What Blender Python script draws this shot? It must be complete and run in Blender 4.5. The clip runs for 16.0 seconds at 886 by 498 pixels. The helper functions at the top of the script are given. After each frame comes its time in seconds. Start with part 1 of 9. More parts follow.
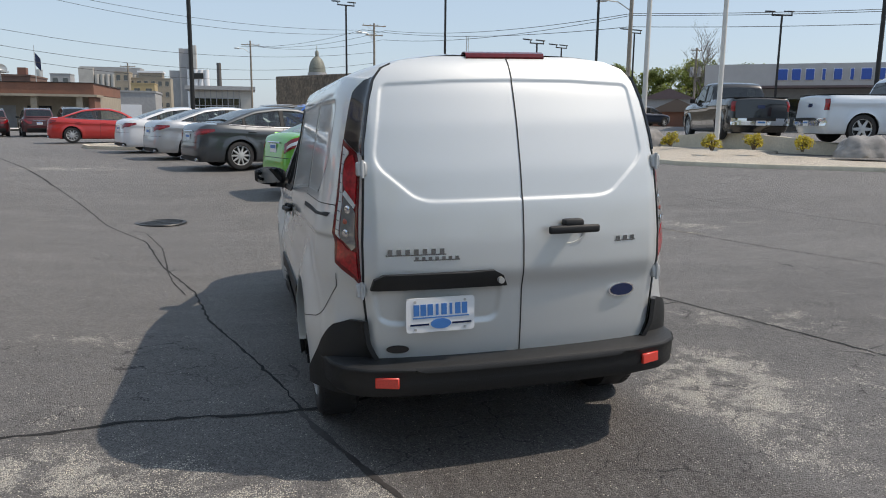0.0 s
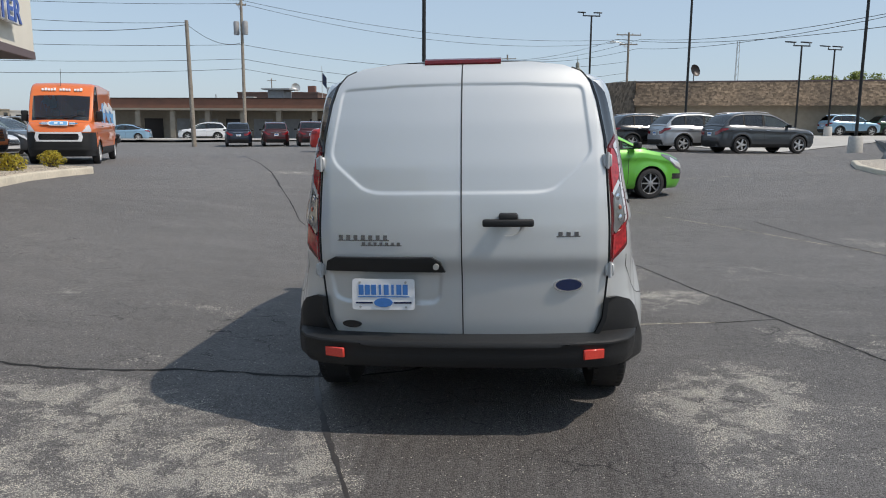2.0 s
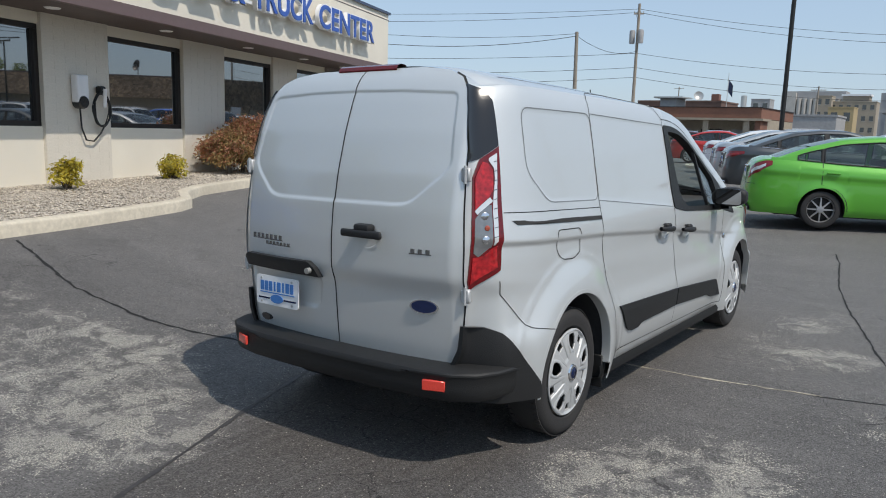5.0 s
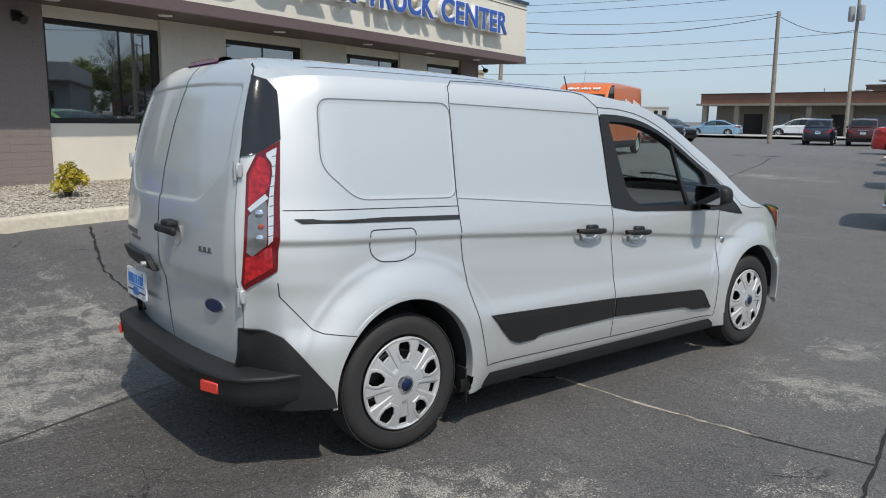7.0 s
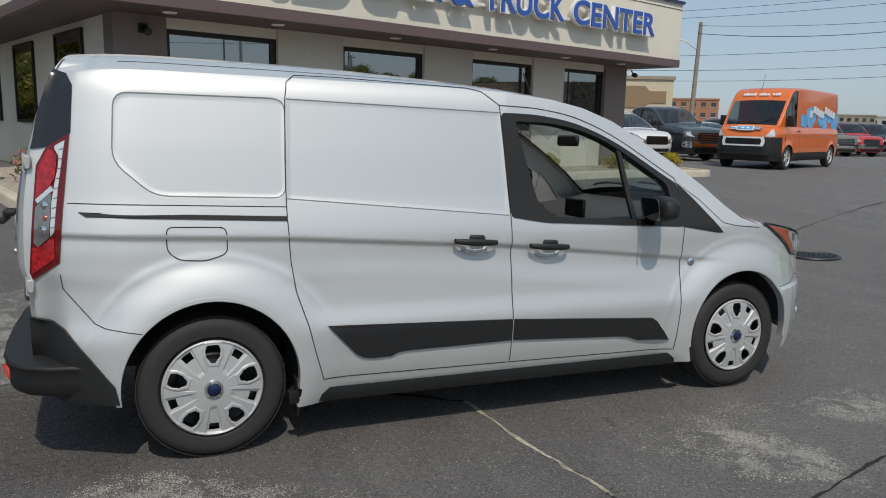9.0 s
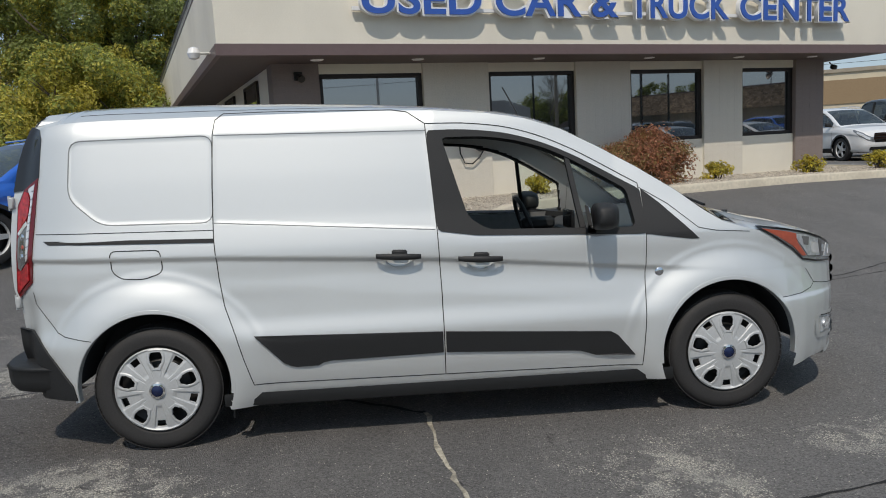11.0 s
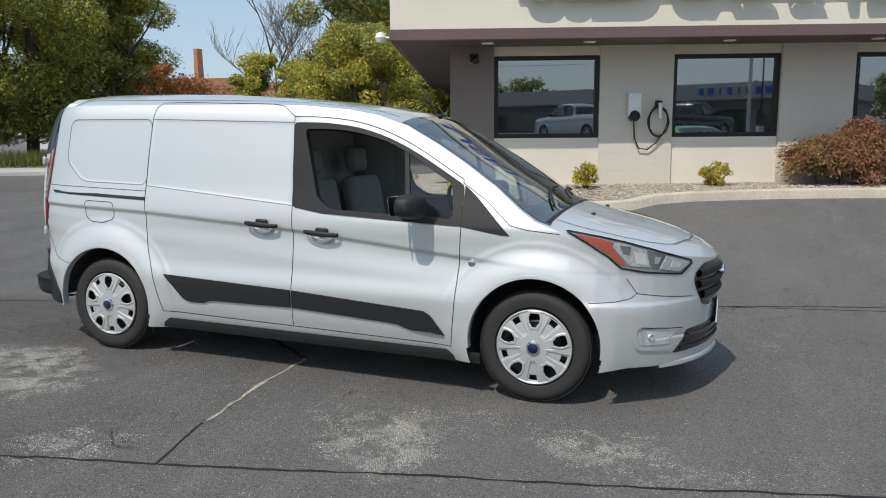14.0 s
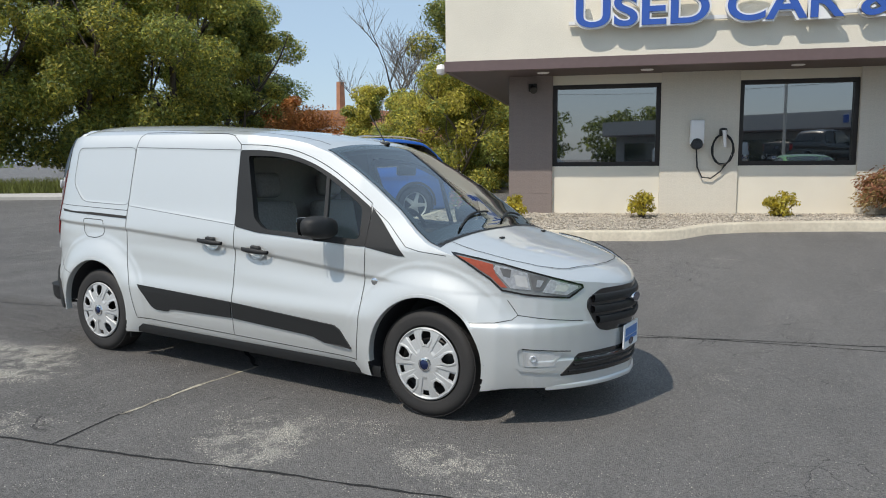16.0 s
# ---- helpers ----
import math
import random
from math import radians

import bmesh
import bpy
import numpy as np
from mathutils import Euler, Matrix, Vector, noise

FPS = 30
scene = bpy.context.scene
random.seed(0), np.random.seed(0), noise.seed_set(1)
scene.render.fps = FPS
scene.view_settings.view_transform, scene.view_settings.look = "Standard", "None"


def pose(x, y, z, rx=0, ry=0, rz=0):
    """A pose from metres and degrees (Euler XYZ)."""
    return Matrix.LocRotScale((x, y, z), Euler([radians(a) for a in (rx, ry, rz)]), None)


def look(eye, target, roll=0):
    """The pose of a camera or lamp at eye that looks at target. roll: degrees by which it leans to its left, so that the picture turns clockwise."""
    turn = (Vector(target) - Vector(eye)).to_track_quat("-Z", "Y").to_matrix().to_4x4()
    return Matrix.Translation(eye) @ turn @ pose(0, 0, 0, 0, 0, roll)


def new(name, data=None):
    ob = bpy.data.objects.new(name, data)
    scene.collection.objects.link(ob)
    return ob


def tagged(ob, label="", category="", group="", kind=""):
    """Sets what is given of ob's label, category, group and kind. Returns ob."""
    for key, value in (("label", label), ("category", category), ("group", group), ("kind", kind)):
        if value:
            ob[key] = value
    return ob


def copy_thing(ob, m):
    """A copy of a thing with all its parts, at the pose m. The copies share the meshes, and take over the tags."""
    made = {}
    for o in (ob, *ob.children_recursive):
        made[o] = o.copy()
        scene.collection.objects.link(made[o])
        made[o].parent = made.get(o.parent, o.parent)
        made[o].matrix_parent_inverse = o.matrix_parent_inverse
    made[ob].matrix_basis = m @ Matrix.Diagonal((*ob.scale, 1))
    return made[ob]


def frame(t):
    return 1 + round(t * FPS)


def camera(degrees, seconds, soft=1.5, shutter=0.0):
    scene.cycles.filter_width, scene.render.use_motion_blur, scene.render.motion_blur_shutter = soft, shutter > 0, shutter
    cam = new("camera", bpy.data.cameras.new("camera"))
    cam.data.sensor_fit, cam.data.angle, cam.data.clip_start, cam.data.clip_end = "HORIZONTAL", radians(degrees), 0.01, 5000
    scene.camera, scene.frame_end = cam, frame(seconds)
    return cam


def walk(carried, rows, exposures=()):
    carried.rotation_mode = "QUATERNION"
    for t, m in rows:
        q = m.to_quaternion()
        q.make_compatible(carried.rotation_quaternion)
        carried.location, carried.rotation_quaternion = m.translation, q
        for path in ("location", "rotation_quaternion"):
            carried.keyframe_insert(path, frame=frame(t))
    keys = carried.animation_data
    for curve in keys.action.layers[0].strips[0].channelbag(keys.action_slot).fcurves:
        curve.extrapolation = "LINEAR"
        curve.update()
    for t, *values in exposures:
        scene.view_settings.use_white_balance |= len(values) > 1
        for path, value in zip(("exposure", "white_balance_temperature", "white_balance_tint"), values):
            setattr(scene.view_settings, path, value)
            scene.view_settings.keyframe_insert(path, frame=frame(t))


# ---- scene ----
cam = camera(61.6, 16.0, 1.0)
PATH = [
    (0, (-1.172, -3.798, 1.514), (-0.672, -1.892, 1.174), 0.64),
    (0.5, (-0.866, -3.975, 1.495), (-0.649, -2.016, 1.155), 1.55),
    (1, (-0.533, -4.139, 1.480), (-0.398, -2.170, 1.152), 1.59),
    (1.5, (-0.197, -4.249, 1.480), (-0.225, -2.276, 1.155), -0.30),
    (2, (0.192, -4.249, 1.478), (0.021, -2.282, 1.161), 0.38),
    (2.5, (0.606, -4.205, 1.473), (0.160, -2.287, 1.125), 0.06),
    (3, (1.001, -4.083, 1.482), (0.462, -2.186, 1.154), 1.41),
    (3.5, (1.373, -3.937, 1.484), (0.745, -2.068, 1.150), 1.74),
    (4, (1.750, -3.799, 1.514), (0.937, -2.010, 1.140), 1.78),
    (4.2, (1.876, -3.715, 1.511), (0.982, -1.960, 1.163), 1.61),
    (6.3, (3.224, -2.488, 1.561), (1.802, -1.128, 1.201), 0.13),
    (6.5, (3.327, -2.344, 1.563), (1.862, -1.029, 1.212), -0.48),
    (7, (3.520, -1.948, 1.566), (1.994, -0.703, 1.218), 0.95),
    (7.5, (3.714, -1.552, 1.554), (2.121, -0.400, 1.191), -0.15),
    (8, (3.878, -1.130, 1.528), (2.197, -0.105, 1.177), 0.22),
    (8.5, (4.014, -0.731, 1.540), (2.270, 0.198, 1.231), 0.51),
    (9, (4.173, -0.335, 1.547), (2.366, 0.452, 1.210), 1.39),
    (9.5, (4.296, 0.087, 1.539), (2.419, 0.709, 1.243), 1.78),
    (9.7, (4.347, 0.235, 1.547), (2.455, 0.813, 1.258), 0.41),
    (11.8, (4.799, 1.887, 1.483), (2.820, 1.792, 1.208), -0.51),
    (12, (4.800, 2.078, 1.503), (2.825, 1.931, 1.227), 0.32),
    (12.5, (4.840, 2.541, 1.502), (2.874, 2.274, 1.247), -1.51),
    (13, (4.881, 3.029, 1.504), (2.949, 2.606, 1.213), -1.44),
    (13.5, (4.883, 3.507, 1.522), (2.969, 2.998, 1.245), -0.51),
    (14, (4.920, 3.961, 1.539), (3.058, 3.300, 1.225), -0.47),
    (14.5, (4.855, 4.386, 1.527), (3.017, 3.662, 1.217), -0.08),
    (15, (4.783, 4.765, 1.524), (2.960, 3.975, 1.293), -0.86),
    (15.5, (4.706, 5.084, 1.527), (2.973, 4.123, 1.255), -1.22),
    (16, (4.571, 5.333, 1.516), (2.851, 4.341, 1.280), -0.39),
]
walk(cam, [(t, look(eye, target, roll)) for t, eye, target, roll in PATH], [(0, 0.40, 7150, 14), (1, 0.31, 7050, 14), (2, 0.27, 6950, 13), (3.5, 0.29, 6800, 12), (7, 0.25, 6700, 11), (9, -0.03, 6900, 11), (12.5, 0.06, 6800, 11), (14, 0.30, 6800, 10), (16, 0.38, 6800, 10)])

# ---- light ----
SUN = Vector((0.70, -0.16, 1.0)).normalized()
world = bpy.data.worlds.new("sky")
scene.world = world
world.use_nodes = True
wn = world.node_tree.nodes
sky = wn.new("ShaderNodeTexSky")
sky.sky_type = "NISHITA"
sky.sun_disc = False
sky.sun_elevation = math.asin(SUN.z)
sky.sun_rotation = math.atan2(SUN.x, SUN.y)
sky.air_density, sky.dust_density, sky.ozone_density = 1.0, 1.0, 2.0
wn["Background"].inputs["Strength"].default_value = 0.15
# even summer haze over the clear sky
haze = wn.new("ShaderNodeMix")
haze.data_type = "RGBA"
haze.inputs["Factor"].default_value = 0.72
haze.inputs["B"].default_value = (2.14, 2.93, 3.86, 1)
world.node_tree.links.new(sky.outputs["Color"], haze.inputs["A"])
world.node_tree.links.new(haze.outputs["Result"], wn["Background"].inputs["Color"])
sun_data = bpy.data.lights.new("sun", "SUN")
sun_data.energy, sun_data.angle, sun_data.color = 2.5, radians(0.6), (1.0, 0.95, 0.87)
sun = new("sun", sun_data)
sun.matrix_world = look(SUN * 60, (0, 0, 0))

# ---- materials ----


def shader(name, colour, rough=0.5, metal=0.0, spread=0.12, grain=20.0, bump=0.0, coat=0.0, second=None, scale2=1.5, amount2=0.0, glass=0.0, glow=0.0, island=False):
    """A principled material with variation at two scales and a fine bump."""
    m = bpy.data.materials.new(name)
    m.use_nodes = True
    n, l = m.node_tree.nodes, m.node_tree.links
    b = n["Principled BSDF"]
    b.inputs["Roughness"].default_value = rough
    b.inputs["Metallic"].default_value = metal
    b.inputs["Coat Weight"].default_value = coat
    b.inputs["Coat Roughness"].default_value = 0.04
    b.inputs["Transmission Weight"].default_value = glass
    coords = n.new("ShaderNodeTexCoord")
    fine = n.new("ShaderNodeTexNoise")
    fine.inputs["Scale"].default_value, fine.inputs["Detail"].default_value = grain, 6
    l.new(coords.outputs["Object"], fine.inputs["Vector"])
    ramp = n.new("ShaderNodeMapRange")
    ramp.inputs["From Min"].default_value, ramp.inputs["From Max"].default_value = 0.3, 0.7
    ramp.inputs["To Min"].default_value, ramp.inputs["To Max"].default_value = 1 - spread, 1 + spread
    l.new(fine.outputs["Fac"], ramp.inputs["Value"])
    tint = n.new("ShaderNodeMix")
    tint.data_type, tint.blend_type = "RGBA", "MULTIPLY"
    tint.inputs["Factor"].default_value = 1.0
    tint.inputs["A"].default_value = (*colour, 1)
    grey = n.new("ShaderNodeCombineColor")
    for k in ("Red", "Green", "Blue"):
        l.new(ramp.outputs["Result"], grey.inputs[k])
    l.new(grey.outputs["Color"], tint.inputs["B"])
    last = tint.outputs["Result"]
    if second:
        big = n.new("ShaderNodeTexNoise")
        big.inputs["Scale"].default_value, big.inputs["Detail"].default_value = scale2, 4
        l.new(coords.outputs["Object"], big.inputs["Vector"])
        step = n.new("ShaderNodeMapRange")
        step.inputs["From Min"].default_value, step.inputs["From Max"].default_value = 0.42, 0.68
        step.inputs["To Max"].default_value = amount2
        l.new(big.outputs["Fac"], step.inputs["Value"])
        mix = n.new("ShaderNodeMix")
        mix.data_type = "RGBA"
        mix.inputs["B"].default_value = (*second, 1)
        l.new(step.outputs["Result"], mix.inputs["Factor"])
        l.new(last, mix.inputs["A"])
        last = mix.outputs["Result"]
    if island:
        geo = n.new("ShaderNodeNewGeometry")
        vary = n.new("ShaderNodeMapRange")
        vary.inputs["To Min"].default_value, vary.inputs["To Max"].default_value = 0.55, 1.45
        l.new(geo.outputs["Random Per Island"], vary.inputs["Value"])
        hsv = n.new("ShaderNodeHueSaturation")
        l.new(vary.outputs["Result"], hsv.inputs["Value"])
        l.new(last, hsv.inputs["Color"])
        last = hsv.outputs["Color"]
    l.new(last, b.inputs["Base Color"])
    if bump:
        relief = n.new("ShaderNodeBump")
        relief.inputs["Strength"].default_value, relief.inputs["Distance"].default_value = bump, 0.02
        l.new(fine.outputs["Fac"], relief.inputs["Height"])
        l.new(relief.outputs["Normal"], b.inputs["Normal"])
    if glow:
        b.inputs["Emission Color"].default_value = (*colour, 1)
        b.inputs["Emission Strength"].default_value = glow
    return m


def leaf(name, colour, spread=0.25):
    """Thin leaves: a matt face through which some light passes."""
    m = shader(name, colour, 0.55, 0, spread, 3, island=True)
    n, l = m.node_tree.nodes, m.node_tree.links
    b, out = n["Principled BSDF"], n["Material Output"]
    thin, both = n.new("ShaderNodeBsdfTranslucent"), n.new("ShaderNodeMixShader")
    both.inputs["Fac"].default_value = 0.48
    l.new(b.inputs["Base Color"].links[0].from_socket, thin.inputs["Color"])
    l.new(b.outputs["BSDF"], both.inputs[1])
    l.new(thin.outputs["BSDF"], both.inputs[2])
    l.new(both.outputs["Shader"], out.inputs["Surface"])
    return m


def car_paint(name, colour, metal=0.0, rough=0.35):
    return shader(name, colour, rough, metal, 0.03, 400, 0.0, 1.0)


def clear_glass(name, tint, see):
    """Window glass: a tinted clear sheet with a mirror coat."""
    m = bpy.data.materials.new(name)
    m.use_nodes = True
    n, l = m.node_tree.nodes, m.node_tree.links
    out = n["Material Output"]
    n.remove(n["Principled BSDF"])
    clear, gloss, mix, facing = n.new("ShaderNodeBsdfTransparent"), n.new("ShaderNodeBsdfGlossy"), n.new("ShaderNodeMixShader"), n.new("ShaderNodeLayerWeight")
    rise, lift = n.new("ShaderNodeMath"), n.new("ShaderNodeMapRange")
    clear.inputs["Color"].default_value = (*tint, 1)
    gloss.inputs["Roughness"].default_value = 0.01
    # the same gloss from both sides of the thin sheet
    facing.inputs["Blend"].default_value = 0.5
    rise.operation, rise.inputs[1].default_value = "POWER", 4.0
    l.new(facing.outputs["Facing"], rise.inputs[0])
    lift.inputs["To Min"].default_value, lift.inputs["To Max"].default_value = see, 0.95
    l.new(rise.outputs["Value"], lift.inputs["Value"])
    l.new(lift.outputs["Result"], mix.inputs["Fac"])
    l.new(clear.outputs["BSDF"], mix.inputs[1])
    l.new(gloss.outputs["BSDF"], mix.inputs[2])
    l.new(mix.outputs["Shader"], out.inputs["Surface"])
    return m


WEAR = [  # worn places of the sealer: x, y, reach along x and y, strength
    (-1.75, -1.15, 1.25, 0.80, 0.30), (-0.75, -1.35, 0.55, 0.60, 0.26), (-2.5, -0.5, 0.9, 0.35, 0.22), (1.35, -0.75, 0.55, 0.85, 0.20), (1.70, 0.10, 0.35, 0.55, 0.22), (2.45, 1.00, 0.45, 0.40, 0.22),
    (1.60, 2.35, 0.45, 0.40, 0.24), (1.45, 3.45, 0.35, 0.35, 0.20), (1.95, 2.65, 0.30, 0.15, 0.18), (2.50, 3.45, 0.60, 0.50, 0.20), (1.35, 3.9, 0.35, 0.5, 0.14), (1.2, -0.3, 0.5, 0.5, 0.14),
    (-2.6, 1.65, 1.5, 0.16, 0.17), (-1.15, 4.40, 0.5, 0.22, 0.12), (-4.9, 15.3, 2.2, 0.7, 0.16), (5.1, 5.7, 0.8, 0.6, 0.16), (3.6, 0.2, 0.9, 1.4, 0.12), (-5.4, 16.2, 1.2, 1.6, 0.12)]


def asphalt_material():
    """Sealed asphalt: dark sealer worn through to pale aggregate in places, with fine stones and hairline cracks."""
    m = bpy.data.materials.new("asphalt")
    m.use_nodes = True
    n, l = m.node_tree.nodes, m.node_tree.links
    b = n["Principled BSDF"]
    pos = n.new("ShaderNodeNewGeometry")
    place = pos.outputs["Position"]

    def noise_at(size, detail, rough=0.6, twist=0.0, at=None):
        t = n.new("ShaderNodeTexNoise")
        for k, v in (("Scale", size), ("Detail", detail), ("Roughness", rough), ("Distortion", twist)):
            t.inputs[k].default_value = v
        l.new(at or place, t.inputs["Vector"])
        return t.outputs["Fac"]

    def remap(value, a, c, lo=0.0, hi=1.0):
        r = n.new("ShaderNodeMapRange")
        for k, v in zip(("From Min", "From Max", "To Min", "To Max"), (a, c, lo, hi)):
            r.inputs[k].default_value = v
        l.new(value, r.inputs["Value"])
        return r.outputs["Result"]

    def blend(fac, a, c):
        x = n.new("ShaderNodeMix")
        x.data_type = "RGBA"
        l.new(fac, x.inputs["Factor"])
        if isinstance(a, tuple):
            x.inputs["A"].default_value = (*a, 1)
        else:
            l.new(a, x.inputs["A"])
        x.inputs["B"].default_value = (*c, 1)
        return x.outputs["Result"]

    def sums(kind, a, c, clamp=False):
        x = n.new("ShaderNodeMath")
        x.operation, x.use_clamp = kind, clamp
        for socket, v in zip(x.inputs, (a, c)):
            if isinstance(v, (int, float)):
                socket.default_value = v
            else:
                l.new(v, socket)
        return x.outputs["Value"]

    def stretched(sx, sy, turn=0.0):
        s = n.new("ShaderNodeMapping")
        s.inputs["Scale"].default_value, s.inputs["Rotation"].default_value = (sx, sy, 1.0), (0, 0, turn)
        l.new(place, s.inputs["Vector"])
        return s.outputs["Vector"]

    split = n.new("ShaderNodeSeparateXYZ")
    l.new(place, split.inputs["Vector"])
    px, py = split.outputs["X"], split.outputs["Y"]
    cells = n.new("ShaderNodeTexVoronoi")
    cells.inputs["Scale"].default_value = 145.0
    l.new(place, cells.inputs["Vector"])
    pick = n.new("ShaderNodeSeparateColor")
    l.new(cells.outputs["Color"], pick.inputs["Color"])
    chance, shade = pick.outputs["Red"], pick.outputs["Green"]
    worn, blotch, fine = noise_at(1.15, 9, 0.70, 0.6), noise_at(5.0, 8, 0.72, 0.4), noise_at(260.0, 2)
    # how far the sealer is gone: a broad noise, pushed up in the worn places
    gone = remap(worn, 0.0, 1.0, -0.06, 0.94)
    for cx, cy, rx, ry, w in WEAR:
        dx, dy = sums("DIVIDE", sums("SUBTRACT", px, cx), rx), sums("DIVIDE", sums("SUBTRACT", py, cy), ry)
        far = sums("ADD", sums("MULTIPLY", dx, dx), sums("MULTIPLY", dy, dy))
        gone = sums("ADD", gone, sums("MULTIPLY", sums("POWER", 0.36, far), w))
    # a dark wheel-polished lane behind the van, with drag streaks along it; it also paints the van's shadow deeper
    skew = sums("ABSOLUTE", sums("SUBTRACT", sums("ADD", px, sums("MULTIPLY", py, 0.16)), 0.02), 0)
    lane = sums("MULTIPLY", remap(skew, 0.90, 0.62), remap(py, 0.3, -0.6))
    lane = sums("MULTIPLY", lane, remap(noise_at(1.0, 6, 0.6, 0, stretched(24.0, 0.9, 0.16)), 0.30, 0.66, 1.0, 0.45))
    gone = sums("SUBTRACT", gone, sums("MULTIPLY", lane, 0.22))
    bare = sums("MULTIPLY", remap(gone, 0.55, 0.74), remap(blotch, 0.45, 0.53, 0.05, 1.0))

    # sealer: patchy greys with brush strokes along the lot
    base = blend(remap(noise_at(0.20, 4), 0.36, 0.66), (0.122, 0.116, 0.111), (0.177, 0.168, 0.160))
    base = blend(remap(noise_at(0.9, 7, 0.65, 0, stretched(0.5, 2.2, 0.3)), 0.46, 0.72, 0.0, 0.55), base, (0.240, 0.227, 0.216))
    base = blend(remap(noise_at(2.6, 7, 0.7, 0.8), 0.50, 0.74, 0.0, 0.55), base, (0.075, 0.070, 0.068))
    base = blend(remap(py, 0.8, 3.2, 0.0, 0.32), base, (0.234, 0.224, 0.213))
    # lane tone: polished sealer, plus extra dark put in for the van's shadow
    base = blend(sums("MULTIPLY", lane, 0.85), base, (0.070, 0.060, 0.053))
    base = blend(remap(bare, 0.15, 0.9, 0.0, 0.42), base, (0.267, 0.251, 0.229))
    base = blend(remap(shade, 0.45, 1.0, 0.0, 0.46), base, (0.020, 0.020, 0.020))
    base = blend(remap(shade, 0.40, 0.0, 0.0, 0.30), base, (0.280, 0.265, 0.247))
    # fine hairline cracks where the sealer has crazed
    craze = n.new("ShaderNodeTexVoronoi")
    craze.feature = "DISTANCE_TO_EDGE"
    craze.inputs["Scale"].default_value = 3.2
    wobble = n.new("ShaderNodeVectorMath")
    wobble.operation = "MULTIPLY_ADD"
    warp = n.new("ShaderNodeTexNoise")
    warp.inputs["Scale"].default_value, warp.inputs["Detail"].default_value = 4.0, 5
    l.new(place, warp.inputs["Vector"])
    l.new(warp.outputs["Color"], wobble.inputs[0])
    wobble.inputs[1].default_value = (0.350, 0.350, 0.000)
    l.new(place, wobble.inputs[2])
    l.new(wobble.outputs["Vector"], craze.inputs["Vector"])
    hair = sums("MULTIPLY", remap(craze.outputs["Distance"], 0.012, 0.004), remap(noise_at(0.55, 3), 0.52, 0.60))
    base = blend(sums("MULTIPLY", hair, 0.8), base, (0.014, 0.013, 0.013))
    # bare stones
    seen = remap(sums("SUBTRACT", remap(bare, 0.0, 1.0, 0.035, 1.0), chance), 0.0, 0.03)
    near_middle = remap(cells.outputs["Distance"], 0.62, 0.40)
    seen = sums("MULTIPLY", seen, near_middle)
    base = blend(sums("MULTIPLY", seen, 0.95), base, (0.42, 0.40, 0.355))
    base = blend(sums("MULTIPLY", seen, remap(pick.outputs["Blue"], 0.45, 0.9)), base, (0.70, 0.65, 0.54))
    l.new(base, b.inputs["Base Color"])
    l.new(remap(shade, 0.0, 1.0, 0.60, 0.90), b.inputs["Roughness"])
    relief = n.new("ShaderNodeBump")
    relief.inputs["Strength"].default_value, relief.inputs["Distance"].default_value = 0.8, 0.006
    l.new(fine, relief.inputs["Height"])
    pits = n.new("ShaderNodeBump")
    pits.inputs["Strength"].default_value, pits.inputs["Distance"].default_value = 0.9, 0.007
    pits.invert = True
    l.new(cells.outputs["Distance"], pits.inputs["Height"])
    l.new(relief.outputs["Normal"], pits.inputs["Normal"])
    l.new(pits.outputs["Normal"], b.inputs["Normal"])
    return m


def gravel_material():
    """Small mixed stones, pale grey to brown, each with its own shade."""
    m = shader("gravel", (0.50, 0.445, 0.37), 0.9, 0, 0.2, 30, 0.3)
    n, l = m.node_tree.nodes, m.node_tree.links
    b, pos, cells, pick, ramp, hsv = n["Principled BSDF"], n.new("ShaderNodeNewGeometry"), n.new("ShaderNodeTexVoronoi"), n.new("ShaderNodeSeparateColor"), n.new("ShaderNodeMapRange"), n.new("ShaderNodeHueSaturation")
    cells.inputs["Scale"].default_value = 42.0
    l.new(pos.outputs["Position"], cells.inputs["Vector"])
    l.new(cells.outputs["Color"], pick.inputs["Color"])
    ramp.inputs["To Min"].default_value, ramp.inputs["To Max"].default_value = 0.55, 1.35
    l.new(pick.outputs["Red"], ramp.inputs["Value"])
    l.new(ramp.outputs["Result"], hsv.inputs["Value"])
    l.new(b.inputs["Base Color"].links[0].from_socket, hsv.inputs["Color"])
    l.new(hsv.outputs["Color"], b.inputs["Base Color"])
    relief = n.new("ShaderNodeBump")
    relief.inputs["Strength"].default_value, relief.inputs["Distance"].default_value = 0.9, 0.02
    relief.invert = True
    l.new(cells.outputs["Distance"], relief.inputs["Height"])
    l.new(relief.outputs["Normal"], b.inputs["Normal"])
    return m


ASPHALT = asphalt_material()
CONCRETE = shader("concrete", (0.60, 0.54, 0.43), 0.85, 0, 0.12, 18, 0.3, 0, (0.42, 0.37, 0.29), 1.2, 0.6)
PALE_CONCRETE = shader("pale_concrete", (0.50, 0.48, 0.44), 0.85, 0, 0.1, 12, 0.2, 0, (0.36, 0.34, 0.31), 0.4, 0.5)
GRAVEL = gravel_material()
STUCCO = shader("stucco", (0.80, 0.75, 0.64), 0.85, 0, 0.05, 90, 0.25, 0, (0.62, 0.58, 0.50), 0.6, 0.5)
BLOCK = shader("painted_block", (0.68, 0.635, 0.55), 0.8, 0, 0.06, 40, 0.25, 0, (0.56, 0.52, 0.44), 0.8, 0.4)
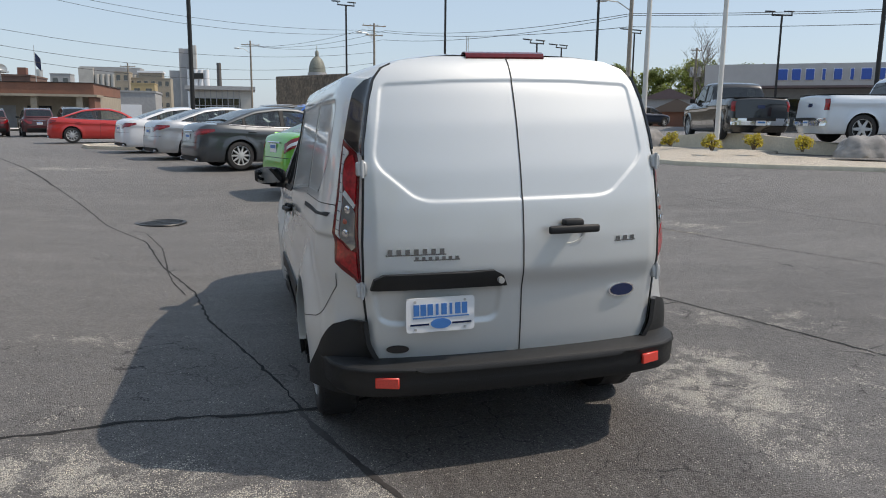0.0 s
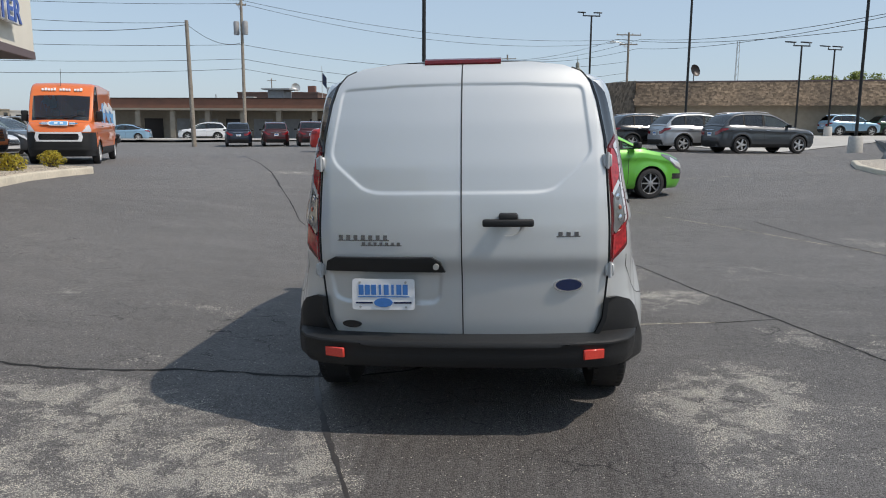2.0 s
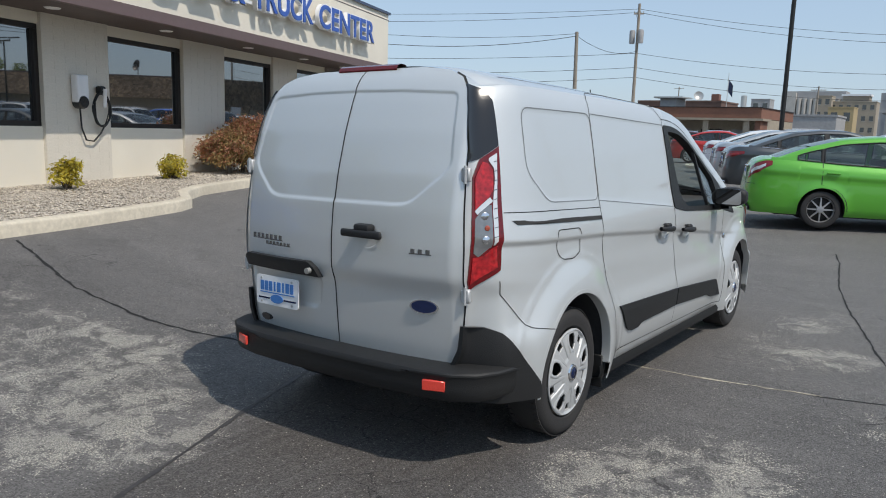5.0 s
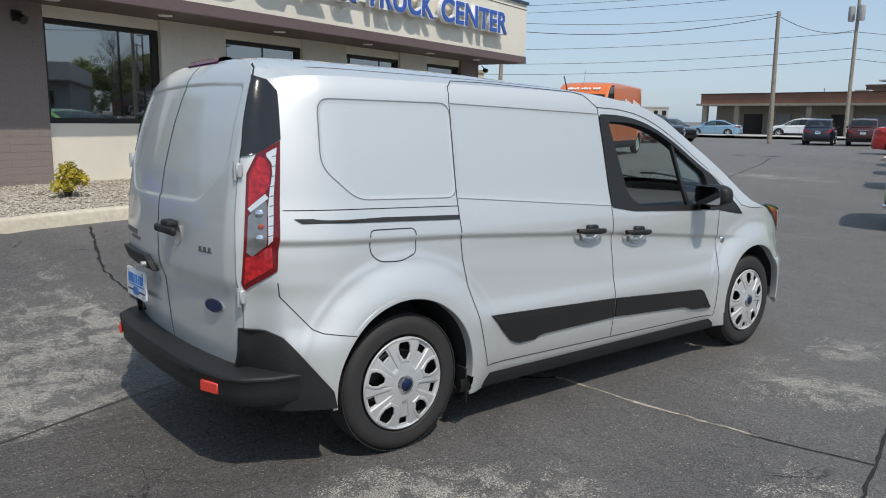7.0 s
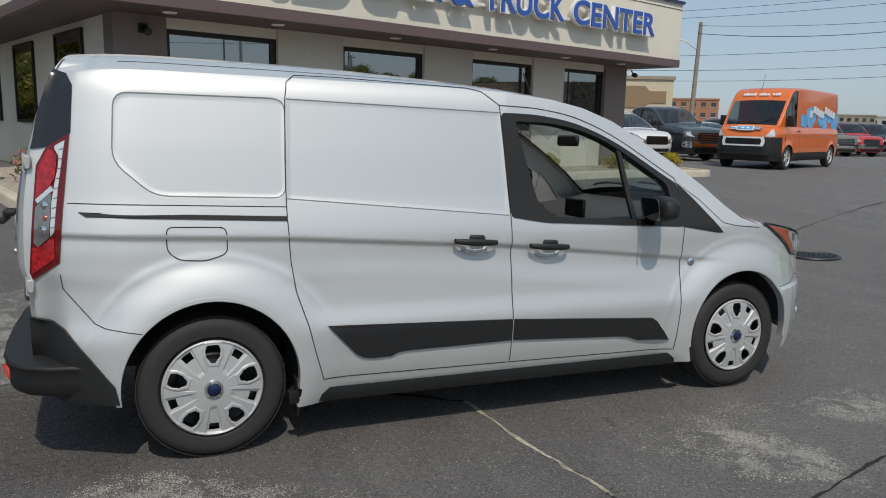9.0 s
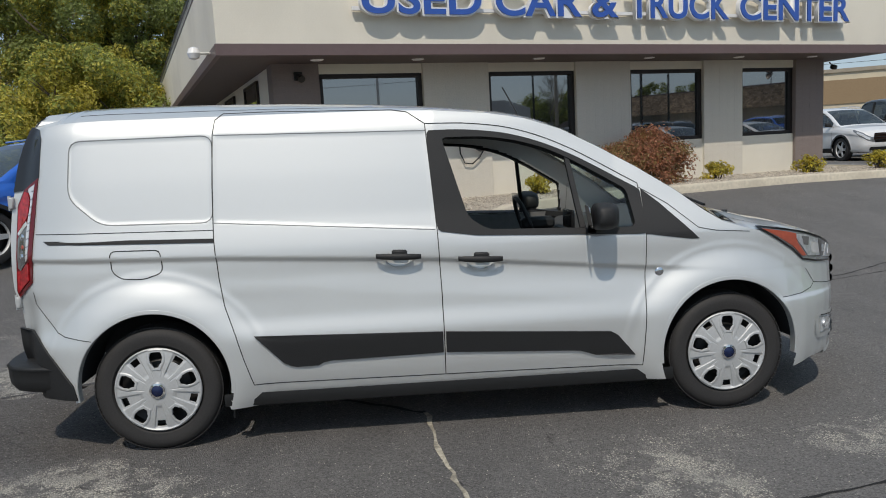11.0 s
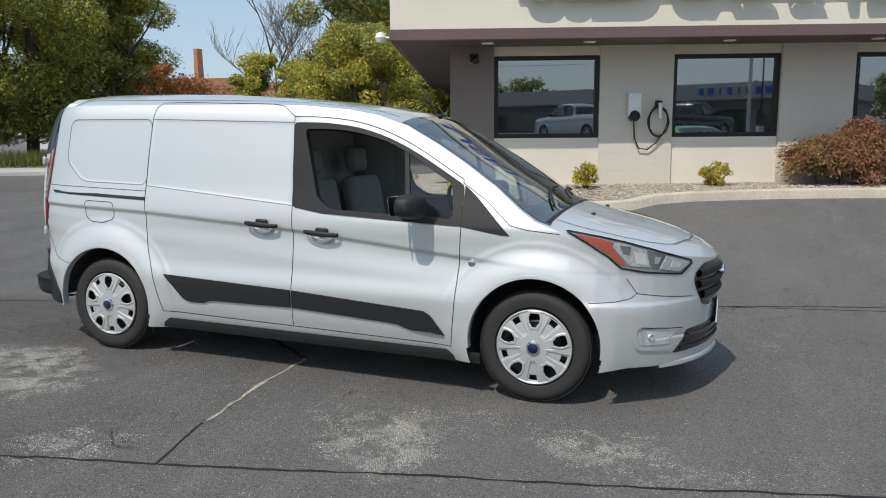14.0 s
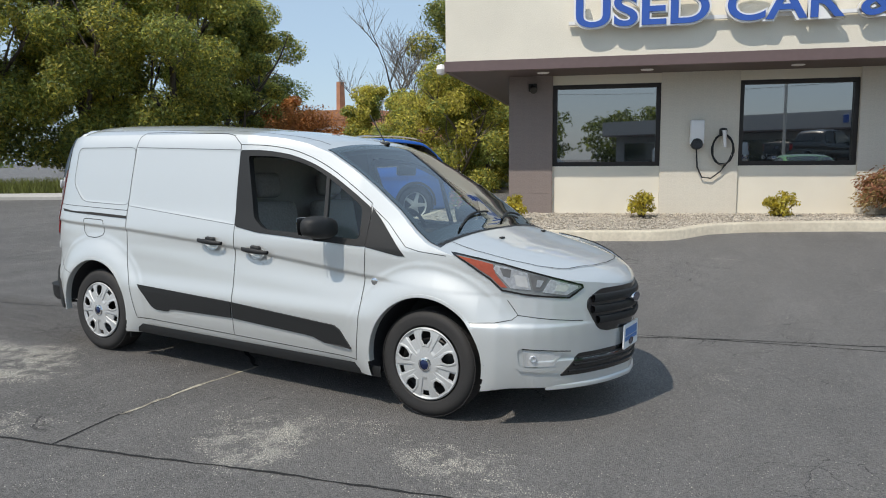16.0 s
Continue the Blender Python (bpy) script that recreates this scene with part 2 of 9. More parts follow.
BROWN_BLOCK = shader("brown_painted_block", (0.245, 0.20, 0.183), 0.8, 0, 0.08, 40, 0.3, 0, (0.18, 0.145, 0.13), 0.9, 0.5)
BROWN_TRIM = shader("brown_metal_trim", (0.145, 0.10, 0.098), 0.5, 0, 0.05, 10)
SOFFIT = shader("soffit", (0.10, 0.075, 0.07), 0.6, 0, 0.06, 8)
BRONZE = shader("bronze_frame", (0.025, 0.02, 0.018), 0.4, 0.3, 0.06, 12)
LETTER_BLUE = shader("letter_blue", (0.035, 0.105, 0.42), 0.35, 0, 0.06, 6)
LETTER_WHITE = shader("letter_white", (0.80, 0.80, 0.80), 0.4, 0, 0.03, 6)
STEEL = shader("galvanised_steel", (0.52, 0.52, 0.50), 0.45, 0.6, 0.1, 14)
WHITE_POLE = shader("white_painted_pole", (0.62, 0.61, 0.58), 0.5, 0, 0.06, 9)
BLACK_METAL = shader("black_metal", (0.022, 0.021, 0.02), 0.45, 0.2, 0.1, 14)
TIMBER_POLE = shader("weathered_pole_wood", (0.31, 0.27, 0.22), 0.9, 0, 0.25, 9, 0.4, 0, (0.20, 0.175, 0.15), 3, 0.6)
CABLE = shader("cable", (0.02, 0.02, 0.02), 0.6)
SILVER = shader("silver_paint", (0.68, 0.698, 0.692), 0.50, 0.56, 0.03, 700, 0.0, 1.0)
GREY_TRIM = shader("hubcap_silver", (0.50, 0.512, 0.515), 0.48, 0.30, 0.05, 90)
MIRROR_GLASS = shader("mirror_glass", (0.42, 0.43, 0.44), 0.02, 1.0, 0.01, 30)
PLASTIC = shader("black_plastic", (0.013, 0.0133, 0.0138), 0.58, 0, 0.1, 240, 0.15)
GLOSS_BLACK = shader("gloss_black", (0.012, 0.012, 0.013), 0.18, 0, 0.03, 40, 0, 0.5)
RUBBER = shader("tyre_rubber", (0.026, 0.025, 0.025), 0.72, 0, 0.15, 120, 0.06, 0, (0.042, 0.038, 0.035), 4, 0.35)
GAP = shader("shut_line_shadow_gap", (0.028, 0.028, 0.028), 0.8)
CHROME = shader("chrome", (0.75, 0.76, 0.78), 0.1, 1.0, 0.02, 30)
RED_LENS = shader("red_lens", (0.13, 0.003, 0.005), 0.16, 0, 0.25, 70, 0, 0.4)
BRIGHT_RED_LENS = shader("bright_red_lens", (0.42, 0.012, 0.016), 0.16, 0, 0.45, 55, 0, 0.5, (0.20, 0.004, 0.008), 22, 0.7)
REFLECTOR = shader("red_reflector", (0.72, 0.06, 0.04), 0.25, 0, 0.1, 160, 0, 0.6)
REAR_RED = shader("car_tail_lens", (0.20, 0.006, 0.008), 0.12, 0, 0.2, 60, 0, 0.6)
HEAD_LENS = shader("headlamp_bowl", (0.40, 0.43, 0.44), 0.16, 0.6, 0.10, 30, 0, 1.0)
CLEAR_LENS = shader("clear_lens", (0.24, 0.245, 0.25), 0.14, 0.5, 0.12, 45, 0, 0.9)
AMBER_LENS = shader("amber_lens", (0.40, 0.085, 0.05), 0.15, 0, 0.12, 60, 0, 0.9)
BADGE = shader("dark_chrome_badge", (0.26, 0.265, 0.27), 0.22, 0.8, 0.05, 40)
LAMP_CHROME = shader("lamp_reflector", (0.60, 0.62, 0.65), 0.34, 0.55, 0.22, 60, 0.15, 0.7)
LAMP_WHITE = shader("lamp_white", (0.74, 0.75, 0.75), 0.18, 0.35, 0.06, 40, 0, 0.8)
PLATE_WHITE = shader("plate_white", (0.80, 0.81, 0.82), 0.35, 0, 0.03, 30)
PLATE_BLUE = shader("plate_blue", (0.05, 0.19, 0.50), 0.35, 0, 0.06, 30)
NAVY = shader("navy_badge", (0.007, 0.016, 0.065), 0.25, 0.1, 0.05, 40, 0, 0.3)
WINDOW_GLASS = clear_glass("window_glass", (0.86, 0.93, 0.90), 0.06)
SCREEN_GLASS = clear_glass("windscreen_glass", (0.74, 0.86, 0.83), 0.20)
TINTED = shader("tinted_glass", (0.022, 0.026, 0.027), 0.03, 0, 0.25, 1.3, 0, 0.4)
TINTED.node_tree.nodes["Principled BSDF"].inputs["IOR"].default_value = 1.8
SHOP_GLASS = shader("shop_window_glass", (0.012, 0.016, 0.018), 0.015, 0.0, 0.02, 1.0, 0, 0.6)
SHOP_GLASS.node_tree.nodes["Principled BSDF"].inputs["IOR"].default_value = 3.3
SEAT_CLOTH = shader("grey_seat_cloth", (0.30, 0.29, 0.275), 0.9, 0, 0.12, 60, 0.2)
DARK_CLOTH = shader("dark_cloth", (0.03, 0.03, 0.032), 0.9, 0, 0.15, 50)
HEADLINER = shader("headliner", (0.42, 0.41, 0.39), 0.95, 0, 0.05, 30)
LEAF_GREEN = leaf("leaf_green", (0.29, 0.33, 0.085))
LEAF_YELLOW = leaf("leaf_yellow_green", (0.52, 0.46, 0.09))
LEAF_DARK = leaf("leaf_dark_green", (0.20, 0.24, 0.07))
LEAF_OLIVE = leaf("leaf_olive_brown", (0.32, 0.23, 0.10))
LEAF_GOLD = leaf("leaf_gold", (0.50, 0.40, 0.045))
LEAF_RUST = leaf("leaf_rust", (0.40, 0.19, 0.11))
LEAF_ORANGE = leaf("leaf_orange", (0.48, 0.20, 0.06))
BARK = shader("bark", (0.13, 0.105, 0.085), 0.9, 0, 0.3, 12, 0.5)
PALE_BARK = shader("pale_bark", (0.17, 0.15, 0.13), 0.9, 0, 0.25, 12, 0.4)
GRASS = leaf("grass_blades", (0.18, 0.20, 0.05))
BRICK_RED = shader("red_brick", (0.20, 0.095, 0.07), 0.85, 0, 0.15, 14, 0.3, 0, (0.14, 0.075, 0.06), 0.6, 0.6)
BRICK_DARK = shader("brown_brick", (0.155, 0.095, 0.075), 0.85, 0, 0.15, 14, 0.3, 0, (0.11, 0.07, 0.058), 0.5, 0.6)
TAN_WALL = shader("tan_wall", (0.36, 0.31, 0.24), 0.85, 0, 0.1, 3, 0, 0, (0.28, 0.24, 0.19), 0.2, 0.6)
GREY_WALL = shader("grey_wall", (0.36, 0.36, 0.36), 0.85, 0, 0.1, 3, 0, 0, (0.27, 0.27, 0.27), 0.2, 0.5)
SHINGLE = shader("wood_shingle", (0.225, 0.165, 0.112), 0.9, 0, 0.3, 4, 0.3, 0, (0.10, 0.078, 0.058), 0.35, 0.75, island=True)
COPPER_DOME = shader("weathered_gilded_dome", (0.20, 0.205, 0.17), 0.6, 0.1, 0.3, 2)
ROCK = shader("boulder", (0.27, 0.26, 0.25), 0.9, 0, 0.2, 6, 0.6, 0, (0.17, 0.165, 0.16), 2.0, 0.6)

# ---- building blocks ----


def part(name, bm, material, parent, label="", smooth=True, sharp=40):
    """One mesh object under a thing or a part."""
    me = bpy.data.meshes.new(name)
    bm.to_mesh(me)
    bm.free()
    for m in material if isinstance(material, (list, tuple)) else (material,):
        me.materials.append(m)
    if smooth:
        me.shade_smooth()
        me.set_sharp_from_angle(angle=radians(sharp))
    ob = new(name, me)
    ob.parent = parent
    if label:
        ob["label"] = label
    return ob


def thing(name, m, label, category, group="", kind=""):
    ob = new(name)
    ob.matrix_world = m
    ob.empty_display_size = 0.2
    return tagged(ob, label, category, group, kind)


def raw(verts, faces):
    bm = bmesh.new()
    vs = [bm.verts.new(v) for v in verts]
    for f in faces:
        try:
            bm.faces.new([vs[i] for i in f])
        except ValueError:
            pass
    bm.normal_update()
    return bm


def box(lo, hi, bevel=0.0, bm=None, seg=1):
    bm = bm or bmesh.new()
    c, s = (Vector(lo) + Vector(hi)) / 2, Vector(hi) - Vector(lo)
    made = bmesh.ops.create_cube(bm, size=1, matrix=Matrix.Translation(c) @ Matrix.Diagonal((*s, 1)))
    if bevel:
        edges = {e for v in made["verts"] for e in v.link_edges}
        bmesh.ops.bevel(bm, geom=list(edges), offset=bevel, segments=seg, profile=0.5, affect="EDGES")
    return bm


def rod(a, b, r1, r2=None, seg=12, bm=None):
    """A tapered round bar from a to b."""
    bm = bm or bmesh.new()
    a, b = Vector(a), Vector(b)
    d = b - a
    turn = d.to_track_quat("Z", "Y").to_matrix().to_4x4()
    bmesh.ops.create_cone(bm, cap_ends=True, segments=seg, radius1=r1, radius2=r1 if r2 is None else r2, depth=d.length, matrix=Matrix.Translation((a + b) / 2) @ turn)
    return bm


def tube(points, r, seg=6, bm=None):
    """A round tube along a polyline."""
    bm = bm or bmesh.new()
    pts = [Vector(p) for p in points]
    rings = []
    for i, p in enumerate(pts):
        d = (pts[min(i + 1, len(pts) - 1)] - pts[max(i - 1, 0)]).normalized()
        side = d.cross(Vector((0, 0, 1)) if abs(d.z) < 0.95 else Vector((1, 0, 0))).normalized()
        up = side.cross(d)
        rings.append([bm.verts.new(p + (side * math.cos(a) + up * math.sin(a)) * r) for a in (2 * math.pi * k / seg for k in range(seg))])
    for a, b in zip(rings, rings[1:]):
        for k in range(seg):
            bm.faces.new((a[k], a[(k + 1) % seg], b[(k + 1) % seg], b[k]))
    return bm


def lathe(profile, seg=40, bm=None, axis="x"):
    """A surface of revolution: profile rows of (radius, place along the axis)."""
    bm = bm or bmesh.new()
    rings = []
    for r, h in profile:
        ring = []
        for k in range(seg):
            a = 2 * math.pi * k / seg
            c, s = r * math.cos(a), r * math.sin(a)
            ring.append(bm.verts.new((h, c, s) if axis == "x" else (c, s, h)))
        rings.append(ring)
    for a, b in zip(rings, rings[1:]):
        for k in range(seg):
            bm.faces.new((a[k], a[(k + 1) % seg], b[(k + 1) % seg], b[k]))
    bmesh.ops.recalc_face_normals(bm, faces=bm.faces)
    return bm


def sheet(rows, closed=False, bm=None):
    """A grid of quads through equal rows of points."""
    bm = bm or bmesh.new()
    vs = [[bm.verts.new(p) for p in row] for row in rows]
    n = len(rows[0])
    for a, b in zip(vs, vs[1:]):
        for k in range(n if closed else n - 1):
            try:
                bm.faces.new((a[k], a[(k + 1) % n], b[(k + 1) % n], b[k]))
            except ValueError:
                pass
    return bm


def prism(outline, lo, hi, plane="xy", bm=None, bevel=0.0):
    """A flat outline given depth: plane names the two axes of the outline, lo and hi the third."""
    bm = bm or bmesh.new()
    put = {"xy": lambda p, h: (p[0], p[1], h), "xz": lambda p, h: (p[0], h, p[1]), "yz": lambda p, h: (h, p[0], p[1])}[plane]
    a, b = [bm.verts.new(put(p, lo)) for p in outline], [bm.verts.new(put(p, hi)) for p in outline]
    faces = [bm.faces.new(a), bm.faces.new(b[::-1])]
    n = len(outline)
    for k in range(n):
        faces.append(bm.faces.new((a[k], b[k], b[(k + 1) % n], a[(k + 1) % n])))
    bmesh.ops.recalc_face_normals(bm, faces=faces)
    if bevel:
        bmesh.ops.bevel(bm, geom=list({e for f in faces[:2] for e in f.edges}), offset=bevel, segments=1, affect="EDGES")
    return bm


def inside(poly, y, z):
    hit = False
    for (y1, z1), (y2, z2) in zip(poly, poly[1:] + poly[:1]):
        if (z1 > z) != (z2 > z) and y < (y2 - y1) * (z - z1) / (z2 - z1) + y1:
            hit = not hit
    return hit


def edge_distance(poly, y, z):
    """Distance to a closed outline, positive inside (arrays allowed)."""
    best = np.full(np.shape(y), 1e9)
    for (y1, z1), (y2, z2) in zip(poly, poly[1:] + poly[:1]):
        dy, dz = y2 - y1, z2 - z1
        t = np.clip(((y - y1) * dy + (z - z1) * dz) / (dy * dy + dz * dz), 0, 1)
        best = np.minimum(best, np.hypot(y - y1 - t * dy, z - z1 - t * dz))
    hit = np.zeros(np.shape(y), bool)
    for (y1, z1), (y2, z2) in zip(poly, poly[1:] + poly[:1]):
        if z1 != z2:
            hit ^= ((z1 > z) != (z2 > z)) & (y < (y2 - y1) * (z - z1) / (z2 - z1) + y1)
    return np.where(hit, best, -best)


def rounded(poly, r, n=4):
    """The outline with its corners rounded."""
    out = []
    for i, p in enumerate(poly):
        a, b, p = Vector(poly[i - 1]), Vector(poly[(i + 1) % len(poly)]), Vector(p)
        d1, d2 = a - p, b - p
        k = min(r, d1.length * 0.45, d2.length * 0.45)
        q1, q2 = p + d1.normalized() * k, p + d2.normalized() * k
        for j in range(n + 1):
            t = j / n
            out.append(tuple((1 - t) ** 2 * q1 + 2 * t * (1 - t) * p + t * t * q2))
    return out


def words(text, size, depth, m, material, parent, name="letters", label="", bevel=0.0, offset=0.0, width=None):
    """Lettering in the built-in font as a mesh, its lower left corner at the pose m."""
    c = bpy.data.curves.new(name, "FONT")
    c.body, c.size, c.extrude, c.bevel_depth, c.offset = text, size, depth, bevel, offset
    holder = bpy.data.objects.new(name, c)
    scene.collection.objects.link(holder)
    me = bpy.data.meshes.new_from_object(holder.evaluated_get(bpy.context.evaluated_depsgraph_get()))
    bpy.data.objects.remove(holder)
    if width:
        xs = [v.co.x for v in me.vertices]
        k = width / (max(xs) - min(xs))
        me.transform(Matrix.Diagonal((k, 1, 1, 1)))
    me.materials.clear()
    me.materials.append(material)
    ob = new(name, me)
    ob.parent = parent
    ob.matrix_local = m
    if label:
        ob["label"] = label
    return ob

# ---- ground ----
LAND = [  # x, y, height of the lot where its fall changes
    (-2, -5, 0.02), (1.5, -5, 0.10), (5, -5, 0.17), (-2, -1.5, -0.03), (0, 0, 0.0), (1.5, 1, 0.02), (5, 1, 0.10), (-1.2, 3.5, -0.06), (1.5, 4, -0.02),
    (5, 6, 0.05), (-2.4, 7.6, 0.0), (-3.2, 1.5, 0.05), (-5.0, -0.6, 0.33), (-6.1, 2.9, 0.35), (-7.1, 5.2, 0.44), (-8.5, 9.0, 0.45), (-9.4, 12.3, 0.43),
    (0.6, 9.2, 0.16), (3.0, 10.4, 0.22), (-1.3, 14.3, 0.27), (-3.6, 22, 0.36), (-7.8, 28, 0.38), (-19, 48, 0.2), (-24, 52, 0.22), (-33, 60, 0.15),
    (8.8, 12.6, 0.52), (12.5, 9.6, 0.52), (9.7, 28, 0.58), (6, 35, 0.6), (16, 31.5, 0.56), (13, 20, 0.58), (-12.5, 17.5, 0.35), (-16.7, 18, 0.38), (-9.4, -3.3, 0.35), (-20, -12, 0.4),
    (-2, -12, 0.2), (10, -8, 0.25), (14, 4, 0.25), (28, 60, 1.3), (0, 60, 0.9), (30, 20, 0.9), (-40, 0, 0.4), (-14, 5, 0.5), (20, -30, 0.4), (-15, -40, 0.4)]


def thin_plate(r2):
    return r2 * np.log(np.maximum(r2, 1e-9))


LP = np.array(LAND)
_k = thin_plate(((LP[:, None, :2] - LP[None, :, :2]) ** 2).sum(2)) + np.eye(len(LP)) * 2.0
_a = np.block([[_k, np.c_[np.ones(len(LP)), LP[:, :2]]], [np.c_[np.ones(len(LP)), LP[:, :2]].T, np.zeros((3, 3))]])
LW = np.linalg.solve(_a, np.r_[LP[:, 2], 0, 0, 0])


def land(x, y):
    """Height of the ground; it levels out far away."""
    x, y = np.asarray(x, float), np.asarray(y, float)
    r2 = (x[..., None] - LP[:, 0]) ** 2 + (y[..., None] - LP[:, 1]) ** 2
    h = thin_plate(r2) @ LW[:-3] + LW[-3] + LW[-2] * x + LW[-1] * y
    far = np.clip((np.hypot(x, y - 15) - 45) / 25, 0, 1)
    far = far * far * (3 - 2 * far)
    return h * (1 - far) + (0.4 + 0.012 * np.clip(x + 10, 0, 60)) * far


def ground_at(x, y):
    return float(land(x, y))


def make_ground():
    axis = np.unique(np.r_[np.arange(-12, 16, 0.4), np.arange(-60, 80, 2.5), np.geomspace(80, 1800, 12), -np.geomspace(60, 1800, 12)])
    gx, gy = np.meshgrid(axis, axis, indexing="ij")
    gz = land(gx, gy)
    n = len(axis)
    verts = np.c_[gx.ravel(), gy.ravel(), gz.ravel()].tolist()
    faces = [(i * n + j, (i + 1) * n + j, (i + 1) * n + j + 1, i * n + j + 1) for i in range(n - 1) for j in range(n - 1)]
    me = bpy.data.meshes.new("ground")
    me.from_pydata(verts, [], faces)
    me.shade_smooth()
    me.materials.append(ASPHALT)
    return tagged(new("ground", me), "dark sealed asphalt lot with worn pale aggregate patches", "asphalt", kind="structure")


ground = make_ground()


def strip_on_land(path, width, lift, material, name, label, category, wobble=0.0, steps=0.12):
    """A ribbon that lies on the ground along a path, as a crack or a painted line does."""
    rng = random.Random(len(path) * 7 + int(path[0][0] * 100))
    pts = []
    for (x1, y1), (x2, y2) in zip(path, path[1:]):
        k = max(1, int(math.hypot(x2 - x1, y2 - y1) / steps))
        pts += [(x1 + (x2 - x1) * i / k, y1 + (y2 - y1) * i / k) for i in range(k)]
    pts.append(path[-1])
    rows = []
    for i, (x, y) in enumerate(pts):
        a, b = pts[max(i - 1, 0)], pts[min(i + 1, len(pts) - 1)]
        d = Vector((b[0] - a[0], b[1] - a[1])).normalized()
        x, y = x + rng.uniform(-wobble, wobble), y + rng.uniform(-wobble, wobble)
        w = width * rng.uniform(0.4, 1.3) / 2 if wobble else width / 2
        rows.append([(x - d.y * w * s, y + d.x * w * s, ground_at(x - d.y * w * s, y + d.x * w * s) + lift) for s in (-1, 1)])
    return tagged(part(name, sheet(rows), material, None), label, category, kind="structure")


# ---- the used car building ----
BUILD = pose(0, 0, 0, 0, 0, 107.4)
FLOOR, WALL, FASCIA = 0.57, 7.45, 6.42


def to_world(s, d):
    p = BUILD @ Vector((s, d, 0))
    return p.x, p.y


building = thing("used_car_building", BUILD, "low cream and brown dealership building with deep flat fascia", "building", kind="structure")
BAYS = [(2.73, 4.57), (5.84, 7.68), (8.93, 10.75), (11.78, 13.27)]
Z_SILL, Z_HEAD, Z_SOFFIT = 1.40, 2.82, 2.98


def make_building():
    lo = 0.25
    # piers between the bays, of painted block, with real courses
    for a, b in ((4.57, 5.84), (7.68, 8.93), (10.75, 11.78)):
        pier = part("pier", box((a, WALL, lo), (b, WALL + 0.35, Z_SOFFIT)), BLOCK, building, smooth=False)
        block_face(a + 0.01, b - 0.01, FLOOR - 0.05, Z_SOFFIT, WALL - 0.0025, BLOCK, pier)
    for a, b in ((1.96, 2.73), (13.27, 14.1)):
        pil = part("corner_pilaster", box((a, WALL - 0.02, lo), (b, WALL + 0.4, Z_SOFFIT)), BROWN_BLOCK, building, "brown painted block corner pilaster", smooth=False)
        block_face(a + 0.01, b - 0.01, FLOOR - 0.05, Z_SOFFIT, WALL - 0.0225, BROWN_BLOCK, pil)
    for a, b in BAYS:
        part("bay_panel", box((a + 0.001, WALL + 0.05, lo), (b - 0.001, WALL + 0.33, Z_SILL)), STUCCO, building, smooth=False)
        part("bay_header", box((a + 0.001, WALL + 0.05, Z_HEAD), (b - 0.001, WALL + 0.33, Z_SOFFIT)), STUCCO, building, smooth=False)
        win = part("window", box((a + 0.075, WALL + 0.13, Z_SILL + 0.075), (b - 0.075, WALL + 0.145, Z_HEAD - 0.07)), SHOP_GLASS, building, "dark reflecting shop window", smooth=False)
        fr = bmesh.new()
        for p, q in (((a, Z_SILL), (b, Z_SILL + 0.075)), ((a, Z_HEAD - 0.07), (b, Z_HEAD)), ((a, Z_SILL + 0.075), (a + 0.075, Z_HEAD - 0.07)), ((b - 0.075, Z_SILL + 0.075), (b, Z_HEAD - 0.07))):
            box((p[0], WALL + 0.07, p[1]), (q[0], WALL + 0.2, q[1]), 0.004, fr)
        part("window_frame", fr, BRONZE, win, "dark bronze window frame", smooth=False)
    # side and back walls
    for s in (1.99, 13.97):
        wall = part("side_wall", box((s, WALL + 0.4, lo), (s + 0.1, 24, Z_SOFFIT)), STUCCO, building, smooth=False)
        for k in range(4):
            d0 = 9.0 + 3.2 * k
            out = s - 0.03 if s < 5 else s + 0.07
            pane = part("side_window", box((out, d0, Z_SILL), (out + 0.06, d0 + 1.5, Z_HEAD)), SHOP_GLASS, wall, smooth=False)
            fr = bmesh.new()
            for p, q in (((d0 - 0.06, Z_SILL - 0.06), (d0 + 1.56, Z_SILL)), ((d0 - 0.06, Z_HEAD), (d0 + 1.56, Z_HEAD + 0.05)), ((d0 - 0.06, Z_SILL), (d0, Z_HEAD)), ((d0 + 1.5, Z_SILL), (d0 + 1.56, Z_HEAD))):
                box((out - 0.02, p[0], p[1]), (out + 0.08, q[0], q[1]), 0, fr)
            part("side_window_frame", fr, BRONZE, pane, smooth=False)
    part("back_wall", box((2.1, 23.9, lo), (13.96, 24.1, Z_SOFFIT)), STUCCO, building, smooth=False)
    # overhanging fascia
    part("soffit", box((1.06, FASCIA + 0.03, Z_SOFFIT + 0.002), (14.72, 24.6, Z_SOFFIT + 0.05)), SOFFIT, building, "dark brown soffit", smooth=False)
    band = bmesh.new()
    box((1.03, FASCIA - 0.02, Z_SOFFIT), (14.75, FASCIA + 0.06, 3.15), 0.004, band)
    box((1.01, FASCIA - 0.02, Z_SOFFIT), (1.09, 24.6, 3.15), 0.004, band)
    box((14.69, FASCIA - 0.02, Z_SOFFIT), (14.77, 24.6, 3.15), 0.004, band)
    part("fascia_trim", band, BROWN_TRIM, building, "brown metal trim along the fascia", smooth=False)
    part("fascia", box((1.03, FASCIA, 3.15), (14.75, 24.6, 4.44)), STUCCO, building, "cream stucco fascia", smooth=False)
    part("reveal", box((1.02, FASCIA - 0.008, 4.30), (14.76, 24.6, 4.315)), BROWN_TRIM, building, smooth=False)
    part("coping", box((0.99, FASCIA - 0.05, 4.44), (14.79, 24.64, 4.50)), NAVY, building, "dark blue metal coping", smooth=False)
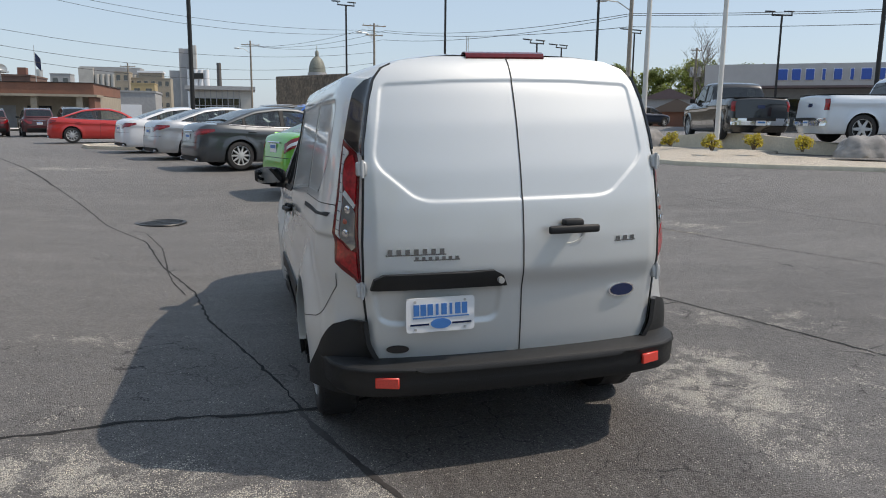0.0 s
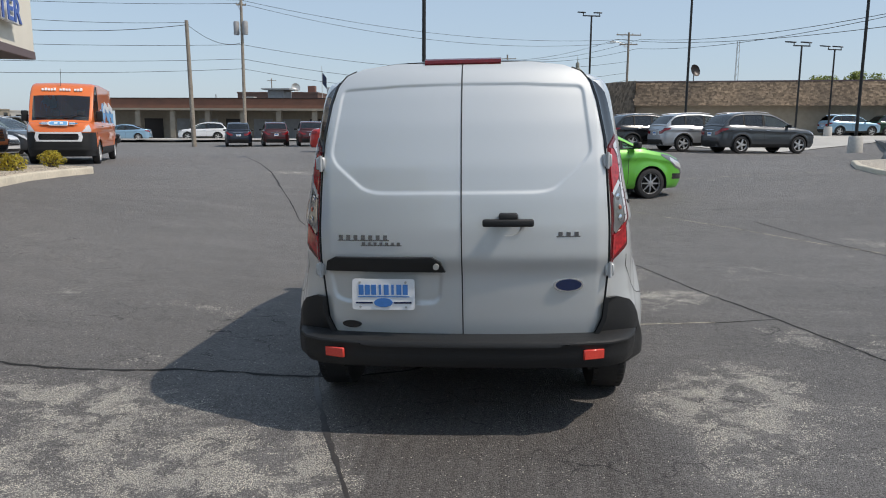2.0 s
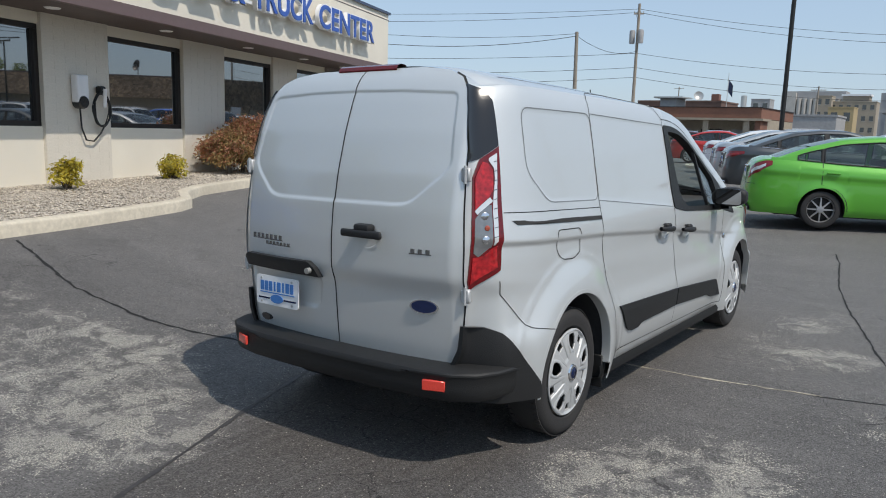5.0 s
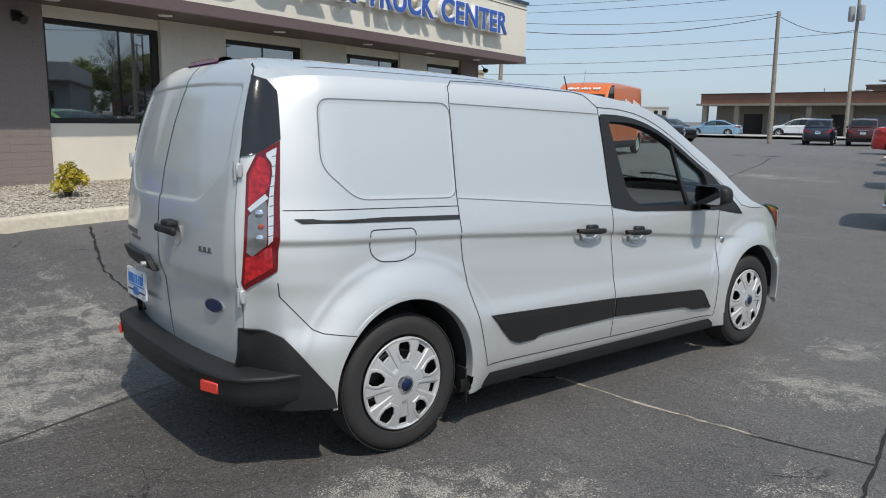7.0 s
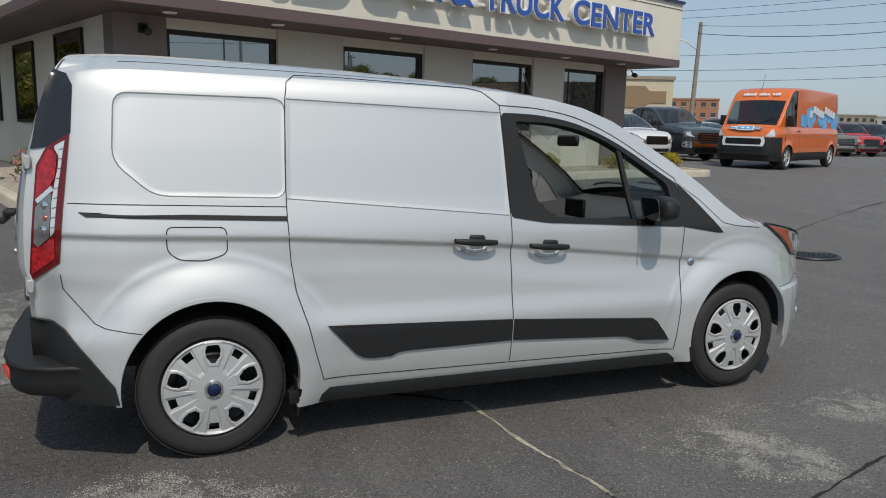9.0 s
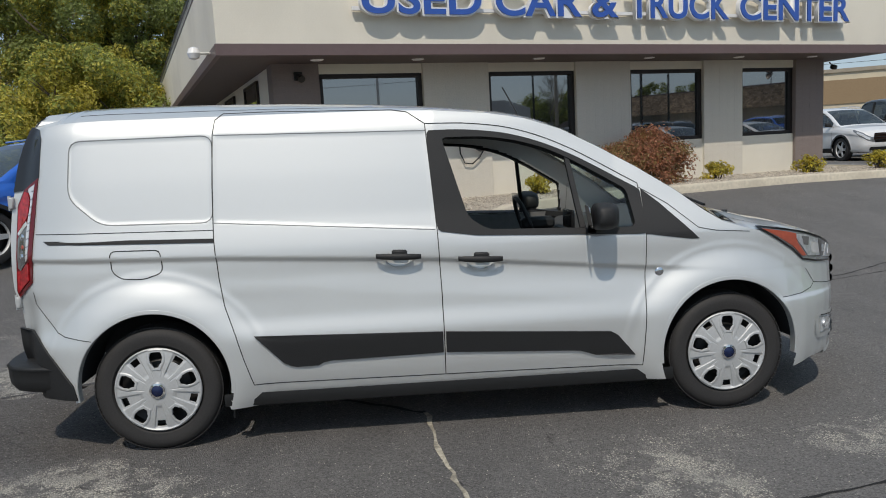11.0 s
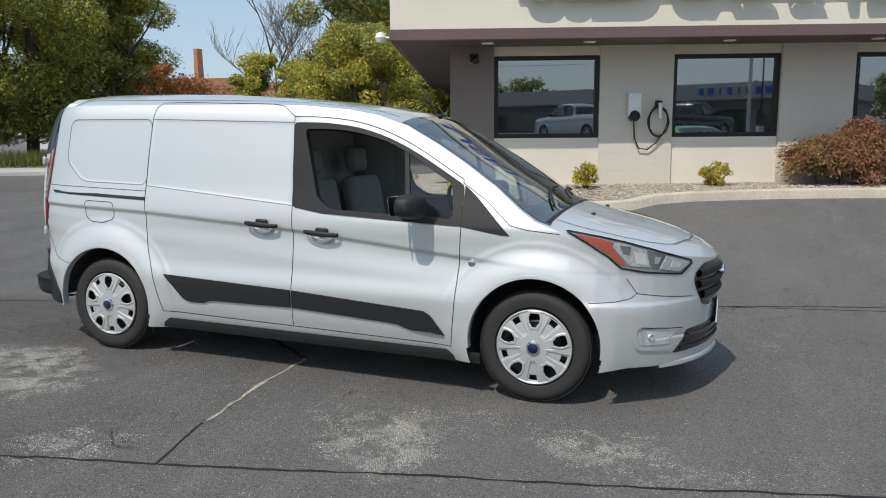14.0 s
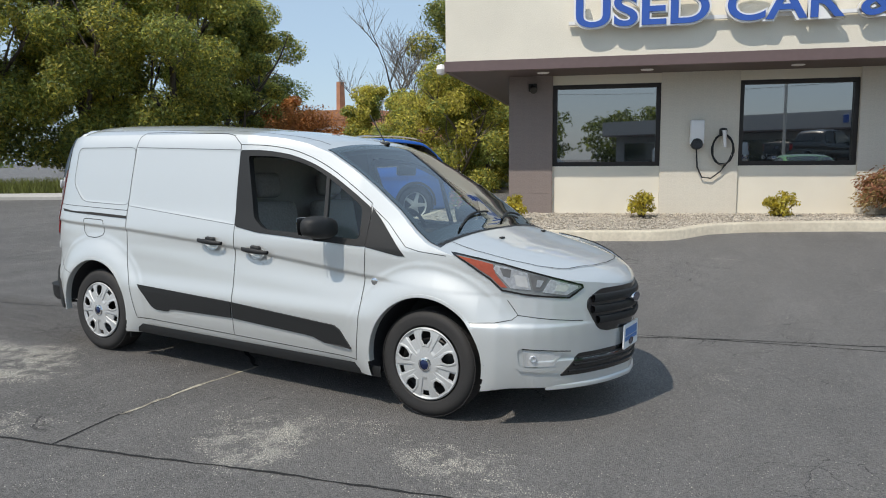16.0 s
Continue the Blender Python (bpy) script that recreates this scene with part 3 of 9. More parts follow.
    for k, s in enumerate((2.6, 4.3, 6.6, 9.0, 11.2, 13.2)):
        light = part("soffit_light", lathe([(0.0, Z_SOFFIT - 0.012), (0.09, Z_SOFFIT - 0.012), (0.11, Z_SOFFIT + 0.004)], 16, axis="z"), LETTER_WHITE, building)
        light.matrix_local = pose(s, 6.95, 0)
    rail = bmesh.new()
    box((3.05, FASCIA - 0.10, 3.635), (13.38, FASCIA - 0.04, 3.69), 0, rail)
    for s in np.arange(3.3, 13.4, 0.9):
        box((s, FASCIA - 0.06, 3.65), (s + 0.04, FASCIA + 0.002, 3.68), 0, rail)
    part("sign_rail", rail, LETTER_WHITE, building, smooth=False)
    for text, s0, s1 in (("USED", 3.11, 5.09), ("CAR", 5.37, 6.98), ("&", 7.22, 7.74), ("TRUCK", 8.0, 10.22), ("CENTER", 10.48, 13.31)):
        sign_word(text, s0 + 0.02, s1 - s0 - 0.02)


def glyph_span(text, size):
    c = bpy.data.curves.new("glyph", "FONT")
    c.body, c.size = text, size
    holder = bpy.data.objects.new("glyph", c)
    scene.collection.objects.link(holder)
    me = bpy.data.meshes.new_from_object(holder.evaluated_get(bpy.context.evaluated_depsgraph_get()))
    bpy.data.objects.remove(holder)
    xs = [v.co.x for v in me.vertices]
    bpy.data.meshes.remove(me)
    return min(xs), max(xs)


def sign_word(text, s0, width):
    """Channel letters one by one: a white case with a blue face."""
    lo, hi = glyph_span(text, 0.655)
    k = width / (hi - lo)
    for i, ch in enumerate(text):
        a, b = glyph_span(ch, 0.655)
        shift = s0 + (glyph_span(text[:i + 1], 0.655)[1] - b) * k
        case = words(ch, 0.655, 0.045, pose(shift, FASCIA - 0.155, 3.585, 90, 0, 0), LETTER_WHITE, building, "sign_letter", "blue channel letter with white edge", 0.0, 0.036, (b - a + 0.07) * k)
        words(ch, 0.655, 0.012, pose(0.0, 0.0, 0.050, 0, 0, 0), LETTER_BLUE, case, "letter_face", "", 0.0, 0.012, (b - a + 0.022) * k)


def block_face(a, b, z0, z1, d, material, parent):
    """Courses of painted blocks, each a shallow raised piece of its own."""
    row, z = 0, z0
    while z < z1 - 0.02:
        s = a - (0.2 if row % 2 else 0.0)
        while s < b:
            p, q = max(s + 0.002, a), min(s + 0.398, b)
            if q - p > 0.02:
                size = (round(q - p, 3), round(min(0.096, z1 - z - 0.002), 3), material.name)
                if size not in BLOCK_MESHES:
                    me = bpy.data.meshes.new("block")
                    bm = box((0, 0, 0), (size[0], 0.012, size[1]), 0)
                    bm.to_mesh(me)
                    bm.free()
                    me.materials.append(material)
                    BLOCK_MESHES[size] = me
                piece = new("block", BLOCK_MESHES[size])
                piece.parent = parent
                piece.matrix_local = pose(p, d, z + 0.002)
            s += 0.4
        z, row = z + 0.1, row + 1


BLOCK_MESHES = {}
make_building()

# ---- gravel bed with its concrete kerb ----
KERB = [(0.4, 11.5), (0.35, 6.2), (0.45, 5.45), (0.9, 5.08), (2.5, 5.02), (4.35, 5.02), (4.7, 5.1), (5.15, 5.5), (5.7, 5.66), (8.0, 5.72), (11.5, 5.74), (13.3, 5.48), (14.3, 5.24), (14.75, 5.35), (14.9, 6.0), (14.95, 9.5)]


def kerb_run(path, bm, width=0.15, high=0.15, frame_of=None):
    """A kerb with a rounded top edge, following the land."""
    rows = []
    for i, p in enumerate(path):
        a, b = Vector(path[max(i - 1, 0)]), Vector(path[min(i + 1, len(path) - 1)])
        d = (b - a).normalized()
        nrm = Vector((-d.y, d.x))
        row = []
        for off, h in ((0.0, -0.25), (0.0, high - 0.03), (0.012, high - 0.008), (0.035, high), (width, high), (width, -0.25)):
            q = Vector(p) + nrm * off
            x, y = frame_of(q.x, q.y) if frame_of else (q.x, q.y)
            x0, y0 = frame_of(*p) if frame_of else p
            row.append((x, y, ground_at(x0, y0) + h))
        rows.append(row)
    return sheet(rows, bm=bm)


def finer(path, step=0.4):
    out = []
    for p, q in zip(path, path[1:]):
        k = max(1, int(math.hypot(q[0] - p[0], q[1] - p[1]) / step))
        out += [(p[0] + (q[0] - p[0]) * i / k, p[1] + (q[1] - p[1]) * i / k) for i in range(k)]
    return out + [path[-1]]


def make_bed():
    path = finer(KERB)
    bm = kerb_run(path, bmesh.new(), frame_of=to_world)
    bmesh.ops.recalc_face_normals(bm, faces=bm.faces)
    tagged(part("kerb", bm, CONCRETE, None, sharp=60), "pale weathered concrete kerb round a gravel bed", "kerb", kind="structure")
    inner = []
    for i, p in enumerate(path):
        a, b = Vector(path[max(i - 1, 0)]), Vector(path[min(i + 1, len(path) - 1)])
        d = (b - a).normalized()
        q = Vector(p) + Vector((-d.y, d.x)) * 0.13
        inner.append((q.x, q.y))
    rows = []
    for s, d in inner:
        x, y = to_world(s, d)
        z = ground_at(x, y) + 0.13
        back = (min(max(s, 1.6), 14.3), max(7.9, d)) if d < 8 else ((1.9 if s < 5 else 14.2), d)
        row = []
        for t in np.linspace(0, 1, 8):
            sx, dx = s + (back[0] - s) * t, d + (back[1] - d) * t
            wx, wy = to_world(sx, dx)
            row.append((wx, wy, z * (1 - t) + (FLOOR + 0.02) * t + 0.02 * noise.noise((sx * 2, dx * 2, 0))))
        rows.append(row)
    tagged(part("gravel_bed", sheet(rows), GRAVEL, None), "bed of small pale gravel along the wall", "gravel", kind="structure")
    # loose stones that give the bed its grain
    rng = random.Random(5)
    bm = bmesh.new()
    verts, faces = [], []
    base = [(1, 0, 0), (-1, 0, 0), (0, 1, 0), (0, -1, 0), (0, 0, 1), (0, 0, -1)]
    tri = [(0, 2, 4), (2, 1, 4), (1, 3, 4), (3, 0, 4), (2, 0, 5), (1, 2, 5), (3, 1, 5), (0, 3, 5)]
    for _ in range(9000):
        s = rng.uniform(0.6, 14.6)
        kd = np.interp(s, [p[0] for p in KERB[3:14]], [p[1] for p in KERB[3:14]]) + 0.17
        d = rng.uniform(kd, 7.42)
        x, y = to_world(s, d)
        xk, yk = to_world(s, kd)
        t = (d - kd) / max(7.9 - kd, 0.1)
        z = (ground_at(xk, yk) + 0.13) * (1 - t) + (FLOOR + 0.02) * t
        r, a = rng.uniform(0.012, 0.03), rng.uniform(0, 6.3)
        n0 = len(verts)
        for bx, by, bz in base:
            k = r * rng.uniform(0.7, 1.2)
            verts.append((x + k * (bx * math.cos(a) - by * math.sin(a)), y + k * (bx * math.sin(a) + by * math.cos(a)), z + 0.008 + k * bz * 0.6))
        faces += [tuple(n0 + i for i in f) for f in tri]
    me = bpy.data.meshes.new("gravel")
    me.from_pydata(verts, [], faces)
    me.materials.append(GRAVEL)
    tagged(new("gravel", me), "loose pale gravel stones in the bed", "gravel", kind="stuff")


make_bed()

# ---- the silver cargo van ----
VAN = Matrix(((0.99975, 0.00014, -0.02216, 0), (0.00014, 0.99992, 0.01274, 0), (0.02216, -0.01274, 0.99967, 0), (0, 0, 0, 1)))
van = thing("cargo_van", VAN, "silver long-wheelbase cargo van parked on the asphalt", "van")
AXLES = (0.0, 3.062)
SIDE_Z = [0.20, 0.25, 0.31, 0.36, 0.56, 0.605, 0.66, 0.78, 0.88, 0.95, 1.02, 1.10, 1.18, 1.40, 1.62, 1.67, 1.72, 1.80]
SIDE_X = [0.835, 0.860, 0.872, 0.884, 0.902, 0.893, 0.878, 0.866, 0.864, 0.868, 0.862, 0.845, 0.826, 0.787, 0.744, 0.730, 0.702, 0.62]
NOSE_Y = [3.12, 3.25, 3.40, 3.52, 3.62, 3.70, 3.78, 3.85, 3.91, 3.955, 3.99, 4.015, 4.032, 4.042, 4.046]
NOSE_F = [1.0, 0.992, 0.968, 0.93, 0.875, 0.815, 0.73, 0.63, 0.52, 0.415, 0.31, 0.215, 0.13, 0.055, 0.0]
RAIL_Y = [-0.75, -0.5, -0.2, 1.2, 1.5, 1.8, 2.0, 2.2, 2.4, 2.6, 2.8, 2.95, 3.05, 3.2, 3.4, 3.6, 3.8, 3.95, 4.046]
RAIL_Z = [1.692, 1.712, 1.72, 1.72, 1.71, 1.685, 1.65, 1.585, 1.48, 1.362, 1.23, 1.11, 1.045, 0.997, 0.955, 0.912, 0.872, 0.838, 0.805]
CROWN_Y = [-0.75, -0.62, -0.45, -0.2, 0.3, 0.7, 1.2, 1.6, 1.9, 2.08, 2.2, 2.4, 2.6, 2.8, 3.0, 3.08, 3.14, 3.4, 3.6, 3.8, 3.95, 4.02, 4.046]
CROWN_Z = [1.803, 1.814, 1.822, 1.828, 1.825, 1.816, 1.79, 1.757, 1.722, 1.688, 1.643, 1.525, 1.408, 1.292, 1.178, 1.132, 1.108, 1.040, 0.998, 0.945, 0.888, 0.842, 0.812]
TAIL_Z = [0.44, 0.55, 0.70, 0.79, 0.815, 0.855, 1.0, 1.15, 1.30, 1.50, 1.64, 1.70, 1.75, 1.79, 1.81]
TAIL_Y = [-0.745, -0.762, -0.776, -0.783, -0.792, -0.812, -0.812, -0.800, -0.775, -0.722, -0.672, -0.644, -0.612, -0.57, -0.53]
TAIL_WZ = [0.44, 0.50, 0.56, 0.80, 1.0, 1.42, 1.60, 1.69, 1.74, 1.775, 1.80]
TAIL_W = [0.60, 0.640, 0.668, 0.690, 0.690, 0.666, 0.632, 0.604, 0.565, 0.485, 0.29]
QUARTER_PANEL = rounded([(-0.372, 1.618), (0.345, 1.622), (0.335, 1.175), (-0.225, 1.187), (-0.385, 1.33)], 0.06)
SLIDER_PANEL = [(0.352, 1.622), (1.452, 1.603), (1.476, 1.082), (0.339, 1.172)]
SLIDER = [(0.36, 1.70), (0.40, 1.733), (0.60, 1.735), (1.28, 1.72), (1.36, 1.706), (1.452, 1.640), (1.474, 1.282), (1.486, 1.07), (1.495, 0.766), (1.496, 0.309), (0.495, 0.326), (0.455, 0.46), (0.421, 0.592), (0.371, 0.746), (0.35, 0.886), (0.336, 1.081), (0.335, 1.173), (0.337, 1.351), (0.347, 1.623)]


def curved(points, n=5):
    """A smooth run through the points."""
    p = [Vector(q) for q in points]
    p = [2 * p[0] - p[1], *p, 2 * p[-1] - p[-2]]
    out = []
    for a, b, c, d in zip(p, p[1:], p[2:], p[3:]):
        for t in np.linspace(0, 1, n + 1)[:-1]:
            t = float(t)
            out.append(tuple(0.5 * (2 * b + (c - a) * t + (2 * a - 5 * b + 4 * c - d) * t ** 2 + (3 * b - a - 3 * c + d) * t ** 3)))
    return out + [tuple(points[-1])]


DOOR_TOP = curved([(1.452, 1.640), (1.70, 1.632), (1.955, 1.590), (2.232, 1.482), (2.597, 1.272)])
FRONT_DOOR = DOOR_TOP + [(2.612, 1.0), (2.606, 0.831), (2.587, 0.5), (2.57, 0.289), (1.496, 0.309), (1.495, 0.766), (1.486, 1.07), (1.474, 1.282)]
GLASS = curved([(1.535, 1.562), (1.78, 1.556), (2.010, 1.512), (2.217, 1.427), (2.531, 1.242)]) + [(2.560, 1.04), (1.756, 1.068), (1.655, 1.135)]
SURROUND = curved([(1.458, 1.603), (1.70, 1.597), (1.955, 1.556), (2.232, 1.450), (2.606, 1.238)]) + [(2.613, 1.0), (1.70, 1.040), (1.49, 1.072), (1.472, 1.28)]
FUEL = rounded([(-0.182, 1.055), (0.066, 1.050), (0.072, 0.935), (-0.02, 0.905), (-0.133, 0.912), (-0.18, 0.95)], 0.03)


def smoothstep(a, b, v):
    t = np.clip((v - a) / (b - a), 0, 1)
    return t * t * (3 - 2 * t)


def softened(a, b, sigma):
    """A profile with its corners rounded: a table to read from."""
    x = np.linspace(a[0], a[-1], 400)
    y = np.interp(x, a, b)
    k = int(3 * sigma / (x[1] - x[0])) + 1
    w = np.exp(-0.5 * (np.arange(-k, k + 1) * (x[1] - x[0]) / sigma) ** 2)
    ends = np.r_[2 * y[0] - y[k:0:-1], y, 2 * y[-1] - y[-2:-k - 2:-1]]
    return x, np.convolve(ends, w / w.sum(), "valid")


SIDE_T, TAIL_T = softened(SIDE_Z, SIDE_X, 0.022), softened(TAIL_Z, TAIL_Y, 0.022)


def tail_shift(x, z):
    """How far the tail leans forward of its hindmost station."""
    return np.interp(z, *TAIL_T) + 0.068 * (np.abs(x) / 0.72) ** 2.3 + 0.02 * smoothstep(0.63, 0.71, np.abs(x)) + 0.752


def hull(y, z):
    """Half width of the van's side at a place along it and a height (arrays allowed)."""
    y, z = np.broadcast_arrays(np.asarray(y, float), np.asarray(z, float))
    real_y = y
    k = tail_shift(np.interp(z, TAIL_WZ, TAIL_W), z) / 0.402
    y = np.where(y < -0.35, (y + 0.35 * k) / (1 - k), y)
    x = np.interp(z, *SIDE_T)
    # the shoulder crease falls towards the front
    line = np.interp(y, [-0.6, 0.35, 1.48, 2.6, 3.2], [1.03, 1.0, 0.935, 0.83, 0.79])
    x = x - 0.014 * smoothstep(0.0, 0.022, line - z) * smoothstep(0.20, 0.022, line - z) * (1 - 0.85 * smoothstep(2.55, 2.95, y))
    # flared arches
    for c in AXLES:
        r = np.hypot(y - c, (z - 0.35) * 1.02)
        x = x + (0.930 - x) * 0.72 * (1 - smoothstep(0.39, 0.61, r)) * (z > 0.15)
        ridge = 0.003 * np.exp(-((r - 0.585) / 0.02) ** 2)
        x = x + ridge
    # the front bumper stands proud of the wing
    x = x + 0.013 * smoothstep(0.0, 0.022, 0.618 - z) * smoothstep(3.30, 3.40, y)
    # upper panels lie a little deeper
    x = x - 0.0035 * smoothstep(0.0, 0.012, edge_distance(QUARTER_PANEL, real_y, z))
    x = x - 0.003 * smoothstep(0.0, 0.012, edge_distance(SLIDER_PANEL, real_y, z))
    # taper to the tail and the cab
    x = x - np.interp(z, [0.9, 1.7], [0.105, 0.08]) * (np.clip((-0.25 - y) / 0.45, 0, 1.15) ** 2)
    x = x + (np.interp(z, TAIL_WZ, TAIL_W) + 0.010 - x) * smoothstep(-0.58, -0.752, y) ** 1.5
    x = x - np.clip(z - 1.0, 0, 1) * 0.11 * np.clip((y - 1.5) / 0.7, 0, 1.4)
    return x * np.interp(y, NOSE_Y, NOSE_F)


GRID_Y, GRID_Z = np.arange(-0.80, 4.08, 0.008), np.arange(0.12, 1.90, 0.008)
HULL = hull(GRID_Y[:, None], GRID_Z[None, :]).tolist()


def width_at(y, z):
    """The half width read from a fine table: quick for single points."""
    a, b = min(max((y + 0.80) / 0.008, 0.0), len(GRID_Y) - 1.001), min(max((z - 0.12) / 0.008, 0.0), len(GRID_Z) - 1.001)
    i, j = int(a), int(b)
    a, b = a - i, b - j
    p, q = HULL[i], HULL[i + 1]
    return (p[j] * (1 - b) + p[j + 1] * b) * (1 - a) + (q[j] * (1 - b) + q[j + 1] * b) * a


NOSE_YS = np.linspace(3.0, 4.046, 260)


def nose(x, z):
    """How far forward the nose reaches at a distance from the middle and a height."""
    half = -np.array([width_at(y, min(z, 0.76)) for y in NOSE_YS]) if round(z, 4) not in NOSE_ROWS else NOSE_ROWS[round(z, 4)]
    NOSE_ROWS[round(z, 4)] = half
    return float(np.interp(-abs(x), half, NOSE_YS)) - nose_lean(z)


NOSE_ROWS = {}


def nose_lean(z):
    return 0.16 * max(0.0, z - 0.70) ** 1.3 + (0.05 * max(0.0, 0.60 - z) if z < 0.60 else 0) * (0.0 if z < 0.40 else 1) - 0.0


def rail_z(y):
    return np.interp(y, RAIL_Y, RAIL_Z)


def crown_z(y):
    return np.interp(y, CROWN_Y, CROWN_Z)


def top(x, y):
    """Height of roof, windscreen and bonnet."""
    edge = width_at(y, float(rail_z(y)))
    t = min(1.0, abs(x) / max(edge, 1e-4))
    p = float(np.interp(y, [-0.75, -0.4, 1.9, 2.3, 3.0, 3.3], [4.5, 3.0, 2.9, 2.3, 2.2, 2.8]))
    return float(crown_z(y) - (crown_z(y) - rail_z(y)) * t ** p)


def side_point(y, z, lift=0.0, s=1):
    x = width_at(y, z)
    if lift:
        dy, dz = width_at(y + 0.004, z) - width_at(y - 0.004, z), width_at(y, z + 0.004) - width_at(y, z - 0.004)
        n = Vector((0.008, -dy, -dz)).normalized()
        return Vector((s * (x + n.x * lift), y + n.y * lift, z + n.z * lift))
    return Vector((s * x, y, z))


def chop(poly, h, axis=1):
    """Where the outline crosses the line at h: the least and greatest place."""
    cut = []
    for a, b in zip(poly, poly[1:] + poly[:1]):
        if (a[axis] - h) * (b[axis] - h) <= 0 and a[axis] != b[axis]:
            t = (h - a[axis]) / (b[axis] - a[axis])
            cut.append(a[1 - axis] + (b[1 - axis] - a[1 - axis]) * t)
    return (min(cut), max(cut)) if cut else None


def patch(poly, surface, lift, rows=24, cols=24, thick=0.012, axis=1, bm=None):
    """A panel of the given outline that follows a surface, with a turned-in rim."""
    lo, hi = min(p[axis] for p in poly), max(p[axis] for p in poly)
    levels = sorted({*np.linspace(lo + 1e-5, hi - 1e-5, rows), *[min(max(p[axis], lo + 1e-5), hi - 1e-5) for p in poly]})
    grid = []
    for h in levels:
        span = chop(poly, h, axis)
        if span:
            grid.append([(span[0] + (span[1] - span[0]) * k / cols, h) if axis == 1 else (h, span[0] + (span[1] - span[0]) * k / cols) for k in range(cols + 1)])
    front = [[surface(a, b, lift) for a, b in row] for row in grid]
    bm = sheet(front, bm=bm)
    rim = [grid[0][k] for k in range(cols + 1)] + [row[-1] for row in grid[1:-1]] + [grid[-1][k] for k in range(cols, -1, -1)] + [row[0] for row in grid[-2:0:-1]]
    sheet([[surface(a, b, lift) for a, b in rim], [surface(a, b, lift - thick) for a, b in rim]], closed=True, bm=bm)
    bmesh.ops.remove_doubles(bm, verts=bm.verts, dist=1e-5)
    bmesh.ops.recalc_face_normals(bm, faces=bm.faces)
    return bm


def mirror_x(bm):
    bmesh.ops.transform(bm, matrix=Matrix.Diagonal((-1, 1, 1, 1)), verts=bm.verts)
    bmesh.ops.reverse_faces(bm, faces=bm.faces)
    return bm


def right_side(y, z, lift):
    return side_point(y, z, lift, 1)


def tail_corner(y, z, lift):
    """The rear corner of the side, ending where the tail doors begin."""
    w = float(np.interp(z, TAIL_WZ, TAIL_W))
    end = float(tail_shift(w, z)) - 0.752 - 0.004
    return side_point(max(y, end), z, lift, 1)


def ribbon(path, surface, width, lift, bm=None, closed=False, step=0.02):
    """A narrow band along a path on a surface."""
    pts = []
    ends = list(zip(path, path[1:] + path[:1])) if closed else list(zip(path, path[1:]))
    for (a1, b1), (a2, b2) in ends:
        k = max(1, int(math.hypot(a2 - a1, b2 - b1) / step))
        pts += [(a1 + (a2 - a1) * i / k, b1 + (b2 - b1) * i / k) for i in range(k)]
    if not closed:
        pts.append(path[-1])
    rows, n = [], len(pts)
    for i, (a, b) in enumerate(pts):
        p, q = (pts[i - 1], pts[(i + 1) % n]) if closed else (pts[max(i - 1, 0)], pts[min(i + 1, n - 1)])
        d = Vector((q[0] - p[0], q[1] - p[1])).normalized()
        rows.append([surface(a - d.y * width * s / 2, b + d.x * width * s / 2, lift) for s in (-1, 0, 1)])
    if closed:
        rows.append(rows[0])
    return sheet(rows, bm=bm)


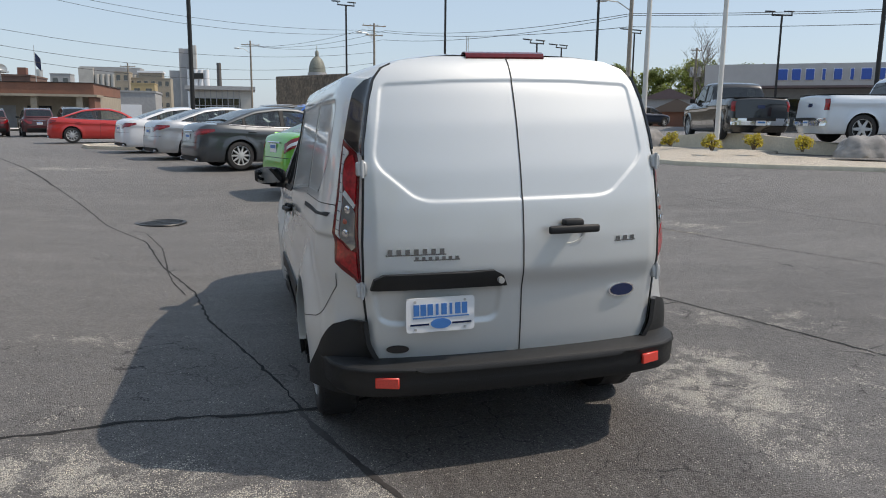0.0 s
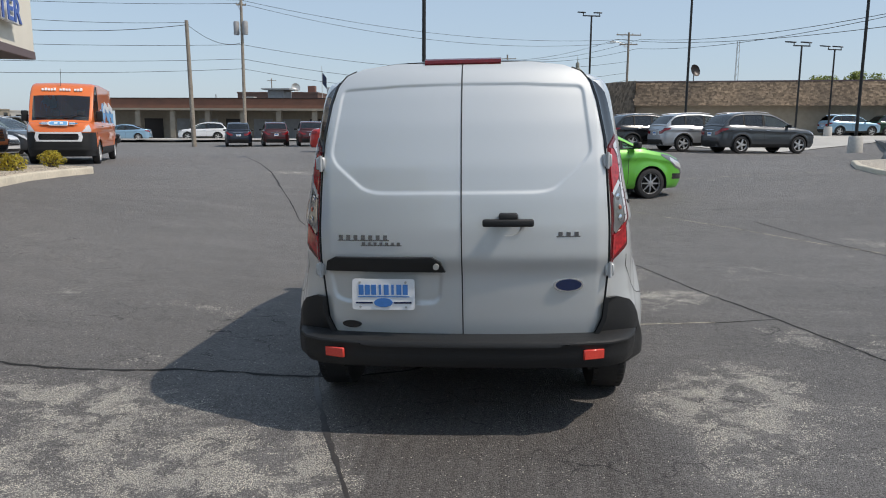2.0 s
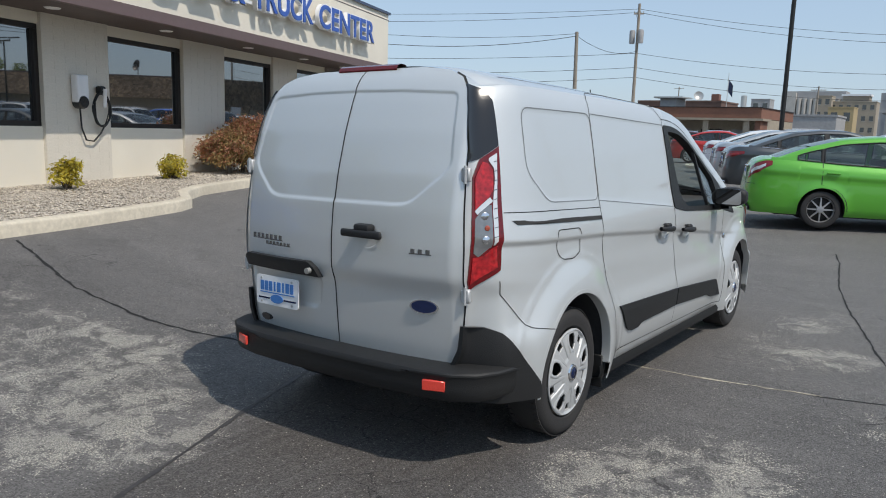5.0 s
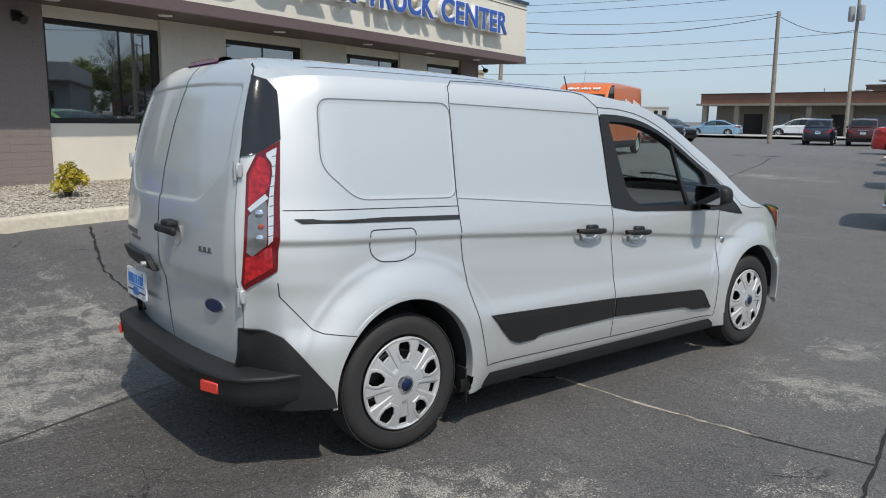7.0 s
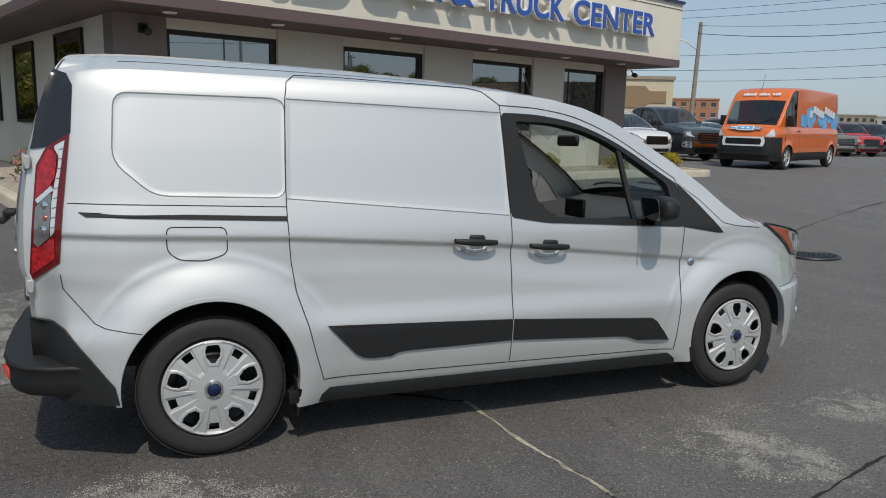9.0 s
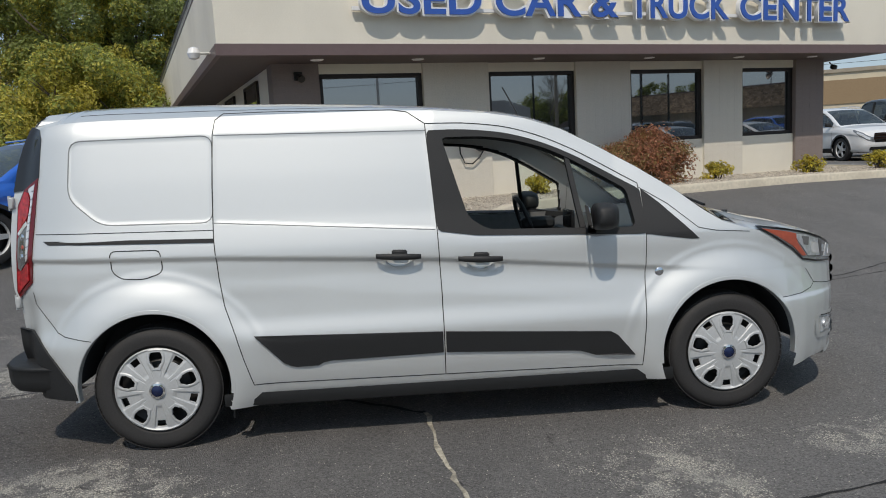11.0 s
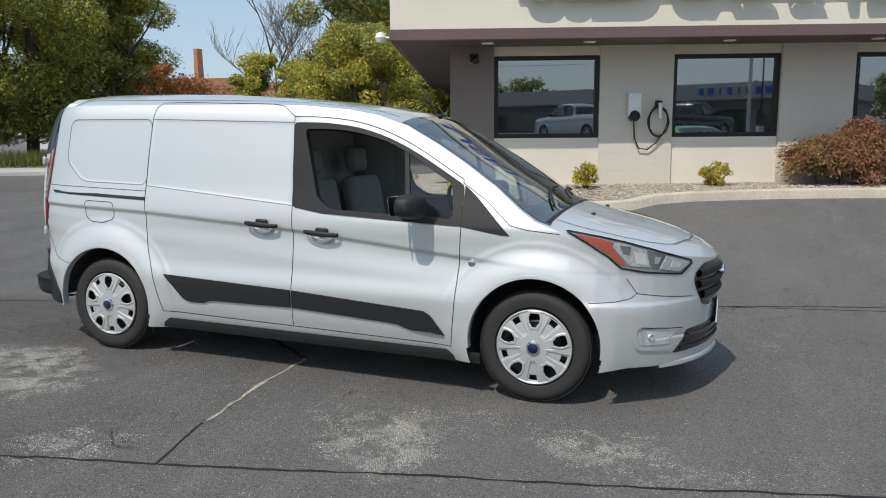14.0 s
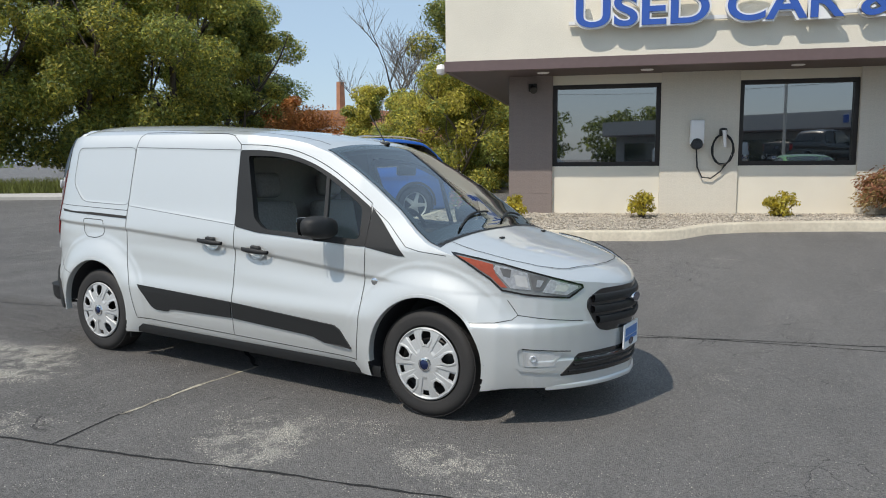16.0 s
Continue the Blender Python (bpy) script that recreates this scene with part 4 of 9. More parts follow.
def make_shell():
    """The painted skin: one dense surface, split into its panels."""
    ys = list(np.linspace(-0.752, 3.12, 400)) + list(np.linspace(3.12, 3.9, 70)[1:]) + [3.9 + 0.146 * math.sin(a) for a in np.linspace(0, math.pi / 2, 26)[1:]]
    low = sorted({*np.linspace(0.205, 1.04, 84), 0.31, 0.56, 0.605})
    high = np.linspace(0, 1, 66)[1:]
    tops = [math.cos(a) for a in np.linspace(0, math.pi / 2, 40)[1:]]
    rows = []
    for y in ys:
        rz = float(rail_z(y))
        base_top = min(1.04, rz - 0.03)
        belly = 0.205 + 0.035 * float(smoothstep(3.3, 3.6, y)) + 0.11 * float(smoothstep(-0.30, -0.42, y))
        zs = [belly + (z - 0.205) * (base_top - belly) / (1.04 - 0.205) for z in low] + [base_top + (rz - base_top) * t for t in high]
        zs = np.array(zs)
        back = max(0.0, (-0.35 - y) / 0.402)
        yy = y + back * tail_shift(np.interp(zs, TAIL_WZ, TAIL_W), zs)
        # bring the skin's edge onto the arches
        for c in AXLES:
            d = np.hypot(yy - c, zs - 0.35)
            near = np.abs(d - 0.394) < 0.0075
            yy, zs = np.where(near, c + (yy - c) * 0.394 / d, yy), np.where(near, 0.35 + (zs - 0.35) * 0.394 / d, zs)
        xs = hull(yy, zs)
        front = float(smoothstep(3.55, 4.0, y))
        right = [(float(x), float(b) - front * nose_lean(z), float(z)) for x, b, z in zip(xs, yy, zs)]
        edge = right[-1][0]
        over = []
        for t in tops:
            h = top(edge * t, y)
            over.append((edge * t, y + back * float(tail_shift(edge * t, h)) - front * nose_lean(rz), h))
        rows.append(right + over + [(-x, b, c) for x, b, c in over[-2::-1]] + [(-x, b, c) for x, b, c in right[::-1]])
    n = len(rows[0])
    n_side = len(low) + len(high)
    verts = np.array([p for row in rows for p in row])
    i, k = np.meshgrid(np.arange(len(rows) - 1), np.arange(n - 1), indexing="ij")
    i, k = i.ravel(), k.ravel()
    quads = np.c_[i * n + k, (i + 1) * n + k, (i + 1) * n + k + 1, i * n + k + 1]
    c = (verts[quads[:, 0]] + verts[quads[:, 2]]) / 2
    x, y, z = c[:, 0], c[:, 1], c[:, 2]
    side = (k < n_side - 1) | (k >= n - n_side)
    edge = hull(y, rail_z(y))
    cut = side & (np.minimum(np.hypot(y, z - 0.35), np.hypot(y - AXLES[1], z - 0.35)) < 0.392)
    cut |= side & (edge_distance(GLASS, y, z) > -0.014)
    cut |= ~side & (y > 2.19) & (y < 3.09) & (np.abs(x) < edge * 0.93)
    names = np.full(len(x), "body_shell", dtype=object)
    names[side & (y > 3.35) & (z < 0.62 + 0.25 * (y - 3.35))] = "front_bumper"
    names[~side & (y > 3.09) & (y < 3.86 - 0.10 * (np.abs(x) / 0.6) ** 2) & (np.abs(x) < edge * 0.955)] = "bonnet"
    for label, outline in (("front_door", FRONT_DOOR), ("sliding_door", SLIDER)):
        hit = side & (edge_distance(outline, y, z) > 0)
        names[hit & (x > 0)], names[hit & (x < 0)] = label + "_r", label + "_l"
    faces, kinds = quads[~cut], list(names[~cut])
    # smooth normals over the whole skin, shared by its panels
    f = np.array(faces)
    fn = np.cross(verts[f[:, 1]] - verts[f[:, 0]], verts[f[:, 3]] - verts[f[:, 0]])
    vn = np.zeros_like(verts)
    for k in range(4):
        np.add.at(vn, f[:, k], fn)
    vn /= np.maximum(np.linalg.norm(vn, axis=1, keepdims=True), 1e-12)
    for kind in dict.fromkeys(kinds):
        mine = f[[k for k, v in enumerate(kinds) if v == kind]]
        used, where = np.unique(mine, return_inverse=True)
        me = bpy.data.meshes.new(kind)
        me.from_pydata(verts[used].tolist(), [], where.reshape(-1, 4).tolist())
        me.materials.append(SILVER)
        me.shade_smooth()
        me.normals_split_custom_set_from_vertices(vn[used].tolist())
        new(kind.removesuffix("_r").removesuffix("_l"), me).parent = van


make_shell()

# tail: two doors, each a dense recessed panel
TAIL_PANEL = rounded([(-0.585, 1.672), (-0.30, 1.686), (0.0, 1.690), (0.30, 1.686), (0.575, 1.672), (0.610, 1.36), (0.58, 1.315), (0.435, 1.185), (0.36, 1.172), (-0.40, 1.172), (-0.47, 1.188), (-0.61, 1.31), (-0.635, 1.36)], 0.035)
PLATE_WELL = rounded([(-0.665, 0.805), (-0.085, 0.805), (-0.10, 0.66), (-0.14, 0.632), (-0.58, 0.632), (-0.64, 0.66)], 0.03)


def tail_depth(x, z):
    y = tail_shift(x, z) - 0.752
    y = y + 0.007 * smoothstep(0.0, 0.009, edge_distance(TAIL_PANEL, x, z))
    return y + 0.014 * smoothstep(0.0, 0.022, edge_distance(PLATE_WELL, x, z))


TAIL_GX, TAIL_GZ = np.arange(-0.80, 0.81, 0.005), np.arange(0.40, 1.84, 0.005)
TAIL_TABLE = tail_depth(*np.meshgrid(TAIL_GX, TAIL_GZ, indexing="ij")).tolist()


def tail(x, z, lift=0.0):
    a, b = min(max((x + 0.80) / 0.005, 0.0), len(TAIL_GX) - 1.001), min(max((z - 0.40) / 0.005, 0.0), len(TAIL_GZ) - 1.001)
    i, j = int(a), int(b)
    a, b = a - i, b - j
    p, q = TAIL_TABLE[i], TAIL_TABLE[i + 1]
    y = (p[j] * (1 - b) + p[j + 1] * b) * (1 - a) + (q[j] * (1 - b) + q[j + 1] * b) * a
    return Vector((float(x), y - lift, float(z)))


def make_tail():
    for s, name in ((1, "rear_door"), (-1, "rear_door")):
        zs = np.unique(np.r_[np.linspace(0.445, 1.795, 200)])
        rows = []
        for z in zs:
            w = float(np.interp(z, TAIL_WZ, TAIL_W))
            rows.append([tail(s * (0.002 + (w - 0.002) * t), z) for t in np.linspace(0, 1, 100)])
        bm = sheet(rows)
        # turned edge towards the body
        rim = [r[-1] for r in rows]
        sheet([rim, [p + Vector((-s * 0.004, 0.03, 0)) for p in rim], [p + Vector((-s * 0.02, 0.10, 0)) for p in rim]], bm=bm)
        bmesh.ops.recalc_face_normals(bm, faces=bm.faces)
        part(name, bm, SILVER, van, sharp=60)
    seam = bmesh.new()
    ribbon([(0.0, 0.445), (0.0, 1.80)], lambda x, z, l: tail(x, z, l), 0.006, 0.002, seam)
    part("door_gap", seam, GAP, van)
    edge = bmesh.new()
    outline = [(-float(np.interp(z, TAIL_WZ, TAIL_W)) - 0.004, z) for z in np.linspace(1.76, 0.445, 60)] + [(float(np.interp(z, TAIL_WZ, TAIL_W)) + 0.004, z) for z in np.linspace(0.445, 1.76, 60)]
    ribbon(outline, lambda x, z, l: tail(x, z, l), 0.012, -0.004, edge)
    part("door_gap", edge, GAP, van)
    # dark backing behind the gaps and the lining between tail and body
    part("tail_lining", box((-0.62, -0.56, 0.46), (0.62, -0.54, 1.62)), GAP, van, smooth=False)
    # high brake lamp
    lamp = [[tail(x, 1.79, 0) + Vector((0, dy, dz)) for dy, dz in ((-0.004, -0.020), (-0.010, 0.002), (-0.002, 0.018), (0.02, 0.027), (0.05, 0.026), (0.08, 0.010))] for x in np.linspace(-0.185, 0.185, 24)]
    bm = sheet(lamp)
    bmesh.ops.recalc_face_normals(bm, faces=bm.faces)
    part("high_brake_lamp", bm, RED_LENS, van, "long red high-level brake lamp")


make_tail()


# flat grey that paints the shade along the recessed panel edges
PANEL_SHADE = shader("panel_edge_shade", (0.20, 0.21, 0.21), 0.5, 0.2)


def gaps_and_trim():
    """Shut lines, lower cladding, slider rail, fuel flap, badges: on both sides."""
    for s in (1, -1):
        on = (lambda y, z, l: side_point(y, z, l, 1)) if s == 1 else (lambda y, z, l: side_point(y, z, l, -1))
        lines = bmesh.new()
        ribbon(SLIDER, on, 0.0048, 0.0015, lines, True)
        ribbon(FRONT_DOOR[len(DOOR_TOP) - 1:len(DOOR_TOP) + 6], on, 0.0048, 0.0015, lines)
        ribbon(DOOR_TOP, on, 0.0048, 0.0015, lines)
        part("shut_line", lines, GAP, van)
        for line in ([(-0.56, 1.155), (-0.2, 1.148), (0.336, 1.136)], [(-0.595, 0.86), (-0.588, 0.80), (-0.47, 0.655), (-0.43, 0.635), (-0.29, 0.61)],
                     [(3.36, 0.615), (3.50, 0.622), (3.585, 0.640), (3.615, 0.668), (3.555, 0.752)], [(2.60, 1.25), (2.75, 1.155), (2.905, 1.02), (3.0, 1.0), (3.19, 0.985)]):
            part("panel_line", ribbon(line, on, 0.004, 0.0012), GAP, van)
        # recess edges of the upper panels: shade drawn as grey lines, no joints
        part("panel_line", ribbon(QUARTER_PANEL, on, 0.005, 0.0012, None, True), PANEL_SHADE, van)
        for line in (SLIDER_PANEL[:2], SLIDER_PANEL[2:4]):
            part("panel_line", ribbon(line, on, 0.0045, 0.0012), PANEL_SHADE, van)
        if s == 1:
            part("fuel_flap_gap", ribbon(FUEL, on, 0.005, 0.0015, None, True), GAP, van)
        rail = patch(rounded([(-0.52, 1.119), (0.334, 1.094), (0.334, 1.073), (-0.49, 1.099)], 0.004), right_side, 0.0045, 4, 60, 0.006)
        part("slider_rail", rail if s == 1 else mirror_x(rail), GAP, van, "dark sliding door rail slot")
        for outline in ([(0.513, 0.583), (1.488, 0.547), (1.488, 0.434), (0.905, 0.430), (0.86, 0.424), (0.832, 0.408), (0.72, 0.408), (0.69, 0.415), (0.655, 0.432)],
                        [(1.504, 0.546), (2.395, 0.489), (2.435, 0.466), (2.53, 0.352), (2.312, 0.364), (2.275, 0.376), (2.225, 0.392), (2.16, 0.398), (1.504, 0.434)]):
            bm = patch(outline, right_side, 0.011, 14, 40, 0.012)
            part("side_cladding", bm if s == 1 else mirror_x(bm), PLASTIC, van, "black plastic side cladding")
        # black rocker under the doors
        rows = [[(0.845 - 0.03 * t, y, 0.262 - 0.085 * t + 0.02 * (1 - y / 3)) for t in (0, 0.4, 0.8, 1.0)] for y in np.linspace(0.335, 2.745, 32)]
        rows = [[(s * (0.878 if i == 0 else (0.883, 0.874, 0.80)[i - 1]), y, z) for i, (x, y, z) in enumerate(row)] for row in rows]
        bm = sheet(rows)
        bmesh.ops.recalc_face_normals(bm, faces=bm.faces)
        part("rocker", bm, shader("rocker_grey", (0.008, 0.0085, 0.009), 0.6, 0.0) if s == 1 else bpy.data.materials["rocker_grey"], van, "dark grey rocker panel")
        # arch lips and liners
        for c in AXLES:
            lip = []
            for a in np.linspace(radians(-8), radians(188), 56):
                row = []
                for r, dx in ((0.404, -0.001), (0.402, 0.0006), (0.393, 0.0008), (0.384, 0.0008), (0.381, -0.003), (0.381, -0.05)):
                    y, z = c + r * math.cos(a), 0.35 + r * math.sin(a)
                    row.append((s * (width_at(y, max(z, 0.22)) + dx), y, z))
                lip.append(row)
            bm = sheet(lip)
            bmesh.ops.recalc_face_normals(bm, faces=bm.faces)
            part("arch_lip", bm, SILVER, van, sharp=22)
            liner = [[(s * x, c + 0.398 * math.cos(a), 0.34 + 0.398 * math.sin(a)) for x in (0.885, 0.80, 0.5)] for a in np.linspace(radians(-20 if c < 1 else 5), radians(176 if c < 1 else 200), 40)]
            bm = sheet(liner)
            part("arch_liner", bm, DARK_CLOTH, van)
            part("arch_liner", raw([(s * 0.52, c - 0.36, 0.36), (s * 0.52, c + 0.36, 0.36), (s * 0.52, c + 0.40, 0.76), (s * 0.52, c - 0.40, 0.76)], [(0, 1, 2, 3)]), DARK_CLOTH, van)
            flap = box((s * 0.80 if s > 0 else -0.875, c + (0.385 if c < 1 else -0.0) - 0.012, 0.15), (0.875 if s > 0 else -0.80, c + (0.385 if c < 1 else -0.0), 0.33), 0.004) if c < 1 else None
            if flap:
                part("mud_flap", flap, PLASTIC, van)
        # door handles over their cups
        for y0, z0, tilt in ((1.155, 0.955, -3.0), (1.585, 0.919, -3.0)):
            m = Matrix.Translation(side_point(y0 + 0.12, z0, 0.0, s))
            cup = lathe([(0.075, 0.006), (0.066, 0.007), (0.058, 0.0), (0.0, -0.004)], 28)
            bmesh.ops.transform(cup, matrix=m @ Matrix.Diagonal((s, 1.0, 0.62, 1)) @ Matrix.Translation((0, 0, -0.03)), verts=cup.verts)
            bmesh.ops.recalc_face_normals(cup, faces=cup.faces)
            part("handle_cup", cup, SILVER, van)
            grip = []
            for t in np.linspace(0, 1, 22):
                y = (t - 0.5) * 0.235
                bow = 0.020 + 0.028 * math.sin(math.pi * t) ** 0.6
                hz = 0.017 * (0.55 + 0.45 * math.sin(math.pi * min(max(t, 0.04), 0.96)) ** 0.4)
                grip.append([(s * (bow + 0.011 * math.cos(a)), y, hz * math.sin(a)) for a in np.linspace(0, 2 * math.pi, 13)[:-1]])
            bm = sheet(grip, closed=True)
            bmesh.ops.recalc_face_normals(bm, faces=bm.faces)
            box((0.0 if s > 0 else -0.036, -0.035, 0.004), (0.036 if s > 0 else 0.0, 0.045, 0.034), 0.008, bm)
            bmesh.ops.transform(bm, matrix=m @ pose(0, 0, 0, s * tilt * s, 0, 0), verts=bm.verts)
            part("door_handle", bm, PLASTIC, van, "black plastic door handle")
        # small round badge on the front wing
        badge = lathe([(0.0, 0.006), (0.018, 0.006), (0.023, 0.003), (0.025, 0.0)], 20)
        bmesh.ops.transform(badge, matrix=Matrix.Translation(side_point(2.682, 0.792, 0.001, s)) @ Matrix.Diagonal((s, 1, 1, 1)), verts=badge.verts)
        part("wing_badge", badge, CHROME, van)
        # black window surround, with a rim round the opening
        bm = bmesh.new()
        loop_o, loop_i = rounded(SURROUND, 0.02, 3), rounded(GLASS, 0.04, 4)

        def walk_round(loop, n=220):
            pts = [Vector(p) for p in loop]
            total = [0.0]
            for a, b in zip(pts, pts[1:] + pts[:1]):
                total.append(total[-1] + (b - a).length)
            c = Vector((2.02, 1.27))
            out = []
            for k in range(n):
                ang = 2 * math.pi * k / n
                d = Vector((math.cos(ang), math.sin(ang)))
                best = None
                for a, b in zip(pts, pts[1:] + pts[:1]):
                    e = b - a
                    den = d.x * e.y - d.y * e.x
                    if abs(den) < 1e-9:
                        continue
                    t = ((a - c).x * e.y - (a - c).y * e.x) / den
                    u = ((a - c).x * d.y - (a - c).y * d.x) / den
                    if t > 0 and -1e-6 <= u <= 1 + 1e-6 and (best is None or t > best):
                        best = t
                out.append(tuple(c + d * best))
            return out

        a, b = walk_round(loop_o), walk_round(loop_i)
        mid = [tuple(Vector(p) * 0.5 + Vector(q) * 0.5) for p, q in zip(a, b)]
        rows = [[on(y, z, 0.001) for y, z in a], [on(y, z, 0.006) for y, z in a], [on(y, z, 0.006) for y, z in mid], [on(y, z, 0.006) for y, z in b], [on(y, z, -0.045) for y, z in b]]
        sheet(rows, closed=True, bm=bm)
        bmesh.ops.recalc_face_normals(bm, faces=bm.faces)
        part("window_surround", bm, PLASTIC, van, "black window surround")
        # quarter glass with its divider bar; the large pane is wound down
        bar = patch([(2.205, 1.435), (2.232, 1.425), (2.285, 1.055), (2.255, 1.055)], right_side, 0.0, 10, 4, 0.02)
        part("window_divider", bar if s == 1 else mirror_x(bar), PLASTIC, van)
        pane = sheet([[side_point(y0 + (y1 - y0) * t, z, -0.012, s) for t in np.linspace(0, 1, 8)] for z in np.linspace(1.05, 1.42, 12) for y0, y1 in [chop([(2.225, 1.425), (2.535, 1.24), (2.56, 1.045), (2.268, 1.055)], z) or (2.3, 2.4)]])
        part("quarter_glass", pane, WINDOW_GLASS, van).visible_shadow = False
        tri = patch([(2.611, 1.240), (2.70, 1.165), (2.905, 0.962), (2.86, 0.962), (2.611, 1.0)], right_side, 0.004, 14, 10, 0.01)
        part("mirror_triangle", tri if s == 1 else mirror_x(tri), PLASTIC, van, "black triangular trim behind the wing")
        # lower rear corner of the bumper
        wing = patch([(-0.725, 0.665), (-0.63, 0.655), (-0.585, 0.63), (-0.40, 0.385), (-0.385, 0.31), (-0.725, 0.31)], right_side, 0.012, 20, 14, 0.02)
        part("bumper_corner", wing if s == 1 else mirror_x(wing), PLASTIC, van, "black plastic bumper corner")
        # dark pillar and tail lamp
        side = (lambda b: b) if s == 1 else mirror_x
        pillar = patch([(-0.63, 1.702), (-0.60, 1.708), (-0.548, 1.69), (-0.525, 1.64), (-0.537, 1.444), (-0.60, 1.403), (-0.63, 1.384), (-0.70, 1.372), (-0.725, 1.52), (-0.69, 1.66)], tail_corner, 0.003, 26, 10, 0.01)
        part("rear_pillar", side(pillar), GLOSS_BLACK, van, "dark rear corner pillar")
        lens = [(-0.540, 1.440), (-0.575, 1.12), (-0.594, 0.908), (-0.702, 0.824), (-0.714, 0.86), (-0.692, 1.10), (-0.672, 1.304), (-0.630, 1.381), (-0.60, 1.401)]
        tail_lamp = part("tail_lamp", side(patch(lens, tail_corner, 0.007, 30, 14, 0.02)), RED_LENS, van, "tall red and clear tail lamp")
        for nm, outline, lift, m in (
                ("brake_lens", [(-0.62, 1.372), (-0.602, 1.366), (-0.587, 1.337), (-0.597, 1.256), (-0.616, 1.222), (-0.674, 1.166), (-0.662, 1.30)], 0.0115, BRIGHT_RED_LENS),
                ("lower_lens", [(-0.607, 1.020), (-0.624, 1.002), (-0.670, 0.954), (-0.694, 0.964), (-0.704, 0.848), (-0.608, 0.922)], 0.0115, BRIGHT_RED_LENS),
                ("indicator_lens", [(-0.611, 1.19), (-0.634, 1.186), (-0.664, 1.146), (-0.677, 1.13), (-0.690, 0.985), (-0.671, 0.967), (-0.626, 1.013), (-0.615, 1.15)], 0.0095, CLEAR_LENS),
                ("white_strip", [(-0.592, 1.388), (-0.556, 1.410), (-0.563, 1.371), (-0.587, 1.214), (-0.606, 1.035), (-0.621, 1.020), (-0.611, 1.16), (-0.595, 1.25), (-0.583, 1.30), (-0.580, 1.345), (-0.595, 1.376)], 0.0105, LAMP_WHITE),
                ("white_strip", [(-0.613, 1.222), (-0.604, 1.205), (-0.667, 1.148), (-0.676, 1.163)], 0.0105, LAMP_WHITE)):
            part(nm, side(patch(outline, tail_corner, lift, 12, 8, 0.004)), m, tail_lamp)
        for k in range(9):
            z = 1.375 - 0.040 * k
            y = float(np.interp(z, [1.02, 1.2, 1.41], [-0.611, -0.590, -0.560]))
            part("strip_notch", side(patch([(y - 0.012, z - 0.002), (y + 0.003, z + 0.003), (y + 0.003, z - 0.001), (y - 0.012, z - 0.006)], tail_corner, 0.0118, 3, 3, 0.003)), CLEAR_LENS, tail_lamp)
        for z, y, r, m in ((1.140, -0.640, 0.019, CHROME), (1.090, -0.638, 0.013, AMBER_LENS), (1.040, -0.646, 0.018, CHROME)):
            disc = lathe([(r, 0.0), (r * 0.7, 0.004), (0, 0.005)], 14)
            bmesh.ops.transform(disc, matrix=Matrix.Translation(tail_corner(y, z, 0.0095)) @ pose(0, 0, 0, 0, 0, -38), verts=disc.verts)
            part("lamp_bulb", side(disc), m, tail_lamp)
        # hinges of the tail doors
        for z in (1.318, 0.80):
            w = float(np.interp(z, TAIL_WZ, TAIL_W))
            p = tail(w, z)
            h = box((-0.024, -0.016, -0.030), (0.020, 0.012, 0.030), 0.006)
            rod((0.0, -0.014, -0.038), (0.0, -0.014, 0.038), 0.008, None, 10, h)
            bmesh.ops.transform(h, matrix=Matrix.Translation((s * (p.x + 0.012), p.y - 0.002, p.z)), verts=h.verts)
            part("door_hinge", h, GREY_TRIM, van, "exposed silver door hinge")


gaps_and_trim()


